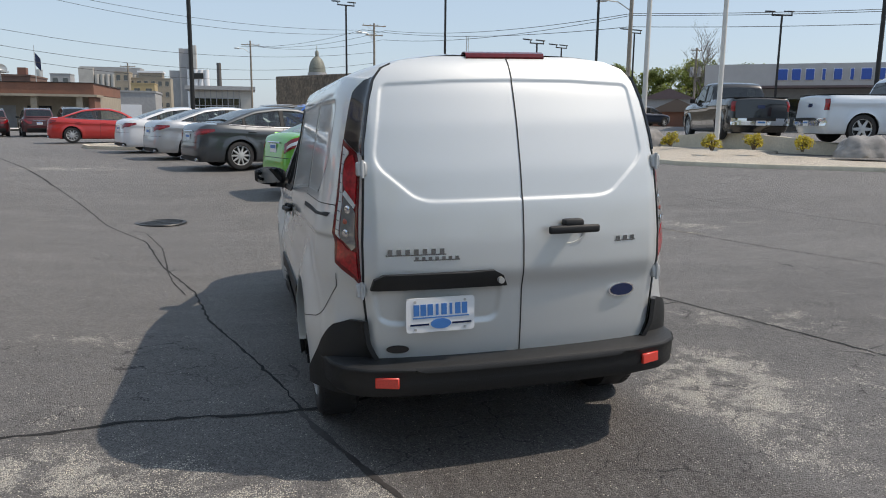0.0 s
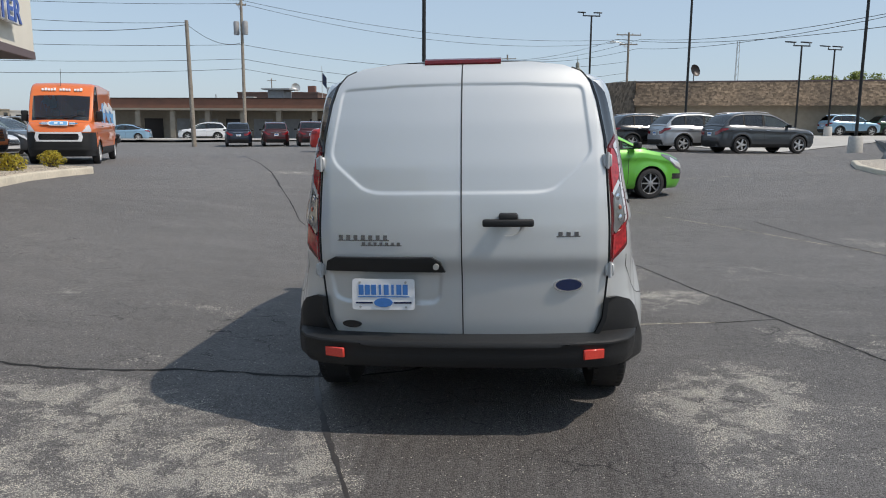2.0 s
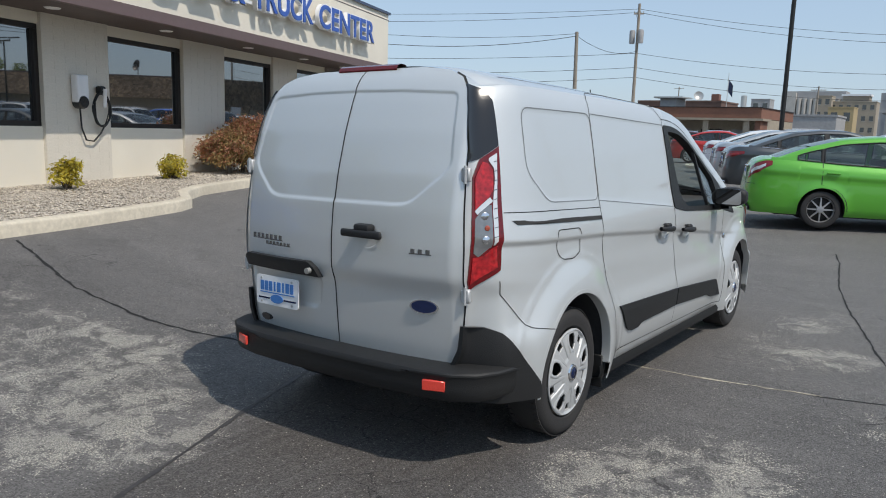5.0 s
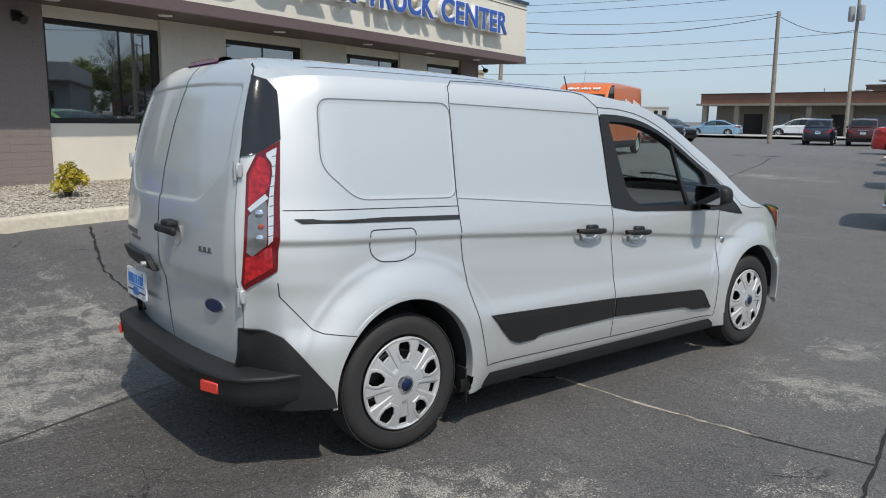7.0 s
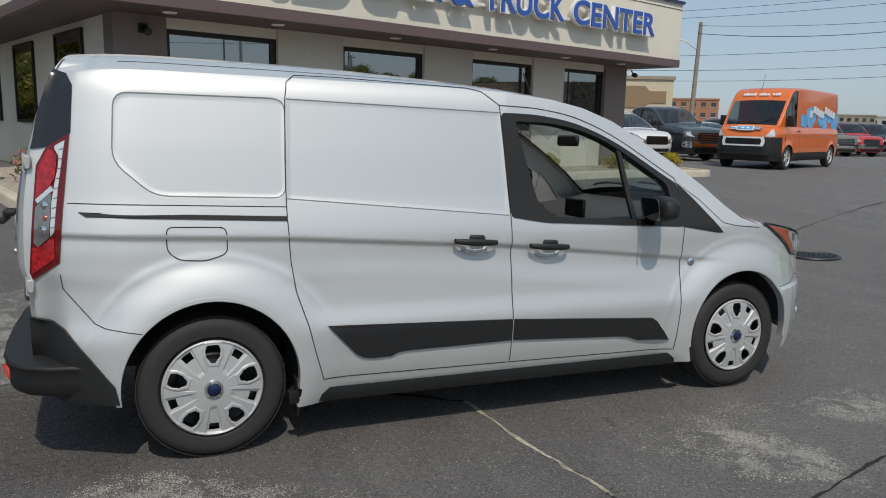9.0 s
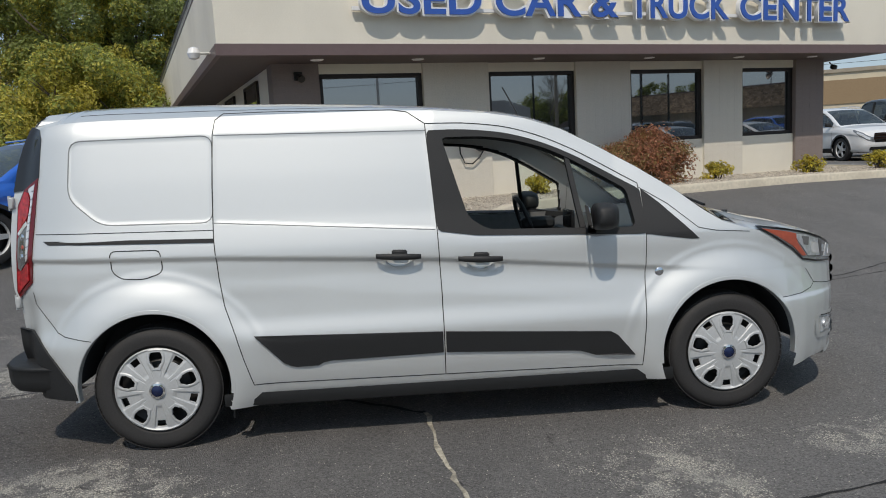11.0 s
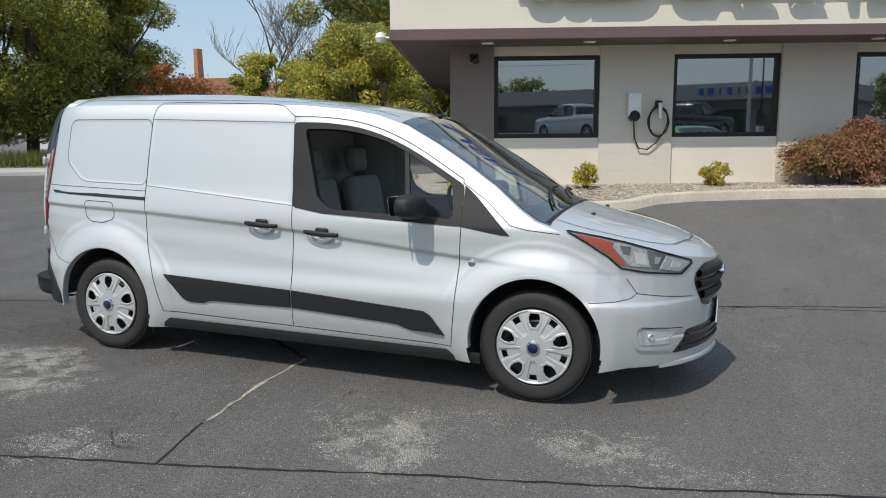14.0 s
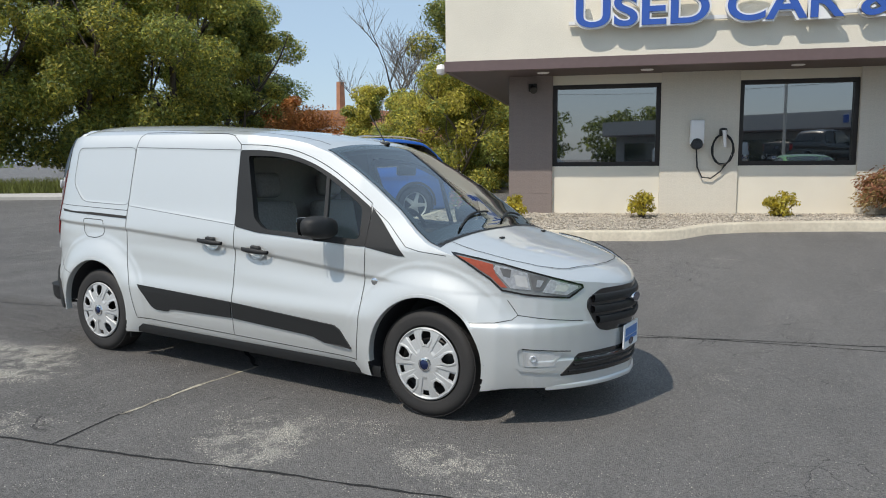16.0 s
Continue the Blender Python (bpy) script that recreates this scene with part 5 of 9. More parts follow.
def make_mirror(s):
    """A rounded box housing on a low arm that runs forward to the door's corner."""
    rows = []
    for t in np.linspace(0, 1, 18):
        k = max(0.08, math.sin(math.pi * (0.03 + 0.94 * t))) ** 0.30
        row = []
        for a in np.linspace(0, 2 * math.pi, 29)[:-1]:
            ca, sa = math.cos(a), math.sin(a)
            q = abs(ca) ** 0.62 * (1 if ca > 0 else -1), abs(sa) ** 0.62 * (1 if sa > 0 else -1)
            row.append((s * (0.855 + 0.245 * t), 2.318 + (0.088 if ca > 0 else 0.056) * k * q[0] + 0.03 * (1 - t), 1.118 + (0.076 if sa > 0 else 0.068) * k * q[1] - 0.012 * (1 - t)))
        rows.append(row)
    bm = sheet(rows, closed=True)
    bm.verts.ensure_lookup_table()
    bm.faces.new([v for v in bm.verts][:28])
    bm.faces.new([v for v in bm.verts][-28:])
    bmesh.ops.recalc_face_normals(bm, faces=bm.faces)
    shell = part("door_mirror", bm, PLASTIC, van, "black door mirror", sharp=60)
    arm = [[(s * x, y, z + h) for h in (-0.020, -0.012, 0.012, 0.018)] for x, y, z in ((0.985, 2.30, 1.050), (0.93, 2.36, 1.042), (0.875, 2.43, 1.030), (0.835, 2.52, 1.018), (0.815, 2.60, 1.010))]
    bm = sheet(arm)
    sheet([[(p[0] - s * 0.05, p[1] - 0.03, p[2]) for p in row] for row in arm], bm=bm)
    sheet([[row[0], (row[0][0] - s * 0.05, row[0][1] - 0.03, row[0][2])] for row in arm], bm=bm)
    sheet([[row[-1], (row[-1][0] - s * 0.05, row[-1][1] - 0.03, row[-1][2])] for row in arm], bm=bm)
    part("mirror_arm", bm, PLASTIC, shell)
    pane = prism(rounded([(-0.095, -0.055), (0.095, -0.055), (0.095, 0.06), (-0.095, 0.06)], 0.03), -0.0015, 0.0015, "xz")
    bmesh.ops.transform(pane, matrix=pose(s * 0.985, 2.262, 1.118, 9, 0, -s * 9), verts=pane.verts)
    part("mirror_pane", pane, MIRROR_GLASS, shell)


for side in (1, -1):
    make_mirror(side)


def make_wheel(name="wheel"):
    """A road wheel lying along x, its outer face to +x, centre at the origin."""
    hub = thing(name, Matrix(), "", "")
    prof = [(0.205, -0.20), (0.27, -0.206), (0.305, -0.196), (0.320, -0.178), (0.3255, -0.15), (0.3255, -0.10), (0.3255, -0.055), (0.320, -0.024), (0.306, -0.006), (0.280, 0.001), (0.255, -0.002), (0.236, -0.004), (0.226, -0.016), (0.215, -0.03)]
    bm = lathe(prof, 72)
    part("tyre", bm, RUBBER, hub)
    for x0, x1 in ((-0.05, -0.018), (-0.178, -0.155)):
        tread = bmesh.new()
        for k in range(60):
            a = 2 * math.pi * k / 60
            blk = box((x0, -0.014, 0.3215), (x1, 0.014, 0.3262), 0)
            bmesh.ops.transform(blk, matrix=Matrix.Rotation(a, 4, "X"), verts=blk.verts)
            tmp = bpy.data.meshes.new("tmp")
            blk.to_mesh(tmp)
            blk.free()
            tread.from_mesh(tmp)
            bpy.data.meshes.remove(tmp)
        part("tread_ring", tread, RUBBER, hub, smooth=False)
    # wheel trim: five large six-sided openings, five small ones in sunk wedges between them
    def opening(r, deg, grow=0.0):
        """How far inside an opening a point lies, in metres along the arc."""
        ph, big = abs((deg % 36) - 18), int(deg // 36) % 2 == 0
        if big:
            if not 0.120 - grow < r < 0.200 + grow:
                return -1.0
            wide = float(np.interp(r, [0.120 - grow, 0.150, 0.182, 0.200 + grow], [5.0, 11.6, 10.4, 7.0]))
        else:
            if not 0.164 - grow < r < 0.199 + grow:
                return -1.0
            wide = float(np.interp(r, [0.164, 0.199], [6.6, 7.2]))
        return radians(wide - ph) * r + grow

    rr = sorted({*np.linspace(0.028, 0.222, 56), 0.120, 0.164, 0.200, 0.199})
    na = 360
    rows = []
    for r in rr:
        row = []
        for k in range(na):
            a = 2 * math.pi * k / na
            deg = math.degrees(a) % 360
            ph, big = abs((deg % 36) - 18), int((deg + 1e-6) // 36) % 2 == 0
            dome = 0.012 + 0.020 * (1 - (r / 0.222) ** 2)
            wedge = 0.0 if big else -0.0065 * float(smoothstep(10.5, 8.8, ph)) * float(smoothstep(0.075, 0.10, r)) * float(smoothstep(0.212, 0.205, r))
            collar = 0.0045 * float(smoothstep(0.0, 0.004, opening(r, deg, 0.014))) if big and opening(r, deg, 0.014) > 0 else 0.0
            groove = -0.0022 * math.exp(-((ph - 16.6) / 0.8) ** 2) * float(smoothstep(0.06, 0.08, r)) * float(smoothstep(0.135, 0.12, r)) if big else 0.0
            lipz = 0.006 * math.exp(-((r - 0.216) / 0.005) ** 2)
            row.append((dome + wedge + collar + groove + lipz - 0.018, r * math.cos(a), r * math.sin(a)))
        rows.append(row)
    bm = bmesh.new()
    vs = [[bm.verts.new(p) for p in row] for row in rows]
    for i in range(len(rr) - 1):
        rm = (rr[i] + rr[i + 1]) / 2
        for k in range(na):
            if opening(rm, (k + 0.5) * 360 / na) > 0:
                continue
            bm.faces.new((vs[i][k], vs[i][(k + 1) % na], vs[i + 1][(k + 1) % na], vs[i + 1][k]))
    bmesh.ops.recalc_face_normals(bm, faces=bm.faces)
    solid = part("wheel_trim", bm, GREY_TRIM, hub, "silver ten-opening wheel trim", sharp=50)
    mod = solid.modifiers.new("depth", "SOLIDIFY")
    mod.thickness, mod.offset = 0.010, -1
    part("steel_rim", lathe([(0.0, -0.055), (0.12, -0.055), (0.15, -0.075), (0.20, -0.06), (0.226, -0.02)], 40), BLACK_METAL, hub)
    part("centre_ring", lathe([(0.046, 0.010), (0.040, 0.022), (0.030, 0.024)], 28), CHROME, hub)
    part("centre_cap", lathe([(0.031, 0.020), (0.024, 0.026), (0.0, 0.028)], 24), NAVY, hub, "blue centre cap")
    return hub


first_wheel = make_wheel()


def van_wheel(y, s):
    m = pose(s * 0.862, y, 0.325, 0, 0, 0 if s > 0 else 180)
    w = copy_thing(first_wheel, m)
    w.parent = van
    w.matrix_parent_inverse = Matrix()
    w.matrix_basis = m
    w["label"] = "black tyre with a silver wheel trim"
    return w


for y in AXLES:
    for s in (1, -1):
        van_wheel(y, s)
for o in (*first_wheel.children_recursive, first_wheel):
    bpy.data.objects.remove(o)


def rear_fittings():
    # bumper swept round the tail
    path = [(0.872, -0.40), (0.868, -0.52), (0.842, -0.65), (0.79, -0.75), (0.70, -0.815), (0.55, -0.85), (0.30, -0.868), (0.0, -0.874)]
    full = path + [(-x, y) for x, y in path[-2::-1]]
    pts = finer(full, 0.05)
    rows = []
    for i, (x, y) in enumerate(pts):
        a, b = Vector(pts[max(i - 1, 0)]), Vector(pts[min(i + 1, len(pts) - 1)])
        d = (b - a).normalized()
        n = Vector((-d.y, d.x))
        if n.dot(Vector((x, y + 0.1))) < 0:
            n = -n
        dip = 0.02 * float(smoothstep(0.45, 0.52, abs(x)))
        row = []
        for off, z in ((-0.13, 0.488), (-0.03, 0.484), (-0.008, 0.476), (0.000, 0.462), (0.000, 0.450 + dip), (-0.006, 0.442 + dip), (-0.008, 0.41), (-0.014, 0.365), (-0.03, 0.345), (-0.14, 0.335)):
            row.append((x + n.x * off, y + n.y * off, z))
        rows.append(row)
    bm = sheet(rows)
    bmesh.ops.recalc_face_normals(bm, faces=bm.faces)
    bumper = part("rear_bumper", bm, PLASTIC, van, "black textured plastic rear bumper", sharp=35)
    for s in (1, -1):
        rf = box((-0.052, -0.008, -0.024), (0.052, 0.008, 0.024), 0.004)
        bmesh.ops.transform(rf, matrix=pose(s * 0.62, -0.829, 0.415, 0, 0, s * 20), verts=rf.verts)
        part("rear_reflector", rf, REFLECTOR, bumper, "small red reflector")
    # plate, garnish, handle, badges
    at = lambda x, z, l=0.0: tail(x, z, l)
    plate = part("dealer_plate", prism(rounded([(-0.528, 0.770), (-0.226, 0.768), (-0.228, 0.618), (-0.530, 0.620)], 0.016), -0.812, -0.804, "xz"), PLATE_WHITE, van, "white and blue dealer plate with a wordmark")
    for k in range(8):
        x0 = -0.497 + 0.0305 * k
        w = 0.012 if k in (3, 5) else 0.024
        part("plate_letter_bar", box((x0 + (0.024 - w) / 2, -0.8145, 0.693), (x0 + (0.024 + w) / 2, -0.8118, 0.742)), PLATE_BLUE, plate, smooth=False)
    for x0, x1, z0, z1, m in ((-0.500, -0.252, 0.681, 0.686, PLATE_BLUE), (-0.512, -0.43, 0.650, 0.658, NAVY), (-0.328, -0.242, 0.650, 0.658, NAVY)):
        part("plate_bar", box((x0, -0.8145, z0), (x1, -0.8118, z1)), m, plate, smooth=False)
    oval = prism([(-0.378 + 0.045 * math.cos(a), 0.655 + 0.022 * math.sin(a)) for a in np.linspace(0, 2 * math.pi, 25)[:-1]], -0.8165, -0.812, "xz")
    part("plate_oval", oval, PLATE_BLUE, plate)
    for x0, z0 in ((-0.49, 0.754), (-0.27, 0.753), (-0.49, 0.634), (-0.27, 0.633)):
        part("plate_screw", rod((x0, -0.816, z0), (x0, -0.811, z0), 0.006, None, 10), STEEL, plate)
    gar = bmesh.new()
    outline = [(-0.668, 0.802), (-0.655, 0.852), (-0.615, 0.872), (-0.14, 0.876), (-0.10, 0.852), (-0.078, 0.802), (-0.125, 0.806), (-0.155, 0.818), (-0.60, 0.812)]
    patch(outline, lambda x, z, l: tail(x, z, l), 0.03, 8, 40, 0.04, 1, gar)
    bar = part("plate_garnish", gar, PLASTIC, van, "black handle bar over the plate")
    knob = rod((-0.118, -0.862, 0.835), (-0.118, -0.84, 0.835), 0.014, None, 14)
    part("lock_button", knob, STEEL, bar)
    cup = lathe([(0.078, 0.004), (0.066, 0.004), (0.056, -0.004), (0, -0.006)], 28)
    bmesh.ops.transform(cup, matrix=Matrix.Translation(at(0.219, 1.035)) @ pose(0, 0, 0, 0, 0, -90) @ Matrix.Diagonal((1, 1, 0.72, 1)) @ Matrix.Translation((0, 0, -0.018)), verts=cup.verts)
    bmesh.ops.recalc_face_normals(cup, faces=cup.faces)
    part("handle_cup", cup, SILVER, van)
    grip = box((0.100, -0.865, 1.022), (0.338, -0.842, 1.058), 0.011, None, 3)
    box((0.175, -0.86, 1.05), (0.265, -0.805, 1.084), 0.012, grip, 2)
    part("rear_handle", grip, PLASTIC, van, "black plastic rear door handle")
    # product words and dealer mark as plain bars
    def bar_row(x0, x1, z0, z1, n, m, name):
        """A word as plain upright bars, one mesh each, on a thin foot."""
        w = (x1 - x0) / n
        foot = sheet([[at(x, z, 0.0015) for x in np.linspace(x0, x1, 12)] for z in (z0, z0 + 0.005)])
        bmesh.ops.recalc_face_normals(foot, faces=foot.faces)
        word = part(name, foot, m, van, "chrome lettering reduced to bars", smooth=False)
        for k in range(n):
            x = x0 + (k + 0.5) * w
            p = at(x, (z0 + z1) / 2)
            part("letter_bar", box((x - 0.26 * w, p.y - 0.004, z0 + 0.005), (x + 0.26 * w, p.y + 0.006, z1)), m, word, smooth=False)

    bar_row(-0.602, -0.346, 0.950, 0.978, 7, BADGE, "model_badge")
    bar_row(-0.486, -0.286, 0.926, 0.944, 7, BADGE, "model_badge")
    bar_row(0.444, 0.556, 0.966, 0.990, 3, BADGE, "trim_badge")
    for cx, cz, rx, rz, m1, m2 in ((0.504, 0.732, 0.073, 0.032, CHROME, NAVY), (-0.552, 0.528, 0.050, 0.018, GLOSS_BLACK, GLOSS_BLACK)):
        p = at(cx, cz)
        for k, (f, dy, m, nm) in enumerate(((1.0, 0.006, m1, "oval_rim"), (0.85, 0.009, m2, "oval_badge"))):
            o = prism([(f * rx * math.cos(a), f * rz * math.sin(a)) for a in np.linspace(0, 2 * math.pi, 33)[:-1]], -dy, 0.004, "xz")
            bmesh.ops.transform(o, matrix=Matrix.Translation(p) @ pose(0, 0, 0, -3, 0, 10 if cx > 0 else -12), verts=o.verts)
            part(nm, o, m, van)


rear_fittings()


def front_fittings():
    def on_nose(x, z, lift):
        return Vector((x, nose(x, z) + lift, z))

    # upper grille with slats, lower intake, plate
    outline = rounded([(-0.345, 0.80), (0.345, 0.80), (0.445, 0.745), (0.455, 0.70), (0.375, 0.56), (0.30, 0.54), (-0.30, 0.54), (-0.375, 0.56), (-0.455, 0.70), (-0.445, 0.745)], 0.04)
    grille = part("upper_grille", patch(outline, on_nose, 0.006, 14, 50, 0.03), GLOSS_BLACK, van, "black three-bar grille")
    for z in (0.745, 0.68, 0.615):
        span = chop(outline, z)
        bar = []
        for x in np.linspace(span[0] + 0.02, span[1] - 0.02, 44):
            bar.append([on_nose(x, z, 0.0) + Vector((0, o, h)) for o, h in ((0.004, 0.026), (0.022, 0.022), (0.028, 0.0), (0.020, -0.020), (0.004, -0.024))])
        bm = sheet(bar)
        bmesh.ops.recalc_face_normals(bm, faces=bm.faces)
        part("grille_bar", bm, PLASTIC, grille)
    for f, dy, m in ((1.0, 0.034, CHROME), (0.86, 0.037, NAVY)):
        o = prism([(f * 0.075 * math.cos(a), 0.717 + f * 0.031 * math.sin(a)) for a in np.linspace(0, 2 * math.pi, 33)[:-1]], nose(0, 0.717) - 0.01, nose(0, 0.717) + dy, "xz")
        part("grille_oval", o, m, grille)
    low = rounded([(-0.50, 0.43), (0.50, 0.43), (0.61, 0.305), (-0.61, 0.305)], 0.02)
    intake = part("lower_intake", patch(low, on_nose, 0.005, 10, 50, 0.03), GLOSS_BLACK, van, "black lower air intake")
    for z in (0.40, 0.365, 0.33):
        span = chop(low, z)
        bm = sheet([[on_nose(x, z, 0.005) + Vector((0, o, h)) for o, h in ((0, 0.007), (0.008, 0.006), (0.010, 0), (0, -0.007))] for x in np.linspace(span[0] + 0.02, span[1] - 0.02, 40)])
        bmesh.ops.recalc_face_normals(bm, faces=bm.faces)
        part("intake_slat", bm, PLASTIC, intake)
    lip = []
    for x in np.linspace(-0.66, 0.66, 60):
        fade = 1 - (x / 0.66) ** 4
        lip.append([on_nose(x, 0.24, 0) + Vector((0, o * fade if o > 0 else o, h)) for o, h in ((0.0, 0.016), (0.008, 0.010), (0.012, 0.0), (0.008, -0.016), (-0.03, -0.020))])
    bm = sheet(lip)
    bmesh.ops.recalc_face_normals(bm, faces=bm.faces)
    part("front_lip", bm, SILVER, van, "silver lower bumper lip")
    # dealer plate
    py = nose(0.16, 0.44) + 0.035
    plate = part("front_plate", prism(rounded([(-0.152, 0.550), (0.152, 0.550), (0.152, 0.397), (-0.152, 0.397)], 0.016), py - 0.004, py + 0.004, "xz"), PLATE_WHITE, van, "white and blue dealer plate")
    for x0, x1, z0, z1, m in ((-0.12, 0.12, 0.475, 0.525, PLATE_BLUE), (-0.125, 0.125, 0.445, 0.469, PLATE_BLUE)):
        part("plate_bar", box((x0, py + 0.003, z0), (x1, py + 0.0065, z1)), m, plate, smooth=False)
    part("plate_oval", prism([(0.045 * math.cos(a), 0.433 + 0.022 * math.sin(a)) for a in np.linspace(0, 2 * math.pi, 25)[:-1]], py + 0.003, py + 0.008, "xz"), NAVY, plate)
    part("plate_bracket", box((-0.10, py - 0.045, 0.41), (0.10, py - 0.004, 0.54)), PLASTIC, van, smooth=False)
    for s in (1, -1):
        def lamp_skin(y, z, lift, s=s):
            p = side_point(y, z, lift, 1)
            return Vector((p.x, p.y - float(smoothstep(3.55, 4.0, y)) * nose_lean(z), p.z))

        flip = (lambda b: b) if s == 1 else mirror_x
        shape = [(3.225, 1.010), (3.40, 0.984), (3.538, 0.956), (3.682, 0.914), (3.80, 0.872), (3.892, 0.832), (3.895, 0.815), (3.84, 0.762), (3.65, 0.785), (3.526, 0.808), (3.46, 0.868), (3.35, 0.938)]
        lamp = part("headlamp", flip(patch(shape, lamp_skin, 0.004, 14, 60, 0.02, 0)), HEAD_LENS, van, "swept headlamp with amber corner")
        part("lamp_border", flip(ribbon(shape, lamp_skin, 0.010, 0.0062, None, True)), GLOSS_BLACK, lamp)
        for outline, m in (([(3.258, 0.996), (3.40, 0.972), (3.474, 0.955), (3.460, 0.936), (3.553, 0.824), (3.520, 0.826), (3.46, 0.884), (3.36, 0.945)], AMBER_LENS),
                           ([(3.488, 0.950), (3.54, 0.944), (3.652, 0.910), (3.672, 0.812), (3.568, 0.822), (3.476, 0.930)], LAMP_CHROME),
                           ([(3.662, 0.906), (3.752, 0.880), (3.712, 0.806), (3.682, 0.811)], CLEAR_LENS),
                           ([(3.764, 0.872), (3.874, 0.828), (3.876, 0.815), (3.828, 0.778), (3.726, 0.800)], LAMP_CHROME)):
            part("lamp_lens", flip(patch(outline, lamp_skin, 0.009, 10, 30, 0.006, 0)), m, lamp)
        for outline, m in (([(3.512, 0.938), (3.57, 0.928), (3.565, 0.880), (3.530, 0.890)], CLEAR_LENS), ([(3.585, 0.900), (3.645, 0.890), (3.660, 0.825), (3.600, 0.835)], LAMP_WHITE),
                           ([(3.700, 0.872), (3.730, 0.866), (3.712, 0.828), (3.696, 0.830)], LAMP_CHROME), ([(3.790, 0.842), (3.840, 0.828), (3.825, 0.796), (3.780, 0.806)], LAMP_WHITE)):
            part("lamp_facet", flip(patch(outline, lamp_skin, 0.011, 4, 8, 0.003, 0)), m, lamp)
        part("panel_line", flip(ribbon([(3.61, 0.668), (3.75, 0.645), (3.90, 0.622)], lamp_skin, 0.004, 0.0014)), GAP, van)
        # fog lamp pocket
        rim = bmesh.new()
        ribbon([(3.862, 0.462), (3.74, 0.480), (3.64, 0.490), (3.618, 0.478), (3.612, 0.45), (3.622, 0.38), (3.64, 0.358), (3.72, 0.352), (3.80, 0.352)], lamp_skin, 0.022, 0.010, rim)
        part("fog_pocket_rim", flip(rim), SILVER, van)
        part("panel_line", flip(ribbon([(3.858, 0.451), (3.74, 0.468), (3.645, 0.478)], lamp_skin, 0.006, 0.0108)), GAP, van)
        fog = part("fog_pocket", flip(patch([(3.672, 0.462), (3.83, 0.442), (3.79, 0.368), (3.672, 0.372)], lamp_skin, 0.004, 8, 20, 0.004, 0)), LAMP_WHITE, van, "bright fog lamp pocket")
        part("fog_pocket_wall", flip(patch([(3.650, 0.466), (3.672, 0.462), (3.672, 0.372), (3.656, 0.375)], lamp_skin, 0.005, 4, 6, 0.004, 0)), GREY_TRIM, fog)
        bulb = lathe([(0.022, 0.0), (0.017, 0.010), (0.0, 0.006)], 18)
        bmesh.ops.transform(bulb, matrix=Matrix.Translation(lamp_skin(3.700, 0.418, 0.004)) @ pose(0, 0, 0, 0, 0, 40), verts=bulb.verts)
        part("fog_lamp", flip(bulb), LAMP_CHROME, fog, "bright fog lamp reflector")
    # windscreen, its dark border, wipers, aerial, bonnet line
    def over(x, y, lift):
        return Vector((x, y, top(x, y) + lift))

    def screen_edge(y):
        return width_at(y, float(rail_z(y)))

    glass = [[over(f * 0.955 * screen_edge(y), y + 0.05 * (1 - f * f) * (y - 2.15) / 0.95, 0.004) for f in np.linspace(-1, 1, 41)] for y in np.linspace(2.165, 3.10, 40)]
    part("windscreen", sheet(glass), SCREEN_GLASS, van, "large raked windscreen").visible_shadow = False
    rim = bmesh.new()
    for a, b in ((0.90, 0.965),):
        for s in (1, -1):
            sheet([[over(s * f * screen_edge(y), y, 0.002) for f in (a, (a + b) / 2, b)] for y in np.linspace(2.16, 3.13, 30)], bm=rim)
    sheet([[over(f * screen_edge(y), y + 0.05 * (1 - f * f) * (y - 2.15) / 0.95, 0.002) for f in np.linspace(-0.96, 0.96, 30)] for y in np.linspace(2.155, 2.225, 4)], bm=rim)
    sheet([[over(f * screen_edge(y), y + 0.05 * (1 - f * f) * (y - 2.15) / 0.95, 0.002) for f in np.linspace(-0.96, 0.96, 30)] for y in np.linspace(2.99, 3.115, 5)], bm=rim)
    part("screen_border", rim, GLOSS_BLACK, van)
    cowl = sheet([[over(f * 0.93 * screen_edge(y), y + 0.04 * (1 - f * f), 0.003) for f in np.linspace(-1, 1, 30)] for y in np.linspace(3.085, 3.125, 4)])
    part("cowl", cowl, PLASTIC, van)
    for x0, x1 in ((0.52, -0.06), (-0.10, -0.60)):
        pts = [over(x0 + (x1 - x0) * t, 3.09 - 0.10 * math.sin(math.pi * t * 0.6), 0.02) for t in np.linspace(0, 1, 12)]
        part("wiper", tube(pts, 0.008, 6), PLASTIC, van)
    lines = bmesh.new()
    ribbon([(0.70, 3.14), (0.71, 3.30), (0.665, 3.52), (0.60, 3.66), (0.52, 3.75), (0.45, 3.795), (0.2, 3.865), (0.0, 3.88), (-0.2, 3.865), (-0.45, 3.795), (-0.52, 3.75), (-0.60, 3.66), (-0.665, 3.52), (-0.71, 3.30), (-0.70, 3.14)], over, 0.005, 0.002, lines)
    for s in (1, -1):
        ribbon([(s * 0.60, -0.35), (s * 0.60, 0.8), (s * 0.588, 1.6), (s * 0.56, 2.1)], over, 0.007, 0.001, lines)
    part("bonnet_gap", lines, GAP, van)
    part("aerial", tube([over(-0.05, 2.13, 0.0), over(-0.05, 2.13, 0.03) + Vector((0, -0.01, 0)), over(-0.05, 2.13, 0.22) + Vector((0.03, -0.12, 0))], 0.0045, 6), PLASTIC, van, "short black roof aerial")
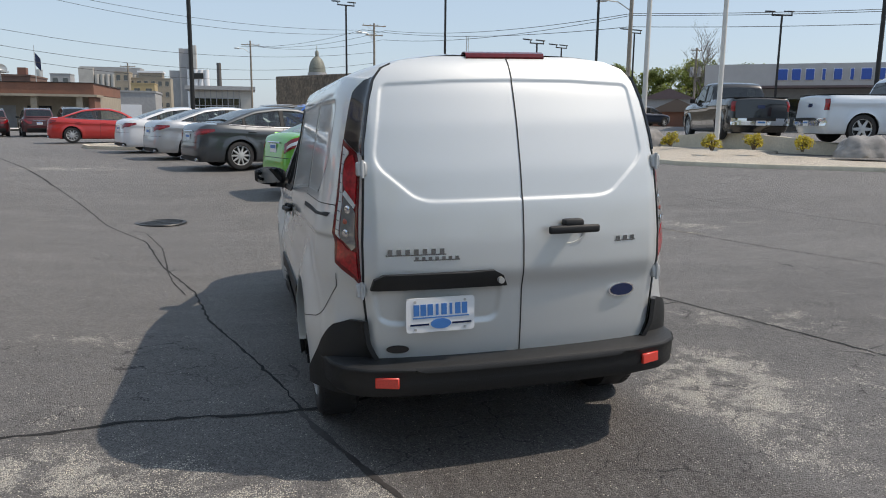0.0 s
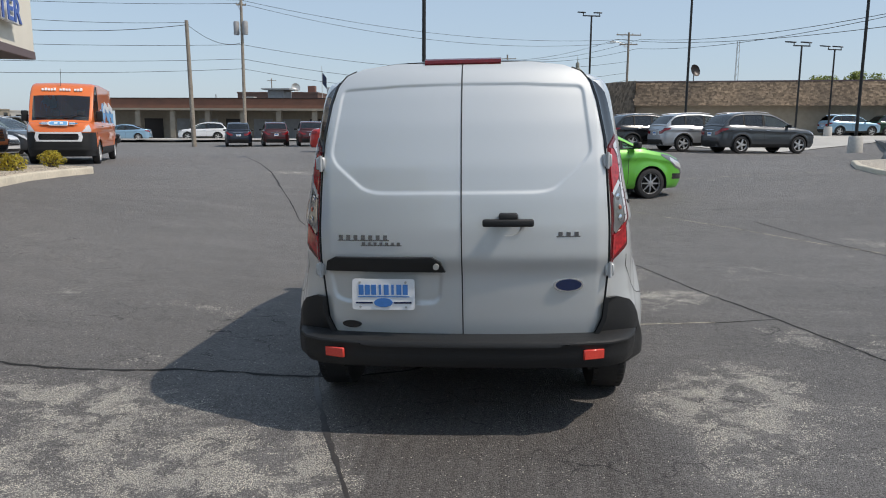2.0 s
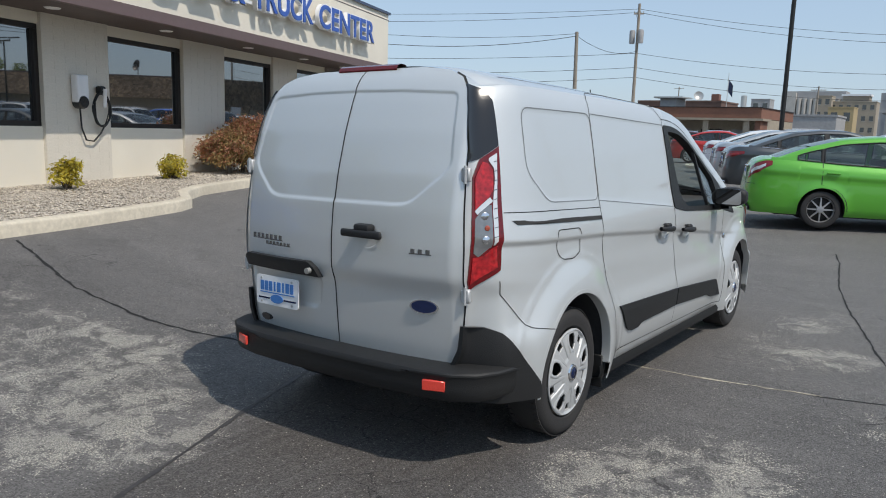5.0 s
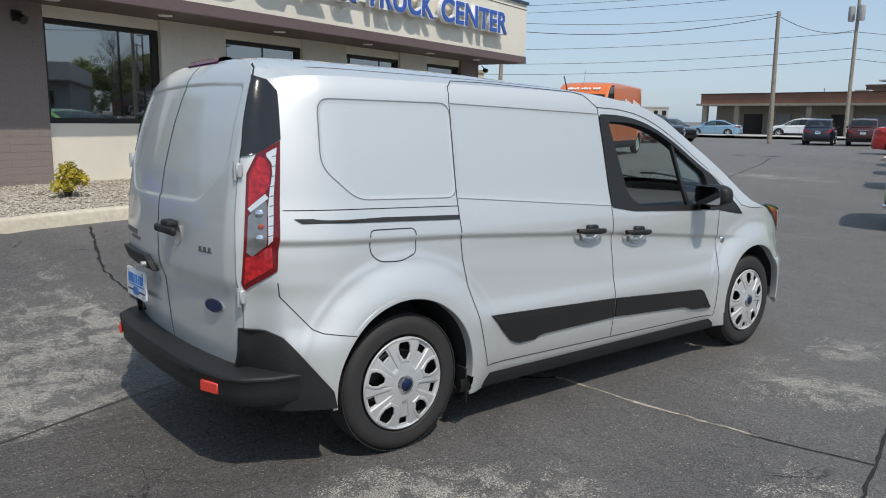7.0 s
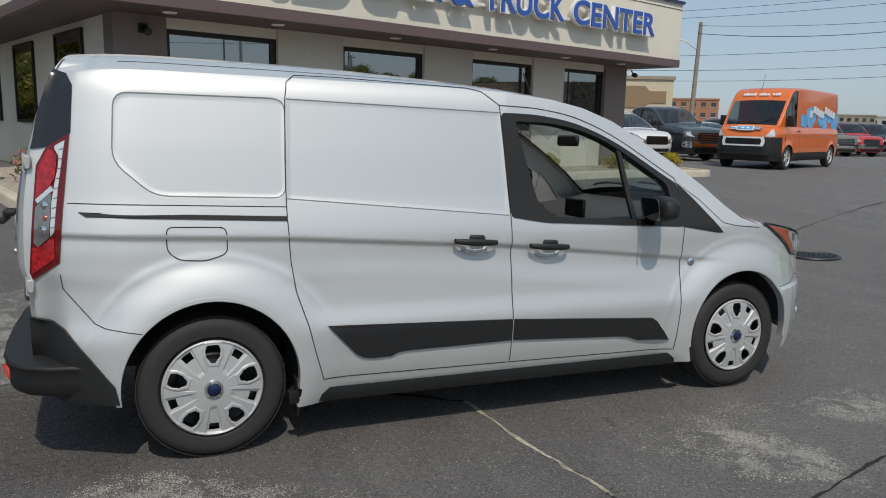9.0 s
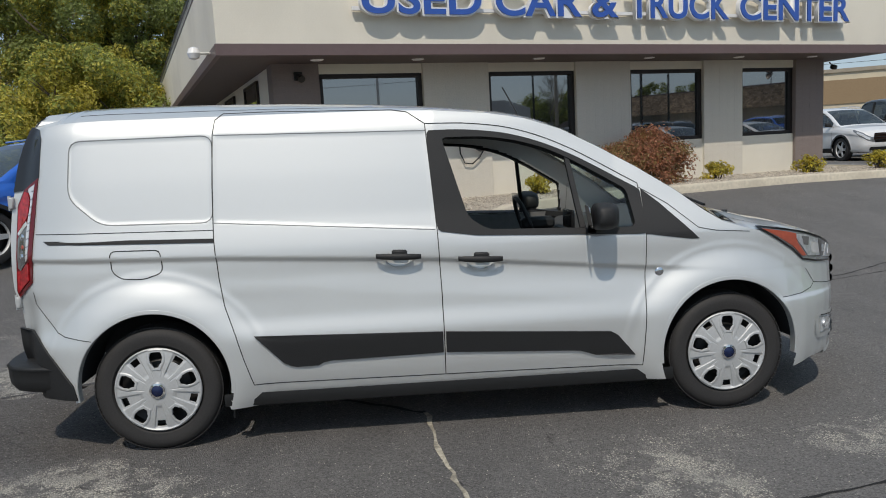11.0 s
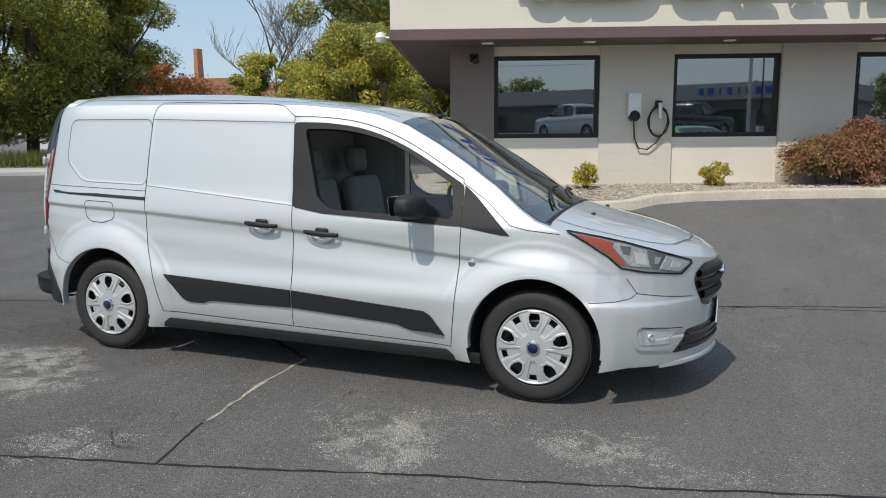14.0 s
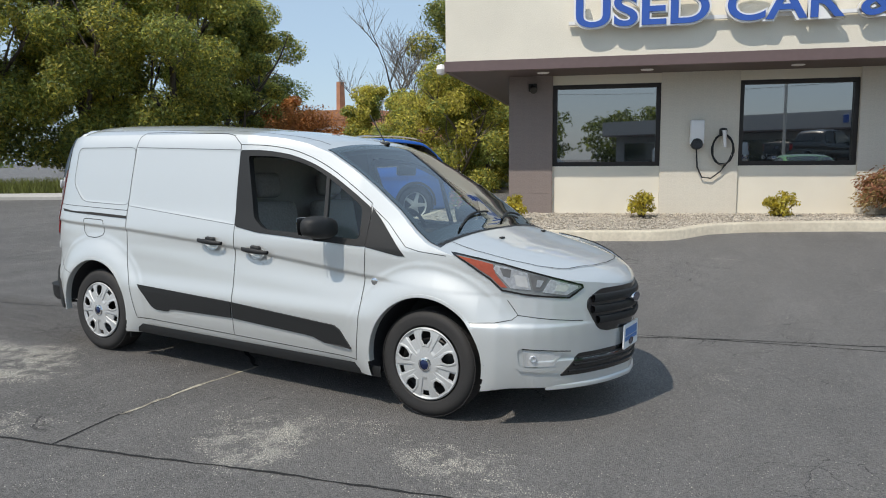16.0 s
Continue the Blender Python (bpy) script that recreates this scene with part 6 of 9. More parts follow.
    part("aerial_base", box(tuple(over(-0.05, 2.10, 0) + Vector((-0.02, -0.04, -0.02))), tuple(over(-0.05, 2.13, 0) + Vector((0.02, 0.04, 0.016))), 0.008), PLASTIC, van)
    for x in (0.34, -0.34):
        part("washer_jet", box(tuple(over(x, 3.30, 0) + Vector((-0.02, -0.012, -0.004))), tuple(over(x, 3.30, 0) + Vector((0.02, 0.012, 0.010))), 0.003), PLASTIC, van)


front_fittings()


def cabin():
    part("floor_pan", box((-0.66, 0.45, 0.215), (0.66, 3.30, 0.25)), DARK_CLOTH, van, smooth=False)
    part("bulkhead", box((-0.68, 1.14, 0.25), (0.68, 1.16, 1.62)), HEADLINER, van, "pale grey panel behind the seats", smooth=False)
    part("headliner", sheet([[(f * 0.62, y, top(f * 0.6, y) - 0.05) for f in np.linspace(-1, 1, 12)] for y in np.linspace(1.16, 2.2, 10)]), HEADLINER, van)
    rows = [[(x, y, z) for x in np.linspace(-0.74, 0.74, 12)] for y, z in ((2.42, 0.55), (2.40, 0.80), (2.44, 0.95), (2.52, 1.0), (2.80, 1.03), (3.02, 1.075))]
    part("dashboard", sheet(rows), shader("dashboard_grey", (0.06, 0.06, 0.06), 0.6, 0, 0.1, 60, 0.1), van, "dark grey dashboard")
    screen = box((0.06 - 0.11, 2.385, 0.98), (0.06 + 0.11, 2.41, 1.10), 0.008)
    part("display", screen, GLOSS_BLACK, van)
    ring = []
    for a in np.linspace(0, 2 * math.pi, 33)[:-1]:
        c = Vector((-0.37 + 0.185 * math.cos(a), 2.20 - 0.06 * math.sin(a), 0.99 + 0.175 * math.sin(a)))
        ring.append(c)
    part("steering_wheel", tube(ring + ring[:2], 0.015, 8), PLASTIC, van, "black steering wheel")
    part("steering_boss", box((-0.43, 2.17, 0.95), (-0.31, 2.40, 1.03), 0.02), PLASTIC, van)
    for s in (1, -1):
        x = 0.37 * s
        seat = part("front_seat", box((x - 0.26, 1.50, 0.48), (x + 0.26, 2.02, 0.66), 0.06, None, 3), SEAT_CLOTH, van, "grey cloth front seat")
        back = box((-0.25, -0.07, 0.0), (0.25, 0.07, 0.66), 0.06, None, 3)
        bmesh.ops.transform(back, matrix=pose(x, 1.50, 0.58, 12, 0, 0), verts=back.verts)
        part("seat_back", back, SEAT_CLOTH, seat)
        head = box((-0.13, -0.05, 0.0), (0.13, 0.05, 0.19), 0.045, None, 3)
        bmesh.ops.transform(head, matrix=pose(x, 1.345, 1.255, 8, 0, 0), verts=head.verts)
        part("head_rest", head, SEAT_CLOTH, seat)
        card = sheet([[Vector((s * (width_at(y, z) - 0.05), y, z)) for y in np.linspace(1.47, 2.62, 16)] for z in np.linspace(0.30, 1.035, 8)])
        part("door_card", card, shader("door_card_grey", (0.17, 0.17, 0.165), 0.7) if s == 1 else bpy.data.materials["door_card_grey"], van)
        part("pillar_lining", sheet([[Vector((s * (width_at(y, z) - 0.045), y, z)) for y in np.linspace(1.16, 1.50, 6)] for z in np.linspace(0.30, 1.66, 14)]), HEADLINER, van)
    part("rear_view_mirror", box((-0.12, 2.34, 1.44), (0.12, 2.37, 1.51), 0.012), PLASTIC, van)


cabin()

# ---- parked cars ----
PAINTS = {}


def paint(name, colour, metal=0.3, rough=0.4):
    if name not in PAINTS:
        PAINTS[name] = car_paint(name + "_car_paint", colour, metal, rough)
    return PAINTS[name]


SHAPES = {  # length, width, height, wheelbase, tyre radius, belt and roof profiles (fraction of the length, height), tumblehome, axle shift, roundness of tail and nose
    "sedan": (4.80, 1.84, 1.475, 2.83, 0.335, [(0, 0.90), (0.012, 1.00), (0.05, 1.055), (0.15, 1.05), (0.30, 1.00), (0.62, 0.955), (0.75, 0.945), (0.90, 0.83), (0.97, 0.73), (1.0, 0.62)],
              [(0.10, 1.05), (0.20, 1.24), (0.30, 1.405), (0.42, 1.475), (0.53, 1.465), (0.62, 1.34), (0.765, 0.945)], 0.19, 0.0, 6.0, 4.5),
    "compact": (4.41, 1.72, 1.42, 2.49, 0.288, [(0, 0.88), (0.012, 0.98), (0.05, 1.03), (0.14, 1.02), (0.30, 0.965), (0.62, 0.905), (0.77, 0.935), (0.90, 0.84), (0.97, 0.73), (1.0, 0.60)],
                [(0.075, 1.03), (0.19, 1.235), (0.305, 1.37), (0.43, 1.42), (0.525, 1.40), (0.63, 1.25), (0.79, 0.935)], 0.17, 0.12, 6.5, 4.8),
    "suv": (4.60, 1.88, 1.68, 2.71, 0.365, [(0, 0.92), (0.012, 1.05), (0.04, 1.14), (0.25, 1.12), (0.60, 1.06), (0.74, 1.065), (0.90, 0.985), (0.97, 0.88), (1.0, 0.72)],
            [(0.03, 1.14), (0.085, 1.40), (0.135, 1.60), (0.24, 1.665), (0.40, 1.68), (0.53, 1.62), (0.62, 1.44), (0.76, 1.065)], 0.19, 0.0, 8.0, 6.0),
    "pickup": (5.9, 2.03, 1.95, 3.68, 0.41, [(0, 1.28), (0.008, 1.335), (0.05, 1.345), (0.38, 1.345), (0.41, 1.27), (0.66, 1.24), (0.74, 1.255), (0.93, 1.17), (0.985, 1.08), (1.0, 0.85)],
               [(0.365, 1.30), (0.38, 1.70), (0.40, 1.88), (0.46, 1.95), (0.57, 1.945), (0.635, 1.84), (0.76, 1.255)], 0.13, -0.03, 16.0, 8.0),
    "van": (5.9, 2.05, 2.56, 3.95, 0.36, [(0, 1.20), (0.01, 1.30), (0.5, 1.30), (0.80, 1.30), (0.90, 1.30), (0.965, 1.25), (0.988, 1.15), (1.0, 0.95)],
            [(0.0, 1.30), (0.008, 2.44), (0.03, 2.49), (0.60, 2.52), (0.745, 2.49), (0.790, 2.37), (0.822, 2.12), (0.93, 1.26)], 0.045, -0.03, 14.0, 7.0),
}
PANES = {"sedan": [(0.155, 0.225), (0.24, 0.425), (0.445, 0.665)], "compact": [(0.16, 0.235), (0.245, 0.445), (0.465, 0.665), (0.675, 0.735)], "suv": [(0.085, 0.225), (0.24, 0.42), (0.44, 0.68)],
         "pickup": [(0.395, 0.50), (0.515, 0.69)], "van": [(0.715, 0.855)]}
SCREENS = {"sedan": ((0.12, 0.285), (0.555, 0.75)), "compact": ((0.09, 0.29), (0.545, 0.775)), "suv": ((0.042, 0.125), (0.545, 0.745)), "pickup": ((0.368, 0.392), (0.59, 0.745)), "van": (None, (0.826, 0.920))}
TAIL_LAMPS = {"sedan": (0.84, 0.46, 0.82, 0.955), "compact": (0.85, 0.60, 0.86, 1.03), "suv": (0.86, 0.44, 0.90, 1.04), "pickup": (0.962, 0.84, 0.93, 1.25), "van": (0.97, 0.86, 1.0, 1.25)}
HEAD_LAMPS = {"sedan": (0.74, 0.50, 0.62, 0.76), "compact": (0.72, 0.52, 0.66, 0.84), "suv": (0.80, 0.50, 0.80, 0.93), "pickup": (0.90, 0.62, 0.86, 1.08), "van": (0.93, 0.62, 1.00, 1.24)}
CAR_GLASS = clear_glass("car_window_glass", (0.50, 0.56, 0.54), 0.10)
PRIVACY_GLASS = clear_glass("privacy_glass", (0.10, 0.11, 0.11), 0.10)
HEAD_HOUSING = shader("headlamp_housing", (0.20, 0.21, 0.22), 0.12, 0.3, 0.1, 30, 0, 1.0)
RIM_DARK = shader("machined_alloy", (0.42, 0.42, 0.425), 0.35, 0.6, 0.05, 30)
CABIN_TRIM = shader("car_cabin_trim", (0.06, 0.058, 0.056), 0.8, 0, 0.15, 20)
_wheel_cache = {}


def car_wheel_meshes(r, spokes, dark):
    """Tyre, dark barrel and a spoked alloy face, shared by all wheels of one size."""
    if (r, spokes, dark) not in _wheel_cache:
        tyre = lathe([(r * 0.68, -0.20), (r * 0.93, -0.205), (r, -0.17), (r, -0.04), (r * 0.955, -0.008), (r * 0.85, 0.002), (r * 0.72, 0.0), (r * 0.69, -0.015)], 40)
        barrel = lathe([(r * 0.69, -0.02), (r * 0.65, -0.03), (r * 0.64, -0.11), (0.36 * r, -0.10), (0.36 * r, -0.075), (0.0, -0.075)], 32)
        face = bmesh.new()
        for k in range(spokes):
            a = 2 * math.pi * k / spokes
            w0, w1 = (0.055, 0.030) if dark else (0.075, 0.058) if spokes > 7 else (0.13, 0.085)
            out, side = Vector((0, math.cos(a), math.sin(a))), Vector((0, -math.sin(a), math.cos(a)))
            ring = []
            for f, w, h in ((0.14, w0, -0.010), (0.40, (w0 + w1) / 2, -0.018), (0.66, w1, -0.022)):
                c = out * (f * r)
                ring.append([c + side * (w * r * q) + Vector((h + d, 0, 0)) for q, d in ((-1, -0.028), (-0.82, -0.002), (0.82, -0.002), (1, -0.028))])
            sheet(ring, bm=face)
        lathe([(0.19 * r, -0.035), (0.175 * r, -0.006), (0.10 * r, -0.002), (0.0, -0.002)], 20, face)
        lathe([(r * 0.695, -0.016), (r * 0.675, -0.004), (r * 0.645, -0.018), (r * 0.64, -0.045)], 40, face)
        bmesh.ops.recalc_face_normals(face, faces=face.faces)
        made = []
        for name, bm, m in (("tyre", tyre, RUBBER), ("rim_barrel", barrel, BLACK_METAL), ("rim", face, RIM_DARK if dark else GREY_TRIM)):
            me = bpy.data.meshes.new(name)
            bm.to_mesh(me)
            bm.free()
            me.materials.append(m)
            me.shade_smooth()
            me.set_sharp_from_angle(angle=radians(35))
            made.append((name, me))
        _wheel_cache[(r, spokes, dark)] = made
    return _wheel_cache[(r, spokes, dark)]


def eased(a, b, sigma):
    """A profile with its corners rounded, ends kept."""
    x = np.linspace(a[0], a[-1], 300)
    y = np.interp(x, a, b)
    step = x[1] - x[0]
    k = int(3 * sigma / step) + 1
    w = np.exp(-0.5 * (np.arange(-k, k + 1) * step / sigma) ** 2)
    ends = np.r_[2 * y[0] - y[k:0:-1], y, 2 * y[-1] - y[-2:-k - 2:-1]]
    return x, np.convolve(ends, w / w.sum(), "valid")


def car(kind, colour, x, y, rz, label, category="car", z=None, name=None, dark_rims=False, group="cars parked on the lot"):
    """A parked car, its middle over (x, y), its front towards local +y."""
    L, W, H, base, r, belt, roof, tumble, shift, p_tail, p_nose = SHAPES[kind]
    z = ground_at(x, y) if z is None else z
    ob = thing(name or {"sedan": "sedan", "compact": "sedan", "suv": "suv", "pickup": "pickup_truck", "van": "delivery_van"}[kind], pose(x, y, z, 0, 0, rz), label, category, group)
    half, axles, coat = W / 2, (-base / 2 + shift, base / 2 + shift), paint(*colour)
    by, bz = eased([p[0] * L - L / 2 for p in belt], [p[1] for p in belt], 0.007 * L)
    ry, rz_ = eased([p[0] * L - L / 2 for p in roof], [p[1] for p in roof], 0.014 * L)
    car_low = kind in ("sedan", "compact")
    low = 0.19 if car_low else 0.27
    bulge = 0.46 if car_low else 0.58
    at = lambda f: f * L - L / 2

    def belt_z(yy):
        return float(np.interp(yy, by, bz))

    def roof_z(yy):
        return float(np.interp(yy, ry, rz_))

    def plan(yy):
        t = min(abs(yy) / (L / 2), 1.0)
        p = p_tail if yy < 0 else p_nose
        return half * (1 - t ** p) ** (1 / p) * (1 - 0.03 * t * t)

    def section(f):
        return float(np.interp(f, [0, 0.05, 0.12, 0.34, 0.52, 0.66, 0.735, 0.78, 0.90, 1.0], [0.90, 0.945, 0.965, 0.985, 0.984, 0.974, 0.976, 0.992, 0.965, 0.905]))

    def body_x(yy, zz):
        top_z = belt_z(yy)
        x0 = plan(yy) * section(min(1.0, (zz - low) / max(top_z - low, 0.05)))
        for a in axles:
            q = math.hypot(yy - a, zz - r)
            if q < r + 0.16:
                x0 += 0.022 * (1 - float(smoothstep(r + 0.05, r + 0.16, q))) * (x0 / half)
        return x0

    def lean(yy, zz):
        """The ends lean back above and below the bumper."""
        t = abs(yy) / (L / 2)
        k = max(0.0, (t - 0.80) / 0.20)
        return -math.copysign(1, yy) * k * (0.09 * max(0.0, (bulge - 0.12 - zz) / 0.20) + (0.16 if car_low else 0.08) * max(0.0, zz - bulge - 0.08))

    def skin(yy, zz, s=1, lift=0.0):
        return Vector((s * (body_x(yy, zz) + lift), yy + lean(yy, zz) + math.copysign(lift, yy) * float(smoothstep(0.86, 0.98, abs(yy) / (L / 2))), zz))

    def end_skin(xx, zz, end, lift=0.0):
        """A point of the nose (end 1) or the tail (end -1) by its distance from the middle."""
        p = p_nose if end > 0 else p_tail
        t = min(abs(xx) / (half * 0.965), 0.999)
        yy = end * L / 2 * (1 - t ** p) ** (1 / p)
        return Vector((xx, yy + lean(yy, zz) + end * lift, zz))

    # body: dense rows towards the ends and round the arches
    ends = [L / 2 * math.sin(q) ** (2 / 6.0) for q in np.linspace(0.55, math.pi / 2, 26)]
    ys = np.unique(np.round(np.r_[np.linspace(-L / 2 * 0.80, L / 2 * 0.80, 70), ends, [-e for e in ends], *[a + (r + 0.045) * np.cos(np.linspace(0, math.pi, 19)) for a in axles]], 5))
    fr = np.array([0, 0.03, 0.08, 0.15, 0.24, 0.34, 0.44, 0.54, 0.62, 0.69, 0.74, 0.78, 0.83, 0.89, 0.95, 1.0])
    rows = []
    for yy in ys:
        top_z, lo = belt_z(yy), low
        for a in axles:
            d = abs(yy - a)
            if d < r + 0.045:
                lo = max(lo, r + math.sqrt((r + 0.045) ** 2 - d * d))
        right = [tuple(skin(yy, low + (lo - low) + (top_z - lo) * f)) for f in fr]
        e, y_top = right[-1][0], right[-1][1]
        over = [(e * t, y_top, top_z + 0.045 * (1 - t ** 2) * min(1.0, e / half * 1.2)) for t in (0.93, 0.8, 0.5, 0.2, -0.2, -0.5, -0.8, -0.93)]
        rows.append(right + over + [(-a, b, c) for a, b, c in right[::-1]])
    bm = sheet(rows)
    bmesh.ops.recalc_face_normals(bm, faces=bm.faces)
    part("body", bm, coat, ob, sharp=48)
    part("underbody", box((-half * 0.80, -L / 2 * (0.80 if car_low else 0.90), low - 0.02), (half * 0.80, L / 2 * (0.76 if car_low else 0.88), low + 0.22)), DARK_CLOTH, ob, smooth=False)

    # cabin: painted roof and pillars with real panes set between them
    def cab_x(yy, zz):
        b0 = belt_z(yy)
        return plan(yy) * (0.905 - tumble * max((zz - b0) / max(H - b0, 0.1), -0.1))

    panes, (rear_glass, front_glass) = PANES[kind], SCREENS[kind]
    marks = [v for span in panes for v in span] + [v for span in (rear_glass, front_glass) if span for v in span]
    yc = np.unique(np.round(np.r_[np.linspace(ry[0], ry[-1], 46), [at(v) for v in marks]], 5))
    grid = []
    for yy in yc:
        b0 = belt_z(yy)
        t0 = max(roof_z(yy), b0 + 0.006)
        g0, g1 = b0 + 0.025, max(t0 - 0.085, b0 + 0.03)
        levels = [b0 - 0.03, g0] + [g0 + (g1 - g0) * f for f in (0.25, 0.5, 0.75, 1.0)] + [max(t0 - 0.045, g1 + 0.004)]
        side = [(cab_x(yy, zz), yy, zz) for zz in levels]
        e = side[-1][0]
        grid.append(side + [(e * 0.965, yy, t0 - 0.022), (e * 0.90, yy, t0 - 0.006), (e * 0.45, yy, t0 + 0.014), (0, yy, t0 + 0.020), (-e * 0.45, yy, t0 + 0.014), (-e * 0.90, yy, t0 - 0.006), (-e * 0.965, yy, t0 - 0.022)] + [(-a, b, c) for a, b, c in side[::-1]])
    n = len(grid[0])
    flat = [p for row in grid for p in row]
    shell, glass = [], {}
    for i in range(len(yc) - 1):
        mid = ((yc[i] + yc[i + 1]) / 2 + L / 2) / L
        for k in range(n - 1):
            quad = (i * n + k, (i + 1) * n + k, (i + 1) * n + k + 1, i * n + k + 1)
            j = min(k, n - 2 - k)
            key = None
            if 1 <= j <= 4:
                key = next((("side_window", q, k < n // 2) for q, (a, b) in enumerate(panes) if a < mid < b), None)
            elif 8 <= k <= n - 10:
                key = next(((nm, 0, True) for nm, span in (("rear_window", rear_glass), ("windscreen", front_glass)) if span and span[0] < mid < span[1]), None)
            if key:
                glass.setdefault(key, []).append(quad)
            else:
                shell.append(quad)
    for key, quads in [(("roof", 0, True), shell), *glass.items()]:
        used = sorted({v for q in quads for v in q})
        where = {v: i for i, v in enumerate(used)}
        bm = raw([flat[v] for v in used], [[where[v] for v in q] for q in quads])
        bmesh.ops.recalc_face_normals(bm, faces=bm.faces)
        dark = kind in ("suv", "pickup") and (key[0] == "rear_window" or (key[0] == "side_window" and key[1] < len(panes) - 1))
        pane = part(key[0], bm, coat if key[0] == "roof" else PRIVACY_GLASS if dark else CAR_GLASS, ob, sharp=60)
        if key[0] != "roof":
            pane.visible_shadow = False
    bright = kind in ("sedan", "suv")
    for s in (1, -1):
        # trim round the panes, posts between them
        for q, (a, b) in enumerate(panes):
            loop = [(cab_x(yy, belt_z(yy) + 0.025), yy, belt_z(yy) + 0.025) for yy in np.linspace(at(a), at(b), 8)]
            upper = [(cab_x(yy, max(roof_z(yy) - 0.085, belt_z(yy) + 0.03)), yy, max(roof_z(yy) - 0.085, belt_z(yy) + 0.03)) for yy in np.linspace(at(b), at(a), 8)]
            part("window_trim", tube([(s * (px + 0.003), py, pz) for px, py, pz in loop + upper + loop[:1]], 0.011, 5), PLASTIC, ob)
        if bright:
            line = [(s * (cab_x(yy, belt_z(yy) + 0.005) + 0.006), yy, belt_z(yy) + 0.008) for yy in np.linspace(at(panes[0][0]), at(panes[-1][1]), 20)]
            part("belt_strip", tube(line, 0.009, 5), CHROME, ob, "chrome belt strip")
        for (a, b), (c, d) in zip(panes, panes[1:]):
            post = []
            for yy in (at(b) - 0.004, at(c) + 0.004):
                b0, t0 = belt_z(yy) + 0.015, max(roof_z(yy) - 0.08, belt_z(yy) + 0.03)
                post.append([(s * (cab_x(yy, zz) + 0.004), yy, zz) for zz in np.linspace(b0, t0, 5)])
            part("window_post", sheet(post), PLASTIC, ob)
        # mirrors on their stalks
        my = at(panes[-1][1]) - 0.02
        mz = belt_z(my) + 0.075
        mx = cab_x(my, mz)
        tall = 0.26 if kind == "van" else 0.12 if kind == "pickup" else 0.07
        mirror = box((0.05, -0.05, -0.055), (0.24, 0.05, tall), 0.032, None, 3)
        rod((0.0, 0.0, -0.05), (0.10, 0.0, -0.03), 0.02, None, 8, mirror)
        bmesh.ops.transform(mirror, matrix=Matrix.Translation((s * mx, my, mz)) @ Matrix.Diagonal((s, 1, 1, 1)), verts=mirror.verts)
        bmesh.ops.recalc_face_normals(mirror, faces=mirror.faces)
        part("door_mirror", mirror, coat if kind == "sedan" else PLASTIC, ob)
        # door seams and handles
        seams = {"sedan": (0.235, 0.435, 0.70), "compact": (0.24, 0.455, 0.70), "suv": (0.245, 0.43, 0.70), "pickup": (0.405, 0.508, 0.70), "van": (0.68, 0.87)}[kind]
        for f in seams:
            yy = at(f)
            zz = np.linspace(low + 0.09, belt_z(yy) + 0.01, 12)
            arch = min(axles, key=lambda a: abs(a - yy))
            pts = []
            for v in zz:
                y2 = yy
                if math.hypot(y2 - arch, v - r) < r + 0.075:
                    y2 = arch + math.copysign(math.sqrt(max((r + 0.075) ** 2 - (v - r) ** 2, 0.0)), (0.0 - arch) if kind != "van" else (yy - arch))
                pts.append((y2, v))
            part("door_seam", sheet([[skin(y2 + d, v, s, 0.002) for d in (-0.005, 0.005)] for y2, v in pts]), GAP, ob)
        for f in seams[:-1] if kind != "van" else seams[:1]:
            yy = at(f) + 0.15
            hz = belt_z(yy) - 0.125
            grip = box((-0.014, -0.095, -0.014), (0.016, 0.095, 0.014), 0.009, None, 2)
            bmesh.ops.transform(grip, matrix=Matrix.Translation(skin(yy, hz, s, 0.022)), verts=grip.verts)
            part("door_handle", grip, coat if car_low else CHROME if kind == "suv" else PLASTIC, ob)
        # lamps wrapped round the corners
        for end, (ta, fx, z0, z1), nm in ((-1, TAIL_LAMPS[kind], "tail_lamp"), (1, HEAD_LAMPS[kind], "headlamp")):
            p = p_nose if end > 0 else p_tail
            qa, qb = math.asin(ta ** (p / 2)), math.acos(fx ** (p / 2))
            lens, inner = [], []
            for i, q in enumerate(np.linspace(qa, qb, 16)):
                yy, t = end * L / 2 * math.sin(q) ** (2 / p), i / 15
                grow = min(1.0, 0.25 + 1.9 * t) if nm == "headlamp" else min(1.0, 0.40 + 1.4 * t)
                hi = min(z1 + (0.05 * (1 - t) if nm == "headlamp" else 0.0), belt_z(yy) - 0.02)
                lo = hi - (z1 - z0) * grow
                if kind == "pickup" or kind == "van":
                    hi, lo = min(z1, belt_z(yy) - 0.02), z0
                lens.append([skin(yy, lo + (hi - lo) * f, s, 0.006) for f in (0, 0.25, 0.5, 0.75, 1)])
                if 3 <= i <= 13:
                    inner.append([skin(yy, lo + (hi - lo) * f, s, 0.009) for f in ((0.30, 0.5, 0.62) if nm == "tail_lamp" else (0.25, 0.5, 0.78))])
            bm = sheet(lens)
            bmesh.ops.recalc_face_normals(bm, faces=bm.faces)
            lamp = part(nm, bm, REAR_RED if nm == "tail_lamp" else HEAD_HOUSING if kind != "van" else LAMP_WHITE, ob, "red tail lamp" if nm == "tail_lamp" else "clear headlamp")
            bm = sheet(inner)
            bmesh.ops.recalc_face_normals(bm, faces=bm.faces)
            part("lens_band", bm, LAMP_WHITE if nm == "headlamp" or kind == "compact" else BRIGHT_RED_LENS, lamp)
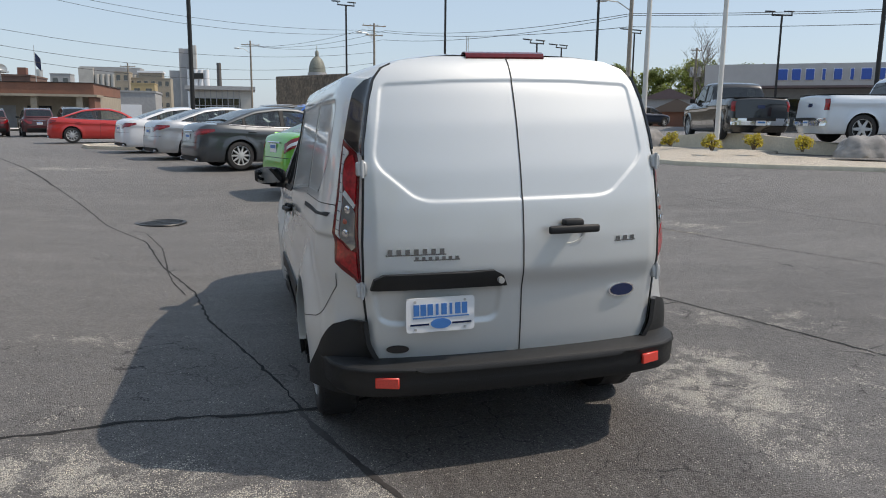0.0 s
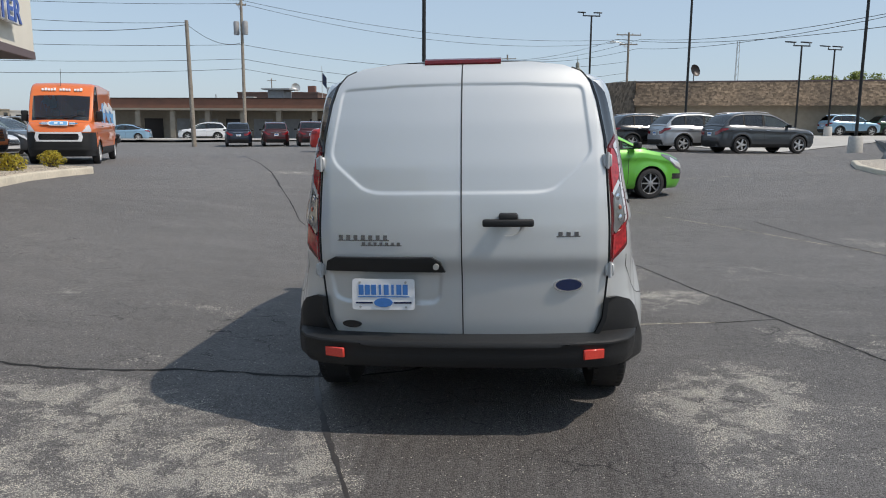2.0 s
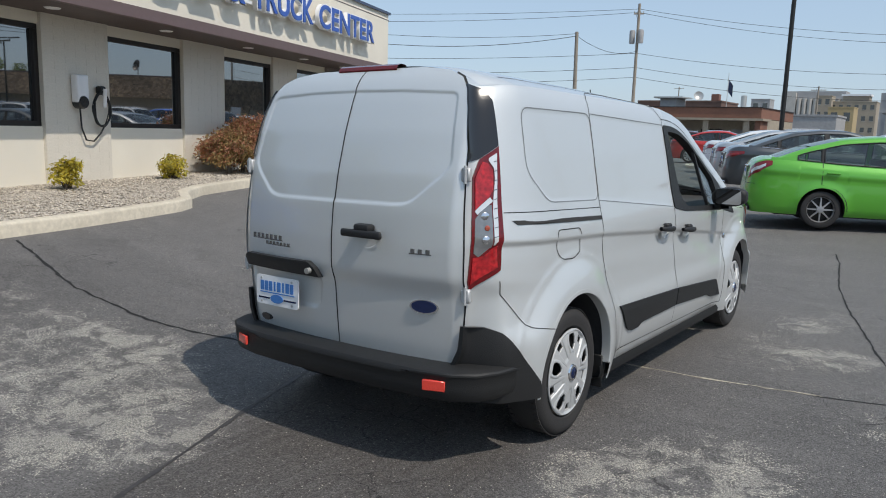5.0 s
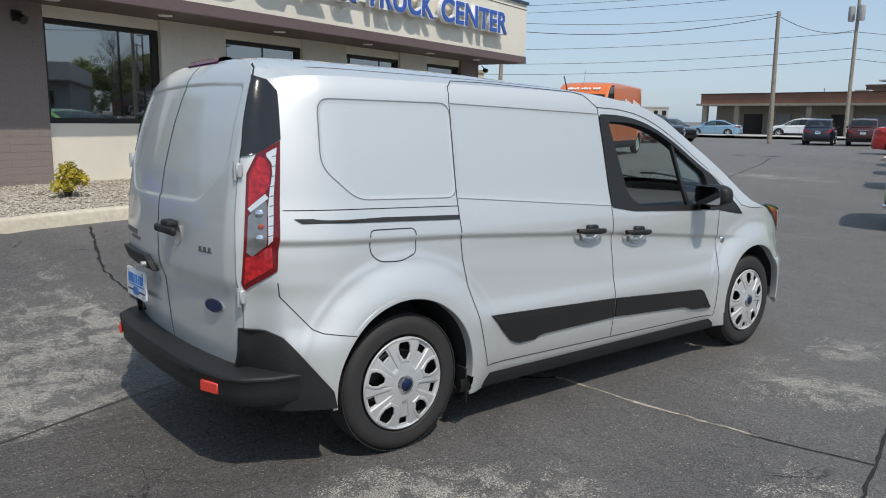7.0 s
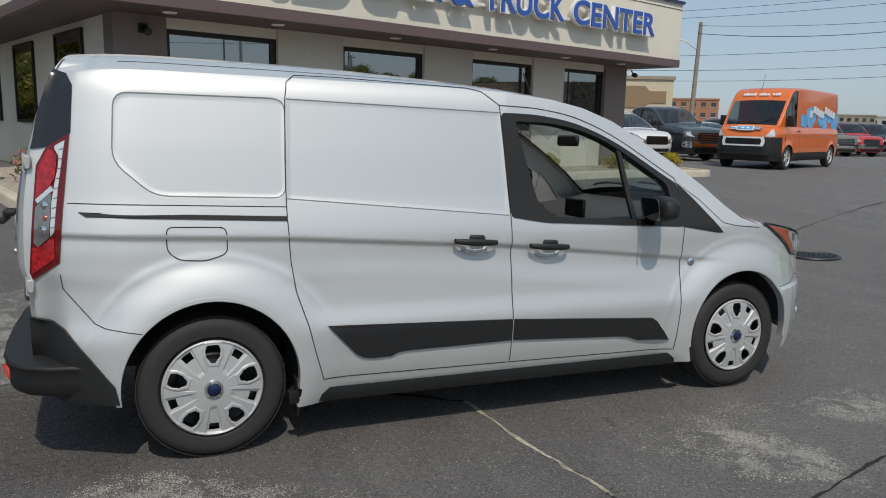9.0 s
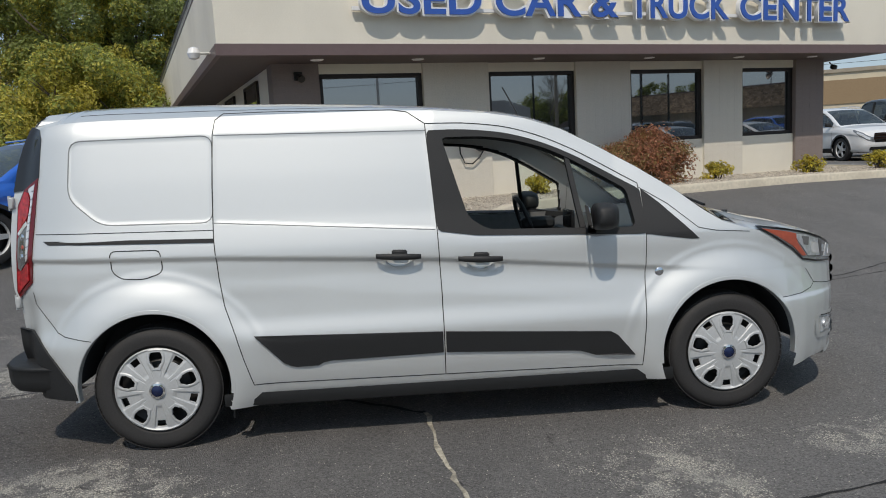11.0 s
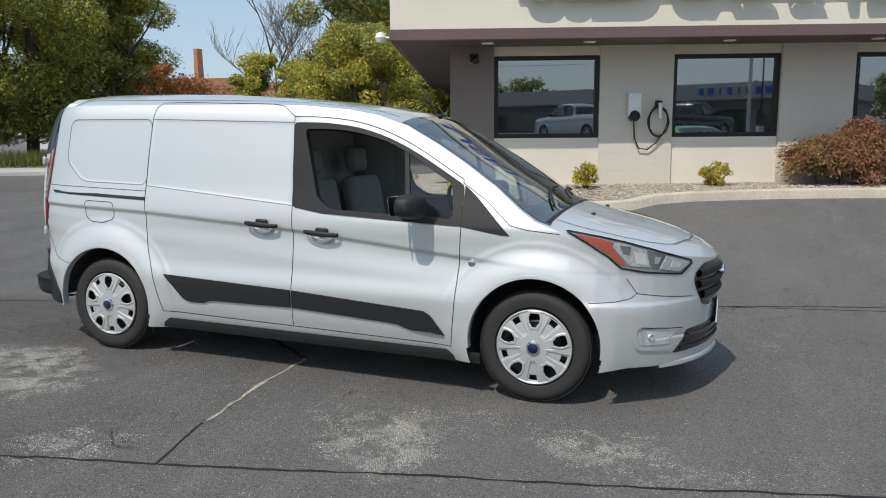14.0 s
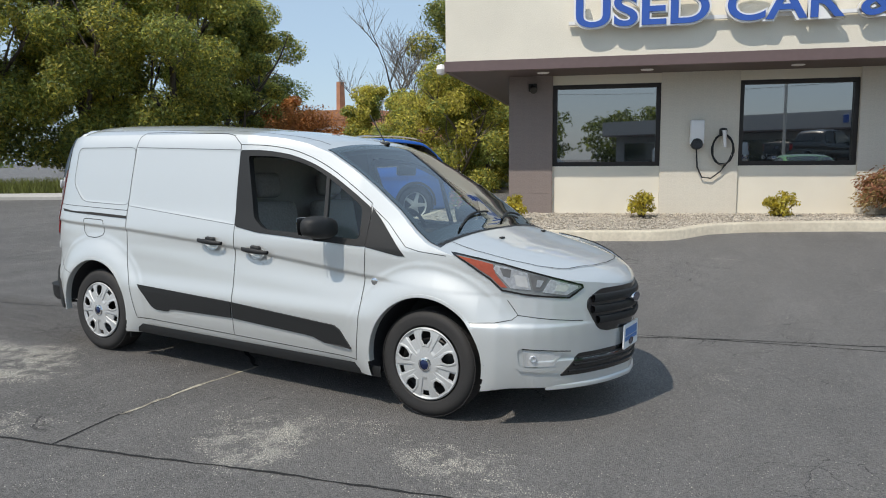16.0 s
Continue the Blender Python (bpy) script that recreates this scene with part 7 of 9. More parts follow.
    # nose: grille with bars, lower intake; tail: lower valance, lid seam, plate
    def panel(nm, x1, z0, z1, end, m, lift=0.006, taper=0.0, parent=None, label=""):
        bm = sheet([[end_skin(f * (x1 - taper * abs(2 * v - 1)), z0 + (z1 - z0) * v, end, lift) for f in np.linspace(-1, 1, 17)] for v in np.linspace(0, 1, 5)])
        bmesh.ops.recalc_face_normals(bm, faces=bm.faces)
        return part(nm, bm, m, parent or ob, label)

    g0, g1 = {"compact": (0.36, 0.58), "sedan": (0.46, 0.68), "suv": (0.56, 0.84), "pickup": (0.68, 1.02), "van": (0.76, 0.94)}[kind]
    if kind == "van":
        panel("bumper_face", half * 0.95, low, 0.98, 1, PLASTIC, 0.010)
        panel("bumper_step", half * 0.80, 0.44, 0.56, 1, PLASTIC, 0.05, 0.06)
        for s in (1, -1):
            part("lower_cladding", sheet([[skin(yy, zz, s, 0.008) for zz in np.linspace(low, 0.98, 8)] for yy in np.linspace(axles[1] + r + 0.06, L / 2 * 0.985, 24)]), PLASTIC, ob, "black lower cladding")
            part("sill_cladding", sheet([[skin(yy, zz, s, 0.008) for zz in np.linspace(low, 0.52, 5)] for yy in np.linspace(axles[0] + r + 0.06, axles[1] - r - 0.06, 16)]), PLASTIC, ob, "black sill cladding")
        panel("grille_surround", half * 0.64, g0 - 0.05, g1 + 0.05, 1, PLATE_WHITE, 0.018, 0.04)
    grille = panel("grille", half * (0.50 if kind != "van" else 0.54), g0, g1, 1, GLOSS_BLACK, 0.024 if kind == "van" else 0.008, 0.03, None, "black grille")
    for v in (0.28, 0.55, 0.82):
        part("grille_bar", tube([end_skin(f * half * 0.46, g0 + (g1 - g0) * v, 1, 0.016) for f in np.linspace(-1, 1, 13)], 0.010, 5), CHROME if kind in ("pickup", "sedan") else PLASTIC, grille)
    if kind == "compact":
        for s in (1, -1):
            recess = sheet([[end_skin(s * half * f, z0, 1, 0.008) for f in np.linspace(0.70, 0.86, 7)] for z0 in np.linspace(0.37, 0.47, 4)])
            bmesh.ops.recalc_face_normals(recess, faces=recess.faces)
            part("fog_lamp_recess", recess, GLOSS_BLACK, ob, "black fog lamp recess")
    elif kind != "van":
        panel("lower_intake", half * 0.60, low + 0.04, low + 0.15, 1, GLOSS_BLACK, 0.006, 0.02)
    if kind == "pickup":
        for end, nm in ((1, "front_bumper"), (-1, "rear_bumper")):
            panel(nm, half * 0.93, low + 0.22, low + 0.44, end, CHROME, 0.06, 0.02, None, "chrome bumper")
            panel("bumper_step", half * 0.45, low + 0.36, low + 0.45, end, PLASTIC, 0.066)
        panel("tailgate_emblem", 0.13, 1.02, 1.13, -1, NAVY, 0.008, 0.03)
        part("bed_cover", box((-half * 0.84, -L / 2 + 0.10, 1.36), (half * 0.84, at(0.36), 1.385)), DARK_CLOTH, ob, smooth=False)
    else:
        panel("rear_valance", half * 0.72, low + 0.02, low + (0.13 if car_low else 0.26), -1, PLASTIC, 0.006, 0.03, None, "black lower bumper valance")
    if car_low or kind == "suv":
        lid = [end_skin(f * half * (0.80 if car_low else 0.86), 0.64 if car_low else 0.72, -1, 0.002) for f in np.linspace(-1, 1, 13)]
        part("lid_seam", tube(lid, 0.005, 4), GAP, ob)
        part("lid_strip", tube([end_skin(f * half * 0.34, 0.90 if car_low else 0.97, -1, 0.008) for f in np.linspace(-1, 1, 9)], 0.014, 5), CHROME, ob, "chrome lid strip")
        for s in (1, -1):
            part("tail_pipe", lathe([(0.030, -0.04), (0.036, -0.05), (0.036, 0.10), (0.030, 0.10)], 14, axis="z"), CHROME, ob).matrix_local = Matrix.Translation(end_skin(s * half * 0.58, low + 0.06, -1, 0.0)) @ pose(0, 0, 0, -90, 0, 0)
    pz = {"compact": 0.80, "sedan": 0.76, "suv": 0.80, "pickup": 0.56, "van": 0.9}[kind]
    spot = end_skin(0, pz, -1, 0.075 if kind == "pickup" else 0.010)
    plate = part("dealer_plate", box((-0.152, -0.004, -0.077), (0.152, 0.004, 0.077), 0.003), PLATE_WHITE, ob, "white dealer plate with a blue bar")
    plate.matrix_local = Matrix.Translation(spot)
    part("plate_mark", box((-0.12, -0.0065, -0.005), (0.12, -0.003, 0.05)), PLATE_BLUE, plate, smooth=False)
    if kind == "suv":
        for s in (1, -1):
            part("roof_rail", tube([(s * cab_x(at(f), roof_z(at(f)) - 0.06) * 0.93, at(f), roof_z(at(f)) + 0.035) for f in np.linspace(0.14, 0.50, 9)], 0.016, 6), CHROME, ob)
            part("sill_cladding", sheet([[skin(yy, zz, s, 0.008) for zz in np.linspace(low, low + 0.13, 4)] for yy in np.linspace(axles[0] + r + 0.06, axles[1] - r - 0.06, 12)]), PLASTIC, ob, "black sill cladding")
            for a in axles:
                part("arch_cladding", sheet([[skin(a + q * math.cos(w), r + q * math.sin(w), s, 0.008) for q in (r + 0.047, r + 0.075, r + 0.10)] for w in np.linspace(-0.05, math.pi + 0.05, 28)]), PLASTIC, ob, "black arch cladding")
    # seats, dashboard and wheel seen through the panes
    seat_y, sit = at(panes[-1][0]) + (0.05 if kind != "van" else -0.10), belt_z(0) - 0.42
    for sx in (-0.36, 0.36):
        seat = part("front_seat", box((sx - 0.24, seat_y - 0.05, sit - 0.10), (sx + 0.24, seat_y + 0.48, sit + 0.06), 0.05, None, 2), CABIN_TRIM, ob)
        back = box((sx - 0.23, -0.07, 0.0), (sx + 0.23, 0.07, 0.60), 0.06, None, 2)
        bmesh.ops.transform(back, matrix=pose(0, seat_y, sit, 14, 0, 0), verts=back.verts)
        part("seat_back", back, CABIN_TRIM, seat)
        part("head_rest", box((sx - 0.12, seat_y - 0.24, sit + 0.60), (sx + 0.12, seat_y - 0.13, sit + 0.80), 0.04, None, 2), CABIN_TRIM, seat)
    if kind != "van":
        part("rear_bench", box((-0.62, seat_y - 1.05, sit - 0.10), (0.62, seat_y - 0.86, sit + 0.56), 0.06, None, 2), CABIN_TRIM, ob)
    part("dashboard", box((-half * 0.82, at(panes[-1][1]) - 0.28, sit + 0.05), (half * 0.82, at(panes[-1][1]) + 0.10, sit + 0.40), 0.06, None, 2), CABIN_TRIM, ob)
    part("cabin_floor", box((-half * 0.80, at(panes[0][0]) - 0.1, low + 0.12), (half * 0.80, at(panes[-1][1]) + 0.15, low + 0.18)), DARK_CLOTH, ob, smooth=False)
    ring = [(-0.36 + 0.18 * math.cos(a), seat_y + 0.52 - 0.07 * math.sin(a), sit + 0.34 + 0.17 * math.sin(a)) for a in np.linspace(0, 2 * math.pi, 20)]
    part("steering_wheel", tube(ring, 0.015, 6), PLASTIC, ob)
    wheels = car_wheel_meshes(r, {"compact": 8, "sedan": 10, "suv": 5, "pickup": 6, "van": 5}[kind], dark_rims)
    for a in axles:
        for s in (1, -1):
            w = new("wheel")
            w.parent = ob
            w.matrix_local = pose(s * (half * 0.965), a, r, 0, 0, 0 if s > 0 else 180)
            for nm, me in wheels:
                new(nm, me).parent = w
            liner = sheet([[(-0.28 if xx else -0.005, (r + 0.043) * math.cos(q), (r + 0.043) * math.sin(q)) for xx in (0, 1)] for q in np.linspace(-0.3, math.pi + 0.3, 22)])
            part("arch_liner", liner, DARK_CLOTH, w)
            part("arch_back", prism([((r + 0.05) * math.cos(q), (r + 0.05) * math.sin(q)) for q in np.linspace(-0.2, math.pi + 0.2, 18)], -0.30, -0.27, "yz"), DARK_CLOTH, w, smooth=False)
    return ob


GREEN = ("green", (0.10, 0.42, 0.03), 0.15, 0.4)
GREY = ("grey", (0.058, 0.066, 0.074), 0.5, 0.4)
SILVER_CAR = ("silver", (0.45, 0.47, 0.49), 0.6, 0.4)
WHITE = ("white", (0.72, 0.73, 0.74), 0.0, 0.4)
RED = ("red", (0.50, 0.022, 0.018), 0.1, 0.4)
MAROON = ("maroon", (0.065, 0.008, 0.010), 0.3, 0.4)
NAVY_CAR = ("navy", (0.014, 0.022, 0.042), 0.4, 0.4)
BLUE = ("blue", (0.008, 0.12, 0.55), 0.2, 0.35)
SKYBLUE = ("pale_blue", (0.25, 0.42, 0.56), 0.4, 0.4)
BLACK = ("black", (0.005, 0.0055, 0.0065), 0.0, 0.25)
SKY_PAINT = shader("sky_blue_print", (0.10, 0.36, 0.68), 0.4, 0, 0.1, 6, 0, 0, (0.30, 0.55, 0.78), 3, 0.6)
ORANGE = ("orange", (0.75, 0.16, 0.02), 0.0, 0.4)
ICE = ("ice_white", (0.58, 0.64, 0.70), 0.2, 0.4)


def heading(hx, hy):
    return math.degrees(math.atan2(-hx, hy))


def placed(kind, colour, x, y, hx, hy, label, rear=True, z=None, name=None):
    """Places a car by its rear axle (or middle) and the way it points."""
    h = Vector((hx, hy)).normalized()
    base = SHAPES[kind][3]
    c = Vector((x, y)) + h * (base / 2 if rear else 0)
    return car(kind, colour, c.x, c.y, heading(h.x, h.y), label, z=z, name=name, dark_rims="black alloy" in label)


placed("compact", GREEN, 0.145, 10.08, 0.948, 0.318, "bright green compact sedan with black alloy wheels")
placed("sedan", GREY, -1.65, 15.36, 0.93, 0.37, "dark grey sedan parked in the row")
placed("sedan", SILVER_CAR, -3.0, 19.3, 0.93, 0.37, "silver-blue sedan parked in the row")
placed("sedan", WHITE, -4.35, 23.0, 0.93, 0.37, "white sedan parked in the row")
placed("sedan", RED, -8.5, 31.9, 0.985, 0.17, "red sedan parked by the planted island")
placed("suv", NAVY_CAR, -18.9, 47.5, -0.35, 0.94, "dark blue suv seen from behind")
placed("suv", MAROON, -16.2, 47.5, -0.35, 0.94, "maroon suv seen from behind")
placed("suv", MAROON, -13.2, 45.8, -0.3, 0.95, "dark red suv parked at the back")
placed("suv", BLACK, -10.7, 43.8, -0.3, 0.95, "black boxy off-road suv with a soft top")
placed("sedan", SKYBLUE, -35.3, 62.5, -0.97, -0.25, "pale blue sedan on the street", rear=False)
placed("suv", WHITE, -28.5, 64.5, -0.97, -0.25, "white suv on the street", rear=False)
placed("suv", GREY, 9.5, 28.6, 0.95, 0.30, "dark grey suv with silver wheels")
placed("suv", SILVER_CAR, 7.6, 30.6, 0.95, 0.30, "silver suv parked in the far row")
placed("suv", BLACK, 5.7, 32.6, 0.95, 0.30, "black suv parked in the far row")
placed("suv", WHITE, 3.8, 34.6, 0.95, 0.30, "white suv parked in the far row")
placed("suv", BLUE, 1.9, 36.6, 0.95, 0.30, "blue suv parked in the far row")
placed("suv", GREY, 0.0, 38.6, 0.95, 0.30, "dark suv parked in the far row")
placed("sedan", WHITE, -2.0, 40.4, 0.95, 0.30, "white sedan parked in the far row")
placed("suv", SKYBLUE, 26.0, 58.5, 1, 0.2, "light blue small suv across the street")
placed("suv", ("dark_green", (0.02, 0.06, 0.035), 0.3, 0.4), 30.3, 60.0, 1, 0.2, "dark green suv across the street")
placed("suv", NAVY_CAR, 31.5, 55.5, 1, 0.3, "navy minivan across the street")
placed("pickup", BLACK, 15.1, 18.1, 0.294, 0.955, "black pickup truck on the raised lot", z=0.99)
placed("pickup", ICE, 15.9, 14.7, 0.967, -0.254, "white pickup truck with alloy wheels on the raised lot", z=1.0)
placed("suv", WHITE, -20.2, 16.6, 1.0, 0.0, "white suv nosed towards the kerb", rear=True)
placed("pickup", GREY, -21.4, 19.1, 1.0, -0.03, "dark grey pickup truck by the building")
placed("suv", GREY, -22.6, 25.0, 1.0, -0.03, "grey suv behind the pickup")
placed("sedan", WHITE, -22.0, 22.2, 1.0, -0.03, "white sedan beside the pickup")
placed("suv", WHITE, -24.0, 27.8, 1.0, -0.03, "white suv beyond the grey one")
placed("pickup", ("bronze_grey", (0.20, 0.17, 0.14), 0.4, 0.4), -30.0, 38.3, 0.96, -0.28, "bronze pickup truck in the back row")
placed("pickup", RED, -30.4, 40.9, 0.96, -0.28, "red pickup truck in the back row")
placed("pickup", NAVY_CAR, -30.8, 43.9, 0.96, -0.28, "dark blue pickup truck in the back row")
placed("suv", BLACK, -31.0, 47.4, 0.96, -0.28, "black suv in the back row")
orange_van = placed("van", ORANGE, -14.32, 19.82, 0.38, -0.925, "orange delivery van with a key emblem and blue side graphics", rear=False)
placed("suv", BLUE, -8.3, -3.2, 0.85, -0.53, "bright blue suv parked beside the building")


def van_graphics(v):
    """Bars for the wordmark over the windscreen, the key emblem on the bonnet, cloudy blue shapes on the sides, an aerial."""
    w = 1.16 / 14
    for k in range(14):
        if k not in (3, 8):
            bar = box((-0.58 + k * w + 0.012, -0.020, 0.0), (-0.58 + (k + 1) * w - 0.012, 0.035, 0.10 - (0.025 if k % 3 else 0)))
            part("wordmark_bar", bar, PLATE_WHITE, v, smooth=False).matrix_local = pose(0, 1.83, 2.235, 38, 0, 0)
    emblem = part("key_emblem", prism(rounded([(-0.26, -0.085), (0.22, -0.085), (0.30, -0.02), (0.30, 0.02), (0.22, 0.085), (-0.26, 0.085)], 0.03), -0.03, 0.012), PLATE_WHITE, v, "white and blue key emblem", smooth=False)
    emblem.matrix_local = pose(0, 2.85, 1.245, -50, 0, 0)
    part("emblem_face", prism(rounded([(-0.235, -0.065), (0.20, -0.065), (0.27, 0.0), (0.20, 0.065), (-0.235, 0.065)], 0.03), 0.012, 0.018), SKY_PAINT, emblem, smooth=False)
    for x in (-0.13, 0.02):
        part("emblem_mark", box((x, -0.032, 0.018), (x + 0.09, 0.032, 0.022), 0.002), PLATE_WHITE, emblem, smooth=False)
    for s in (1, -1):
        for q in (-0.035, 0.0, 0.035):
            part("emblem_streak", box((min(s * 0.29, s * (0.52 - abs(q) * 2)), q - 0.011, -0.02), (max(s * 0.29, s * (0.52 - abs(q) * 2)), q + 0.011, 0.012), 0.002), PLATE_WHITE if q else SKY_PAINT, emblem, smooth=False)
    part("aerial", rod((0.05, 1.72, 2.40), (0.05, 1.55, 2.92), 0.008, 0.004, 6), PLASTIC, v)
    blobs = ((-2.35, 1.52, 0.42, 0.30), (-1.75, 1.86, 0.55, 0.36), (-1.05, 1.72, 0.48, 0.42), (-0.45, 1.98, 0.40, 0.26), (0.05, 1.62, 0.42, 0.34), (0.62, 1.50, 0.32, 0.22), (-1.3, 1.36, 0.30, 0.16))
    for k, (cy, cz, wy, wz) in enumerate(blobs):
        outline = [(cy + wy * (1 + 0.12 * math.sin(5 * a + k)) * math.cos(a), cz + wz * (1 + 0.12 * math.sin(4 * a + 2 * k)) * math.sin(a)) for a in np.linspace(0, 2 * math.pi, 28)[:-1]]
        for s in (1, -1):
            bm = patch(outline, lambda yy, zz, lift: Vector((1.025 * (0.905 - 0.07 * (zz - 1.3) / 1.26) * (1 - 0.03 * (yy / 2.95) ** 2) + 0.004 + lift, yy, zz)), 0.005 + 0.001 * k, 8, 12, 0.006)
            part("side_graphic", bm if s == 1 else mirror_x(bm), SKY_PAINT, v, "pale blue cloud-shaped side graphic")
    for k in range(9):
        for s in (1, -1):
            y0, z0 = -2.2 + 0.27 * k, 1.62 + 0.05 * (k % 4)
            part("side_lettering_bar", box((s * 0.935 - 0.012, y0, z0), (s * 0.935 + 0.012, y0 + 0.19, z0 + 0.22)), PLATE_WHITE, v, smooth=False)
    part("windscreen_wiper", tube([(-0.62, 2.36, 1.56), (-0.25, 2.46, 1.47), (0.12, 2.50, 1.44)], 0.011), PLASTIC, v)
    part("windscreen_wiper", tube([(0.0, 2.49, 1.45), (0.40, 2.48, 1.44), (0.72, 2.42, 1.41)], 0.011), PLASTIC, v)


van_graphics(orange_van)

# ---- plants ----


def leaf_cloud(centres, count, size, seed, droop=0.0, flat=0.75):
    """Small bent leaves scattered in clumps: verts and faces."""
    rng = np.random.default_rng(seed)
    c = np.array(centres)
    pick = rng.choice(len(c), count, p=c[:, 3] ** 2 / (c[:, 3] ** 2).sum())
    d = rng.normal(size=(count, 3))
    d /= np.linalg.norm(d, axis=1, keepdims=True)
    rad = c[pick, 3] * (0.55 + 0.5 * rng.random(count)) * np.where(rng.random(count) < 0.08, 1.25, 1.0)
    p = c[pick, :3] + d * rad[:, None] * np.array([1, 1, flat])
    p[:, 2] -= droop * rng.random(count) * rad
    n = d + rng.normal(scale=0.7, size=(count, 3)) + np.array([0, 0, 0.5])
    n /= np.linalg.norm(n, axis=1, keepdims=True)
    u = np.cross(n, rng.normal(size=(count, 3)))
    u /= np.maximum(np.linalg.norm(u, axis=1, keepdims=True), 1e-6)
    v = np.cross(n, u)
    s = size * (0.6 + 0.8 * rng.random(count))[:, None]
    quad = np.stack([p - u * s, p + v * s * 0.45 + n * s * 0.15, p + u * s, p - v * s * 0.45 + n * s * 0.15], 1).reshape(-1, 3)
    faces = np.arange(count * 4).reshape(-1, 4)
    return quad, faces


def cloud_mesh(name, quads, faces, material, parent, label=""):
    me = bpy.data.meshes.new(name)
    me.from_pydata(quads.tolist(), [], faces.tolist())
    me.materials.append(material)
    ob = new(name, me)
    ob.parent = parent
    if label:
        ob["label"] = label
    return ob


def limbs(height, spread, seed, levels=3, thick=0.16, start=0.3, kids=4):
    """A tapered trunk with branching limbs; gives back the mesh and the tips."""
    rng = random.Random(seed)
    bm, tips = bmesh.new(), []

    def grow(a, d, length, r, level):
        pts = [a]
        for k in range(3):
            d = (d + Vector((rng.uniform(-0.16, 0.16), rng.uniform(-0.16, 0.16), 0.06))).normalized()
            pts.append(pts[-1] + d * length / 3)
        for k in range(3):
            rod(pts[k], pts[k + 1], r * (1 - 0.22 * k), r * (1 - 0.22 * (k + 1)), 7 if level < 2 else 5, bm)
        if level >= levels:
            tips.append(pts[-1])
            return
        tips.append(pts[2])
        for k in range(kids):
            a2 = pts[1 + rng.randrange(3)] if level else pts[0] + (pts[3] - pts[0]) * rng.uniform(start, 1.0)
            ang = rng.uniform(0, 6.28)
            out = Vector((math.cos(ang), math.sin(ang), rng.uniform(0.35, 1.0))).normalized()
            grow(a2, (out * spread + d * (1 - spread)).normalized(), length * rng.uniform(0.5, 0.72), r * 0.5, level + 1)

    grow(Vector((0, 0, -0.1)), Vector((0, 0, 1)), height, thick, 0)
    return bm, tips


def tree(x, y, height, width, seed, leaves, count, size, label, bark=BARK, low=0.25, name="tree"):
    """A broadleaf tree: trunk and limbs, crown of leaf clumps at the limb tips."""
    rng = random.Random(seed)
    ob = thing(name, pose(x, y, ground_at(x, y)), label, "tree", "trees round the lot")
    bm, tips = limbs(height * 0.50, 0.7, seed, 2, height * 0.022, 0.3, 5)
    part("trunk", bm, bark, ob)
    clumps = []
    for k in range(64):
        a, f = rng.uniform(0, 6.28), rng.random()
        h = height * (low + (0.97 - low) * f)
        w = width / 2 * math.sin(math.pi * min(0.97, 0.12 + 0.80 * f)) ** 0.7 * rng.uniform(0.35, 1.0)
        clumps.append((w * math.cos(a), w * math.sin(a), h, width * rng.uniform(0.08, 0.15)))
    share = count // len(leaves)
    for k, m in enumerate(leaves):
        q, f = leaf_cloud([c for i, c in enumerate(clumps) if len(leaves) == 1 or i % 3 == k % 3 or rng.random() < 0.4], share, size, seed * 10 + k)
        cloud_mesh("crown", q, f, m, ob)
    return ob


def shrub(x, y, height, width, seed, leaves, count, size, label, name="shrub", droop=0.0, z=None, twigs=BARK, group="small shrubs in the beds"):
    rng = random.Random(seed)
    z = ground_at(x, y) if z is None else z
    ob = thing(name, pose(x, y, z), label, "shrub", group)
    bm = bmesh.new()
    clumps = []
    for k in range(16):
        a, f = rng.uniform(0, 6.28), rng.uniform(0.25, 0.95)
        w = width / 2 * math.sin(math.pi * (0.2 + 0.68 * f)) * rng.uniform(0.25, 0.85)
        c = (w * math.cos(a), w * math.sin(a), height * f * 0.9, width * rng.uniform(0.13, 0.22))
        clumps.append(c)
        tube([(0.03 * math.cos(a), 0.03 * math.sin(a), -0.03), (c[0] * 0.5, c[1] * 0.5, c[2] * 0.65), c[:3]], 0.006 + width * 0.008, 5, bm)
    part("brushwood", bm, twigs, ob)["kind"] = "stuff"
    for k, m in enumerate(leaves):
        q, f = leaf_cloud(clumps, count // len(leaves), size, seed * 7 + k, droop, 0.8)
        q[:, 2] = np.maximum(q[:, 2], 0.01)
        cloud_mesh("foliage", q, f, m, ob)
    return ob


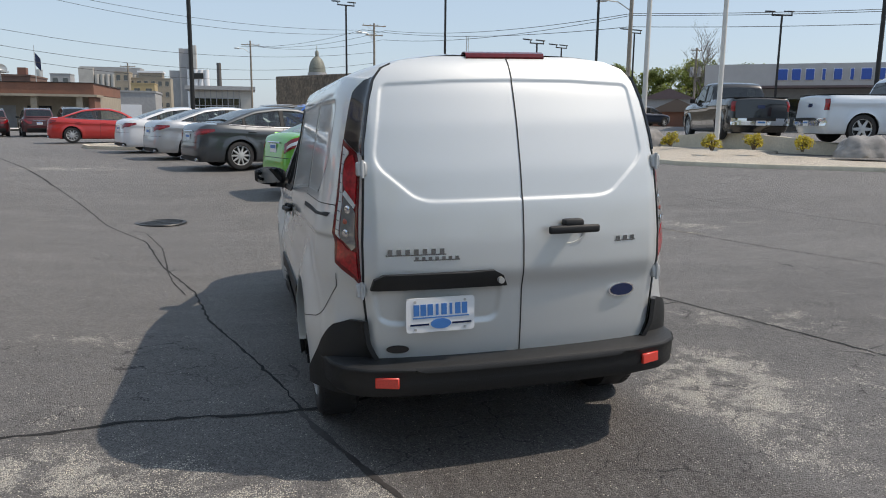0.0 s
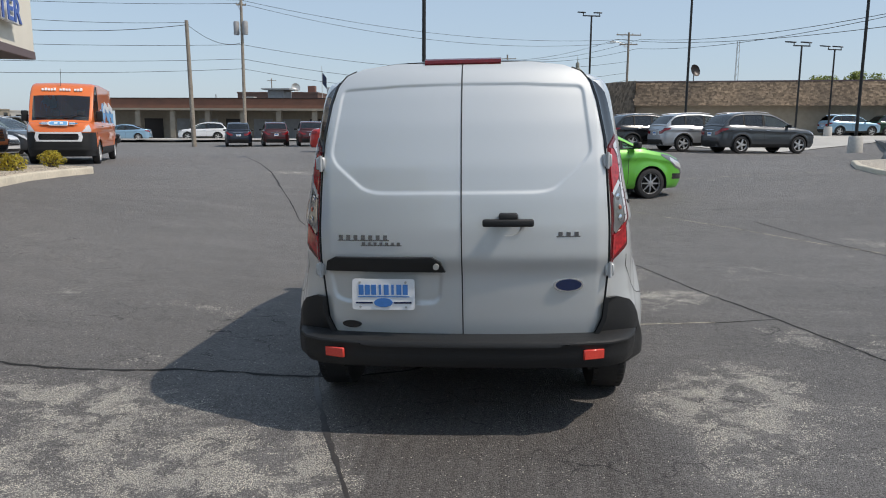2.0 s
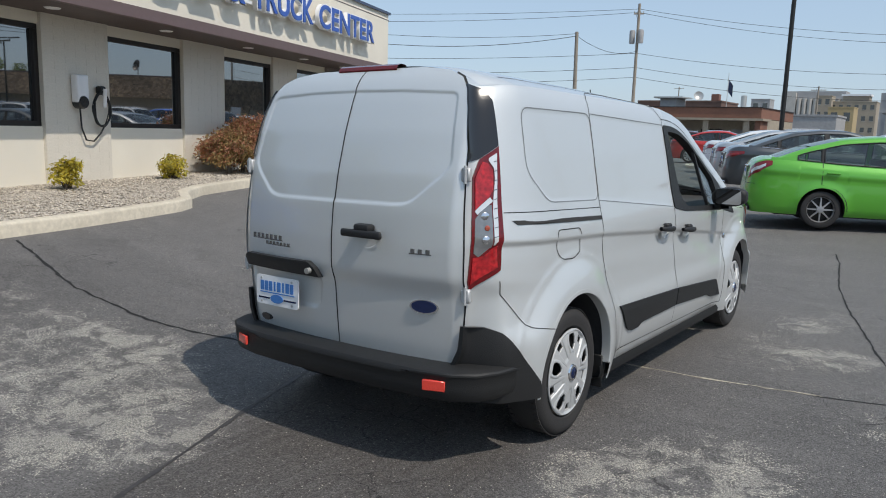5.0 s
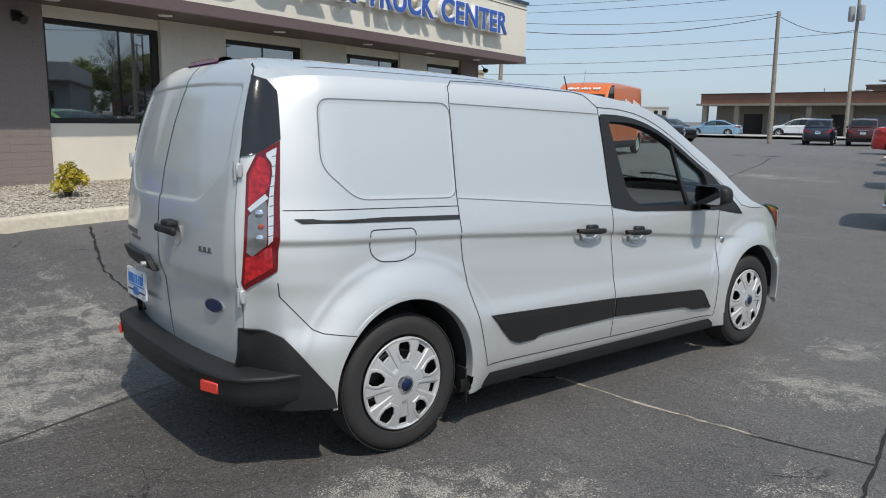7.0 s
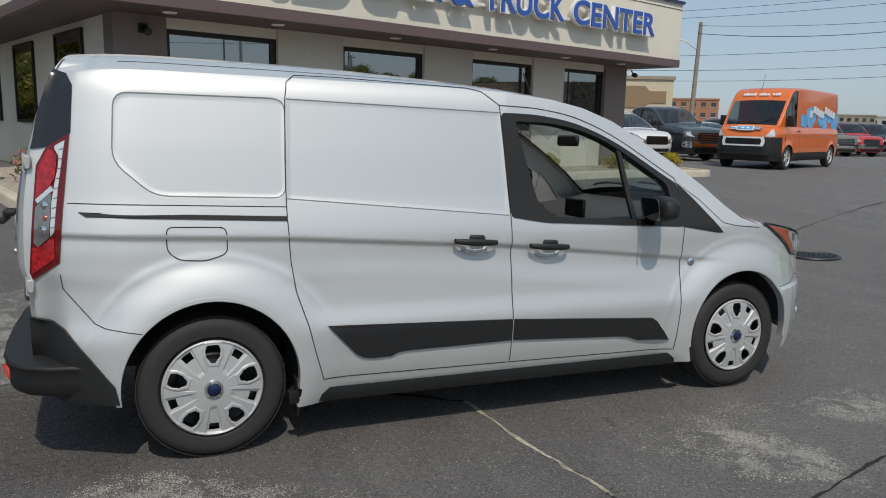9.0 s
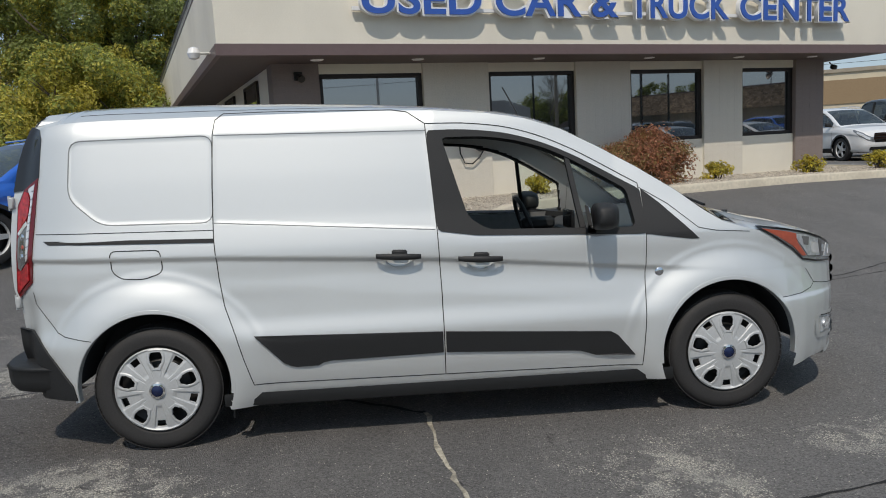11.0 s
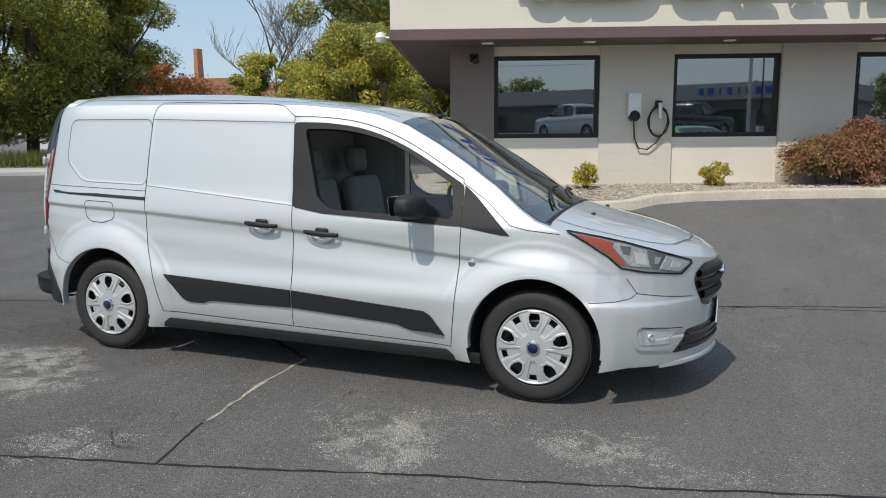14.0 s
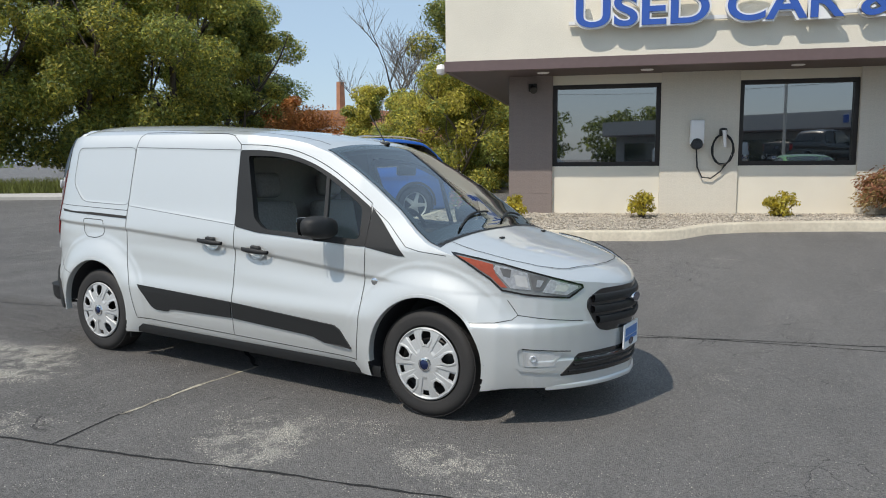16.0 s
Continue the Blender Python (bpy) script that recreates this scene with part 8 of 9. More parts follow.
def weeping_maple(x, y, z):
    """Arching branches hung with sprays of fine narrow leaves, taller on one side, over short pale stems."""
    rng = np.random.default_rng(61)
    ob = thing("weeping_maple", pose(x, y, z, 0, 0, 107.4), "weeping rust-brown japanese maple in the gravel bed", "shrub")
    wood, leaves = bmesh.new(), {0: [], 1: []}
    for k in range(190):
        a, u = rng.uniform(0, 2 * math.pi), rng.random() ** 0.55
        reach = 1.06 * u * rng.uniform(0.85, 1.08)
        ex, ey = 0.10 + reach * math.cos(a), 0.62 * reach * math.sin(a)
        high = float(np.interp(ex, [-1.3, -0.9, -0.3, 0.15, 0.45, 0.8, 1.3], [0.52, 0.68, 0.76, 0.88, 1.08, 0.84, 0.54])) * rng.uniform(0.82, 1.04) * (1 - 0.25 * (ey / 0.8) ** 2)
        drop = rng.uniform(0.05, 0.35) + (0.45 if ex > 0.15 and rng.random() < 0.35 else 0.0)
        foot = Vector((0.05 if ex > -0.2 else -0.35, 0.02, 0.32))
        end = Vector((ex, ey, max(0.10, high - drop)))
        peak = Vector((ex * 0.62, ey * 0.62, high))
        arc = [foot * (1 - t) ** 2 + peak * 2 * t * (1 - t) * 1.0 + end * t * t for t in np.linspace(0, 1, 7)]
        arc = [p + Vector((0, 0, 0.22 * math.sin(math.pi * i / 6) * (high - 0.3))) for i, p in enumerate(arc)]
        if k % 2 == 0:
            tube(arc, 0.006, 4, wood)
        out = Vector((math.cos(a), 0.7 * math.sin(a), 0)).normalized()
        for t in (2.6, 3.4, 4.1, 4.7, 5.3, 5.9):
            i = int(t)
            c = np.array(arc[i].lerp(arc[min(i + 1, 6)], t - i))
            n = 50
            p = c + rng.normal(scale=(0.085, 0.085, 0.055), size=(n, 3))
            d = np.array(out) * 0.75 + np.array((0, 0, -0.55)) + rng.normal(scale=0.55, size=(n, 3))
            d /= np.linalg.norm(d, axis=1, keepdims=True)
            w = np.cross(d, rng.normal(size=(n, 3)))
            w /= np.maximum(np.linalg.norm(w, axis=1, keepdims=True), 1e-6)
            s = rng.uniform(0.045, 0.085, (n, 1))
            q = np.stack([p, p + d * s * 0.5 + w * s * 0.19, p + d * s, p + d * s * 0.5 - w * s * 0.19], 1)
            leaves[1 if rng.random() < (0.62 if ex < -0.1 else 0.22) else 0].append(q.reshape(-1, 3))
    part("brushwood", wood, PALE_BARK, ob)["kind"] = "stuff"
    for px, lean in ((0.02, 0.06), (-0.36, -0.12), (0.50, 0.05)):
        part("stem", tube([(px, 0.0, -0.05), (px + lean * 0.4, 0.02, 0.15), (px + lean, 0.0, 0.36), (px * 0.6 + lean, 0.03, 0.55)], 0.04, 8), PALE_BARK, ob)
    for k, m in ((0, LEAF_RUST), (1, LEAF_OLIVE)):
        q = np.concatenate(leaves[k])
        q[:, 2] = np.maximum(q[:, 2], 0.02)
        cloud_mesh("foliage", q, np.arange(len(q)).reshape(-1, 4), m, ob)


for k, (s, d, hgt, wid) in enumerate(((2.2, 6.2, 0.42, 0.5), (4.28, 6.8, 0.46, 0.55), (6.42, 6.75, 0.44, 0.60), (10.3, 6.6, 0.42, 0.58), (12.5, 6.4, 0.42, 0.6), (14.15, 6.1, 0.42, 0.6))):
    x, y = to_world(s, d)
    shrub(x, y, hgt, wid, 40 + k, (LEAF_GOLD, LEAF_YELLOW), 900, 0.032, "small golden-green shrub in the gravel bed", "golden_shrub", z=FLOOR - 0.02)
x, y = to_world(8.45, 6.75)
weeping_maple(x, y, FLOOR - 0.02)
x, y = to_world(1.0, 8.2)
shrub(x, y, 0.55, 0.6, 67, (LEAF_GREEN, shader("leaf_pink", (0.55, 0.22, 0.20), 0.6, 0, 0.3, 4, island=True)), 500, 0.035, "pink flowering shrub at the corner of the bed", "flowering_shrub", z=FLOOR - 0.05)

# trees beyond the building and the lot
GREENS = (LEAF_GREEN, LEAF_YELLOW, LEAF_GREEN, LEAF_YELLOW, LEAF_DARK)
for k, (x, y, h, w) in enumerate(((-21, -25, 13.5, 10), (-15.5, -31, 14, 10.5), (-24.2, -23.6, 9.0, 5.0), (-10, -35, 14, 11), (-30, -30, 12, 9), (-18.3, -27.2, 12.5, 8), (-22.5, -30, 14, 9), (-13, -30, 11, 8))):
    tree(x, y, h, w, 100 + k, GREENS, 80000, 0.085, "large broadleaf tree with yellowing green leaves", low=0.10)
for k, (x, y, h, w) in enumerate(((-34.0, -14.2, 12.0, 7.5), (-33.5, -11.5, 12.0, 8.5), (-36, -6, 12, 9), (-31.0, -9.0, 10.5, 6.5))):
    tree(x, y, h, w, 120 + k, (LEAF_GREEN, LEAF_YELLOW, LEAF_DARK), 60000, 0.085, "tall green tree behind the building", low=0.2)
for k, (x, y, h, w) in enumerate(((-18.5, -7.2, 4.6, 4.6), (-21.5, -7.5, 4.8, 4.4), (-24, -9.5, 4.6, 4.5), (-22, -13, 4.3, 3.6), (-20.3, -10.0, 3.9, 4.6))):
    tree(x, y, h, w, 140 + k, (LEAF_GREEN, LEAF_YELLOW), 26000, 0.065, "leafy green bush-like tree", low=0.02, name="bushy_tree")
tree(-26.9, -21.6, 3.6, 7.0, 151, (LEAF_ORANGE,), 16000, 0.08, "small tree with orange leaves", low=0.1)
tree(-30.5, -26.0, 5.0, 4.0, 152, (LEAF_ORANGE, LEAF_GREEN), 4000, 0.14, "small tree turning orange", low=0.1)


def bare_tree(x, y, height, seed, z=None):
    ob = thing("bare_tree", pose(x, y, ground_at(x, y) if z is None else z), "leafless tree with fine pale branches", "tree", "trees round the lot")
    bm, _ = limbs(height * 0.52, 0.62, seed, 4, height * 0.014, 0.30, 5)
    part("trunk", bm, PALE_BARK, ob)


bare_tree(-31.4, -18.6, 9.4, 31)
bare_tree(-31.2, -16.4, 8.6, 32)
bare_tree(45, 66, 9, 33)
for k, (x, y, h, w) in enumerate(((50, 95, 8.4, 8), (54, 92, 7.6, 7), (57.5, 90, 8.6, 8), (61, 88, 8.0, 8), (66, 86, 8.2, 9), (46, 99, 8.0, 8), (42, 102, 7.6, 8), (64, 96, 9.6, 9))):
    tree(x, y, h, w, 170 + k, (LEAF_DARK, LEAF_GREEN, LEAF_DARK), 8000, 0.19, "green tree beyond the street", low=0.12)
for k in range(10):
    tree(70 + 6 * (k % 2), -42 + 8.5 * k, 5.5 + (k * 37 % 5) * 0.5, 9.5, 190 + k, (LEAF_GREEN, LEAF_DARK), 2500, 0.30, "green tree across the road", low=0.08)


def grass_patch(name, spots, count, height, seed, label):
    rng = np.random.default_rng(seed)
    verts, faces = [], []
    for k in range(count):
        (x0, y0), (x1, y1), wide = spots[rng.integers(len(spots))]
        t, o = rng.random(), rng.normal(scale=wide / 2.5)
        d = math.hypot(x1 - x0, y1 - y0)
        x, y = x0 + (x1 - x0) * t - (y1 - y0) / d * o, y0 + (y1 - y0) * t + (x1 - x0) / d * o
        z, h, a = ground_at(x, y), height * rng.uniform(0.4, 1.2), rng.uniform(0, 6.28)
        lean = rng.normal(scale=0.35, size=2) * h
        w = 0.02
        i = len(verts)
        verts += [(x - w * math.cos(a), y - w * math.sin(a), z), (x + w * math.cos(a), y + w * math.sin(a), z), (x + lean[0], y + lean[1], z + h)]
        faces.append((i, i + 1, i + 2))
    me = bpy.data.meshes.new(name)
    me.from_pydata(verts, [], faces)
    me.materials.append(GRASS)
    tagged(new(name, me), label, "grass", kind="stuff")


grass_patch("grass", [((-15.5, -22.5), (-10.5, -27), 2.4), ((-20, -18.5), (-15.5, -22.5), 2.4), ((-22, -13.5), (-20, -18.5), 2.5)], 16000, 0.55, 3, "rough yellow-green grass and weeds below the trees")

# ---- islands, poles, cables ----
VERGE = [(-6.0, -27.5), (-8.2, -24.8), (-10.0, -22.4), (-11.4, -20.4), (-12.6, -18.6), (-13.8, -16.4), (-15.2, -13.0)]
verge = sheet([[(x + dx, y + dx * 0.65, ground_at(x + dx, y + dx * 0.65) + h) for dx, h in ((1.75, -0.1), (1.75, 0.10), (1.6, 0.12), (0.0, 0.12), (-0.05, -0.1))] for x, y in VERGE])
bmesh.ops.recalc_face_normals(verge, faces=verge.faces)
tagged(part("pavement", verge, PALE_CONCRETE, None, smooth=False), "pale concrete walk with a kerb below the trees", "pavement", kind="structure")


def island(path, closed_to, label, z_up=0.09):
    """A kerbed gravel island."""
    pts = finer(path, 0.5)
    bm = kerb_run(pts, bmesh.new(), high=0.11)
    bmesh.ops.recalc_face_normals(bm, faces=bm.faces)
    tagged(part("kerb", bm, CONCRETE, None, sharp=60), label, "kerb", kind="structure")
    cx, cy = closed_to
    rows = []
    for x, y in pts:
        z0 = ground_at(x, y) + z_up
        rows.append([(x + (cx - x) * t, y + (cy - y) * t, z0 + 0.02 + (z0 + 0.02 - z0) * t) for t in np.linspace(0.03, 1, 7)])
    tagged(part("gravel_bed", sheet(rows), GRAVEL, None), "pale gravel inside a kerbed island", "gravel", kind="structure")


island([(16.0, 8.0), (12.4, 9.5), (10.3, 10.9), (8.9, 12.3), (8.6, 13.6), (9.0, 15.6), (10.1, 18.4), (11.4, 19.4), (14.2, 20.8)][::-1], (14.3, 15.5), "concrete kerb of a planted gravel island")
island([(-4.6, 26.6), (-4.0, 25.2), (-5.0, 24.6), (-6.6, 25.6), (-7.1, 27.2), (-6.4, 28.2), (-4.6, 26.6)], (-5.5, 26.5), "concrete kerb of a small planted island")
shrub(-5.6, 26.4, 0.6, 0.7, 71, (LEAF_GOLD, LEAF_YELLOW), 700, 0.05, "golden shrub on the small island", "golden_shrub", z=ground_at(-5.6, 26.4) + 0.2)
for k, (x, y) in enumerate(((12.0, 17.7), (11.2, 14.3), (12.6, 14.4), (13.2, 13.2))):
    shrub(x, y, 0.42, 0.6, 80 + k, (LEAF_GOLD, LEAF_YELLOW), 600, 0.04, "small golden shrub on the gravel island", "golden_shrub", z=ground_at(x, y) + 0.22)


def boulder(x, y, r, seed, z):
    bm = bmesh.new()
    bmesh.ops.create_icosphere(bm, subdivisions=4, radius=1)
    for v in bm.verts:
        n = v.co.normalized()
        k = 1 + 0.25 * noise.noise(n * 1.4 + Vector((seed, 0, 0))) + 0.08 * noise.noise(n * 5 + Vector((0, seed, 0)))
        v.co = Vector((n.x * r * 1.25 * k, n.y * r * k, max(-0.1, n.z) * r * 1.0 * k))
    bm.normal_update()
    ob = part("boulder", bm, ROCK, None)
    ob.matrix_world = pose(x, y, z)
    tagged(ob, "grey weathered boulder on the gravel island", "boulder")


boulder(14.2, 12.2, 0.55, 2, ground_at(14.2, 12.2) + 0.15)
boulder(13.2, 21.4, 0.62, 5, ground_at(13.2, 21.4) + 0.1)
wall_line = [(13.4, 21.3, 0.70), (13.9, 20.2, 1.08), (14.2, 19.2, 1.20), (14.6, 17.6, 1.21), (15.0, 16.2, 1.14), (15.7, 13.9, 0.92), (16.3, 12.0, 0.72)]
rows = []
for i, (x, y, z) in enumerate(wall_line):
    rows.append([(x - 0.1, y - 0.04, 0.2), (x - 0.1, y - 0.04, z), (x + 0.1, y + 0.04, z), (x + 0.1, y + 0.04, 0.2)])
tagged(part("retaining_wall", sheet(rows), CONCRETE, None, smooth=False), "low weathered concrete retaining wall", "wall", kind="structure")
tagged(part("raised_lot", prism([(13.55, 21.3), (14.05, 20.2), (14.75, 17.6), (15.15, 16.2), (15.85, 13.9), (16.5, 11.0), (26, 6), (60, 14), (60, 48), (26, 52), (16, 28)], -0.3, 0.985), ASPHALT, None, smooth=False), "raised asphalt lot behind the retaining wall", "asphalt", kind="structure")


def light_pole(x, y, h, turn=0.0, base=True, colour=BLACK_METAL, r=0.075, z=None):
    z = ground_at(x, y) if z is None else z
    ob = thing("light_pole", pose(x, y, z, 0, 0, turn), "tall black lot light pole with flat lamp heads", "light pole", "light poles")
    b = 0.0
    if base:
        b = 0.75
        part("concrete_base", lathe([(0.32, -0.2), (0.30, 0.70), (0.26, 0.75), (0.0, 0.75)], 20, axis="z"), PALE_CONCRETE, ob)
    part("pole", rod((0, 0, b), (0, 0, h), r, r * 0.8, 10), colour, ob)
    part("base_plate", box((-0.14, -0.14, b), (0.14, 0.14, b + 0.03), 0.01), colour, ob)
    part("cross_bar", box((-0.62, -0.035, h - 0.05), (0.62, 0.035, h + 0.03), 0.008), colour, ob)
    for s in (1, -1):
        arm = part("arm", rod((s * 0.58, 0, h), (s * 0.58, 0.0, h + 0.20), 0.03, None, 6), colour, ob)
        head = box((-0.17, -0.02, -0.04), (0.17, 0.78, 0.05), 0.025)
        part("lamp_head", head, colour, arm).matrix_local = pose(s * 0.58, 0, h + 0.20, 9, 0, 0)
    return ob


light_pole(-2.9, 22.9, 11.0, 30)
light_pole(9.7, 37.7, 8.6, 20)
light_pole(15.8, 31.2, 9.5, 10)
light_pole(5.6, 48.7, 8.4, 15)
light_pole(19.4, 48.4, 6.2, 15)
light_pole(24.6, 56.0, 6.5, 20)
light_pole(26.8, 47.7, 7.1, 15, z=0.98)
light_pole(30.1, 35.9, 7.0, -15, z=0.98)
light_pole(18.6, 16.5, 9.0, 10, z=0.98)


def plain_pole(x, y, h, colour, label, r=0.09, z=None, lean=0.0, name="flag_pole"):
    ob = thing(name, pose(x, y, ground_at(x, y) if z is None else z, 0, lean, 0), label, "pole")
    part("pole", rod((0, 0, -0.2), (0, 0, h), r, r * 0.75, 14), colour, ob)
    part("base_collar", lathe([(r * 1.9, 0.0), (r * 1.9, 0.10), (r * 1.1, 0.16)], 16, axis="z"), colour, ob)
    return ob


plain_pole(12.7, 16.3, 11, WHITE_POLE, "white painted flag pole on the gravel island", 0.075, ground_at(12.7, 16.3) + 0.2)
plain_pole(13.4, 22.0, 11.5, WHITE_POLE, "pale grey sign pole beside a boulder", 0.10)


def utility_pole(x, y, h, label, arms=(), transformer=False, lamp=False, turn=0.0, lean=0.0):
    ob = thing("utility_pole", pose(x, y, ground_at(x, y), 0, lean, turn), label, "utility pole", "utility poles")
    part("pole", rod((0, 0, -0.3), (0, 0, h), 0.17, 0.12, 12), TIMBER_POLE, ob)
    for z, w in arms:
        arm = part("cross_arm", box((-w / 2, -0.06, z - 0.06), (w / 2, 0.06, z + 0.06), 0.01), TIMBER_POLE, ob)
        for f in np.linspace(-0.46, 0.46, 4):
            part("insulator", lathe([(0.03, z + 0.06), (0.05, z + 0.10), (0.03, z + 0.16), (0.045, z + 0.2), (0.0, z + 0.22)], 8, axis="z"), STEEL, arm).matrix_local = pose(f * w, 0, 0)
        part("brace", rod((-w * 0.3, 0.07, z - 0.05), (0, 0.12, z - 0.7), 0.02, None, 5), STEEL, arm)
    if transformer:
        for dx, dy in ((-0.48, 0.1), (0.30, -0.40)):
            can = part("transformer", lathe([(0.0, h - 3.6), (0.24, h - 3.6), (0.26, h - 3.5), (0.26, h - 2.5), (0.20, h - 2.38), (0.0, h - 2.36)], 16, axis="z"), GREY_WALL, ob, "grey can transformer")
            can.matrix_local = pose(dx, dy, 0)
    if lamp:
        part("street_lamp", tube([(0, 0, h - 1.8), (-0.9, 0, h - 1.2), (-1.7, 0, h - 1.1)], 0.04), STEEL, ob)
        part("street_lamp_head", box((-2.3, -0.13, h - 1.2), (-1.6, 0.13, h - 1.05), 0.04), STEEL, ob)
    return ob


utility_pole(-22.2, 47.6, 8.7, "plain weathered timber utility pole", turn=20, lean=-1.0)
utility_pole(-24.8, 65.4, 13.3, "timber utility pole with two grey transformers", ((12.4, 0.9),), True, turn=20)
utility_pole(14.2, 89.0, 12.4, "pale timber utility pole with cross arms", ((12.1, 3.0), (11.0, 2.2)), lamp=True, turn=10)
utility_pole(-0.3, 111.7, 12.2, "timber utility pole with cross arm", ((11.6, 2.6),), lamp=True)
utility_pole(-20.4, 135, 10.2, "weathered timber utility pole with a cross arm", ((9.6, 2.4),))
utility_pole(-35.3, 34.5, 8.2, "timber utility pole with a small lamp", (), lamp=True, turn=60, lean=1.5)
utility_pole(23.6, 42.4, 9.7, "timber utility pole with a street lamp", (), lamp=True, turn=-20)
utility_pole(54.6, 82.5, 9.9, "far timber utility pole with transformers", ((9.6, 1.6),), True)
utility_pole(-62, 190, 14, "far timber utility pole", ((13.5, 2.4),))


def cable(a, b, sag, r=0.014):
    a, b = Vector(a), Vector(b)
    pts = [a.lerp(b, t) - Vector((0, 0, 4 * sag * t * (1 - t))) for t in np.linspace(0, 1, 24)]
    ob = part("overhead_cable", tube(pts, r, 4), CABLE, None)
    tagged(ob, "thin dark overhead cable", "cable", "overhead cables")


cable((-22.2, 47.6, 8.6), (-35.2, 34.5, 7.6), 0.7, 0.02)
cable((-22.2, 47.6, 8.75), (-35.2, 34.5, 8.1), 0.4)
cable((-22.2, 47.6, 8.5), (-24.8, 65.4, 9.4), 0.6, 0.02)
for z, s in ((13.2, 0.8), (12.9, 1.2), (9.2, 1.0), (7.9, 1.1), (7.0, 1.2)):
    cable((-24.8, 65.4, z), (-75, 40, z + 0.3), s, 0.018)
    cable((-24.8, 65.4, z), (14.2, 89.0, z - 0.9 if z > 10 else z + 0.5), s + 0.6, 0.018)
for z, dx in ((12.3, -1.4), (12.3, 1.4), (11.2, 1.0)):
    cable((14.2 + dx, 89.0, z), (23.6, 42.4, 8.2 + dx * 0.3), 0.7, 0.020)
    cable((14.2 + dx, 89.0, z), (-0.3 + dx, 111.7, 11.9), 0.7, 0.02)
    cable((23.6, 42.4, 8.2 + dx * 0.3), (64, 12, 9.5 + dx * 0.3), 0.9, 0.018)

# ---- far buildings ----


def block(name, lo, hi, rz, at, wall, label, windows=0, storeys=1, roof=None, pane=TINTED, category="building"):
    """A distant building: walls, a parapet, and its windows as set-in panes."""
    ob = thing(name, pose(*at, 0, 0, rz), label, category)
    part("wall", box(lo, hi), wall, ob, smooth=False)
    part("parapet", box((lo[0] - 0.1, lo[1] - 0.1, hi[2]), (hi[0] + 0.1, hi[1] + 0.1, hi[2] + 0.25)), roof or wall, ob, smooth=False)
    if windows:
        w, h = (hi[0] - lo[0]) / windows, (hi[2] - lo[2]) / storeys
        for s in range(storeys):
            for k in range(windows):
                x0, z0 = lo[0] + (k + 0.25) * w, lo[2] + (s + 0.35) * h
                win = part("window", box((x0, lo[1] - 0.03, z0), (x0 + 0.5 * w, lo[1] + 0.05, z0 + 0.42 * h)), pane, ob, smooth=False)
                part("sill", box((x0 - 0.05, lo[1] - 0.08, z0 - 0.1), (x0 + 0.5 * w + 0.05, lo[1] + 0.02, z0)), PALE_CONCRETE, win, smooth=False)
    return ob


WARM_BRICK = shader("warm_brown_brick", (0.24, 0.115, 0.078), 0.85, 0, 0.15, 14, 0.3, 0, (0.17, 0.09, 0.065), 0.6, 0.6)
strip = thing("brick_strip_building", pose(-40, 72.5, 0.2, 0, 0, -1), "long low brown brick building with a covered walk", "building")
part("wall", box((-3.2, 3, -0.5), (25.2, 14, 3.3)), TAN_WALL, strip, smooth=False)
part("upper_wall", box((-3.6, 0.4, 3.35), (25.2, 14, 4.35)), WARM_BRICK, strip, "warm brown brick parapet wall", smooth=False)
part("canopy", box((-3.9, 0, 3.12), (25.5, 3.2, 3.34)), TAN_WALL, strip, smooth=False)
part("coping", box((-3.7, 0.3, 4.35), (25.3, 14, 4.42)), BRONZE, strip, smooth=False)
part("end_wall", box((24.7, 0.4, -0.5), (25.21, 3.0, 3.12)), WARM_BRICK, strip, smooth=False)
for k in range(8):
    part("canopy_post", box((-3.3 + 3.85 * k, 0.3, -0.5), (-2.75 + 3.85 * k, 0.75, 3.12)), TAN_WALL, strip, smooth=False)
    part("shop_front", box((0.2 + 3.1 * k, 2.93, -0.3), (2.3 + 3.1 * k, 3.02, 2.3)), GREY_WALL if k % 3 else BRONZE, strip, smooth=False)
roof_unit = part("roof_unit", box((13.9, 4, 4.3), (15.6, 7, 5.5)), GREY_WALL, strip, "grey roof hatch under a small awning", smooth=False)
part("awning", box((13.3, 3.6, 5.45), (16.4, 6.8, 5.6)), STEEL, roof_unit, smooth=False)
part("roof_vent", box((10.6, 5, 4.3), (11.9, 6, 4.75)), PALE_CONCRETE, strip, smooth=False)
part("vent_pipe", rod((7.6, 5, 4.3), (7.6, 5, 5.0), 0.06, None, 6), STEEL, strip)
tagged(part("street", raw([(-70, 54.5, 0.30), (60, 66, 0.9), (60, 72, 0.95), (-70, 60.5, 0.32)], [(0, 1, 2, 3)]), PALE_CONCRETE, None), "pale concrete street beyond the lot", "road", kind="structure")
near, back = [(12.0, 30.0), (16.2, 36.2), (23.5, 44.8), (40, 62)], [(10.5, 33), (10.0, 45), (10.5, 55), (12, 62)]
rows = []
for (x0, y0), (x1, y1) in zip(finer(near, 1.0)[::1], [(np.interp(t, [0, 1 / 3, 2 / 3, 1], [p[0] for p in back]), np.interp(t, [0, 1 / 3, 2 / 3, 1], [p[1] for p in back])) for t in np.linspace(0, 1, len(finer(near, 1.0)))]):
    rows.append([(x0 + (x1 - x0) * t, y0 + (y1 - y0) * t, ground_at(x0 + (x1 - x0) * t, y0 + (y1 - y0) * t) + 0.03) for t in np.linspace(0, 1, 14)])
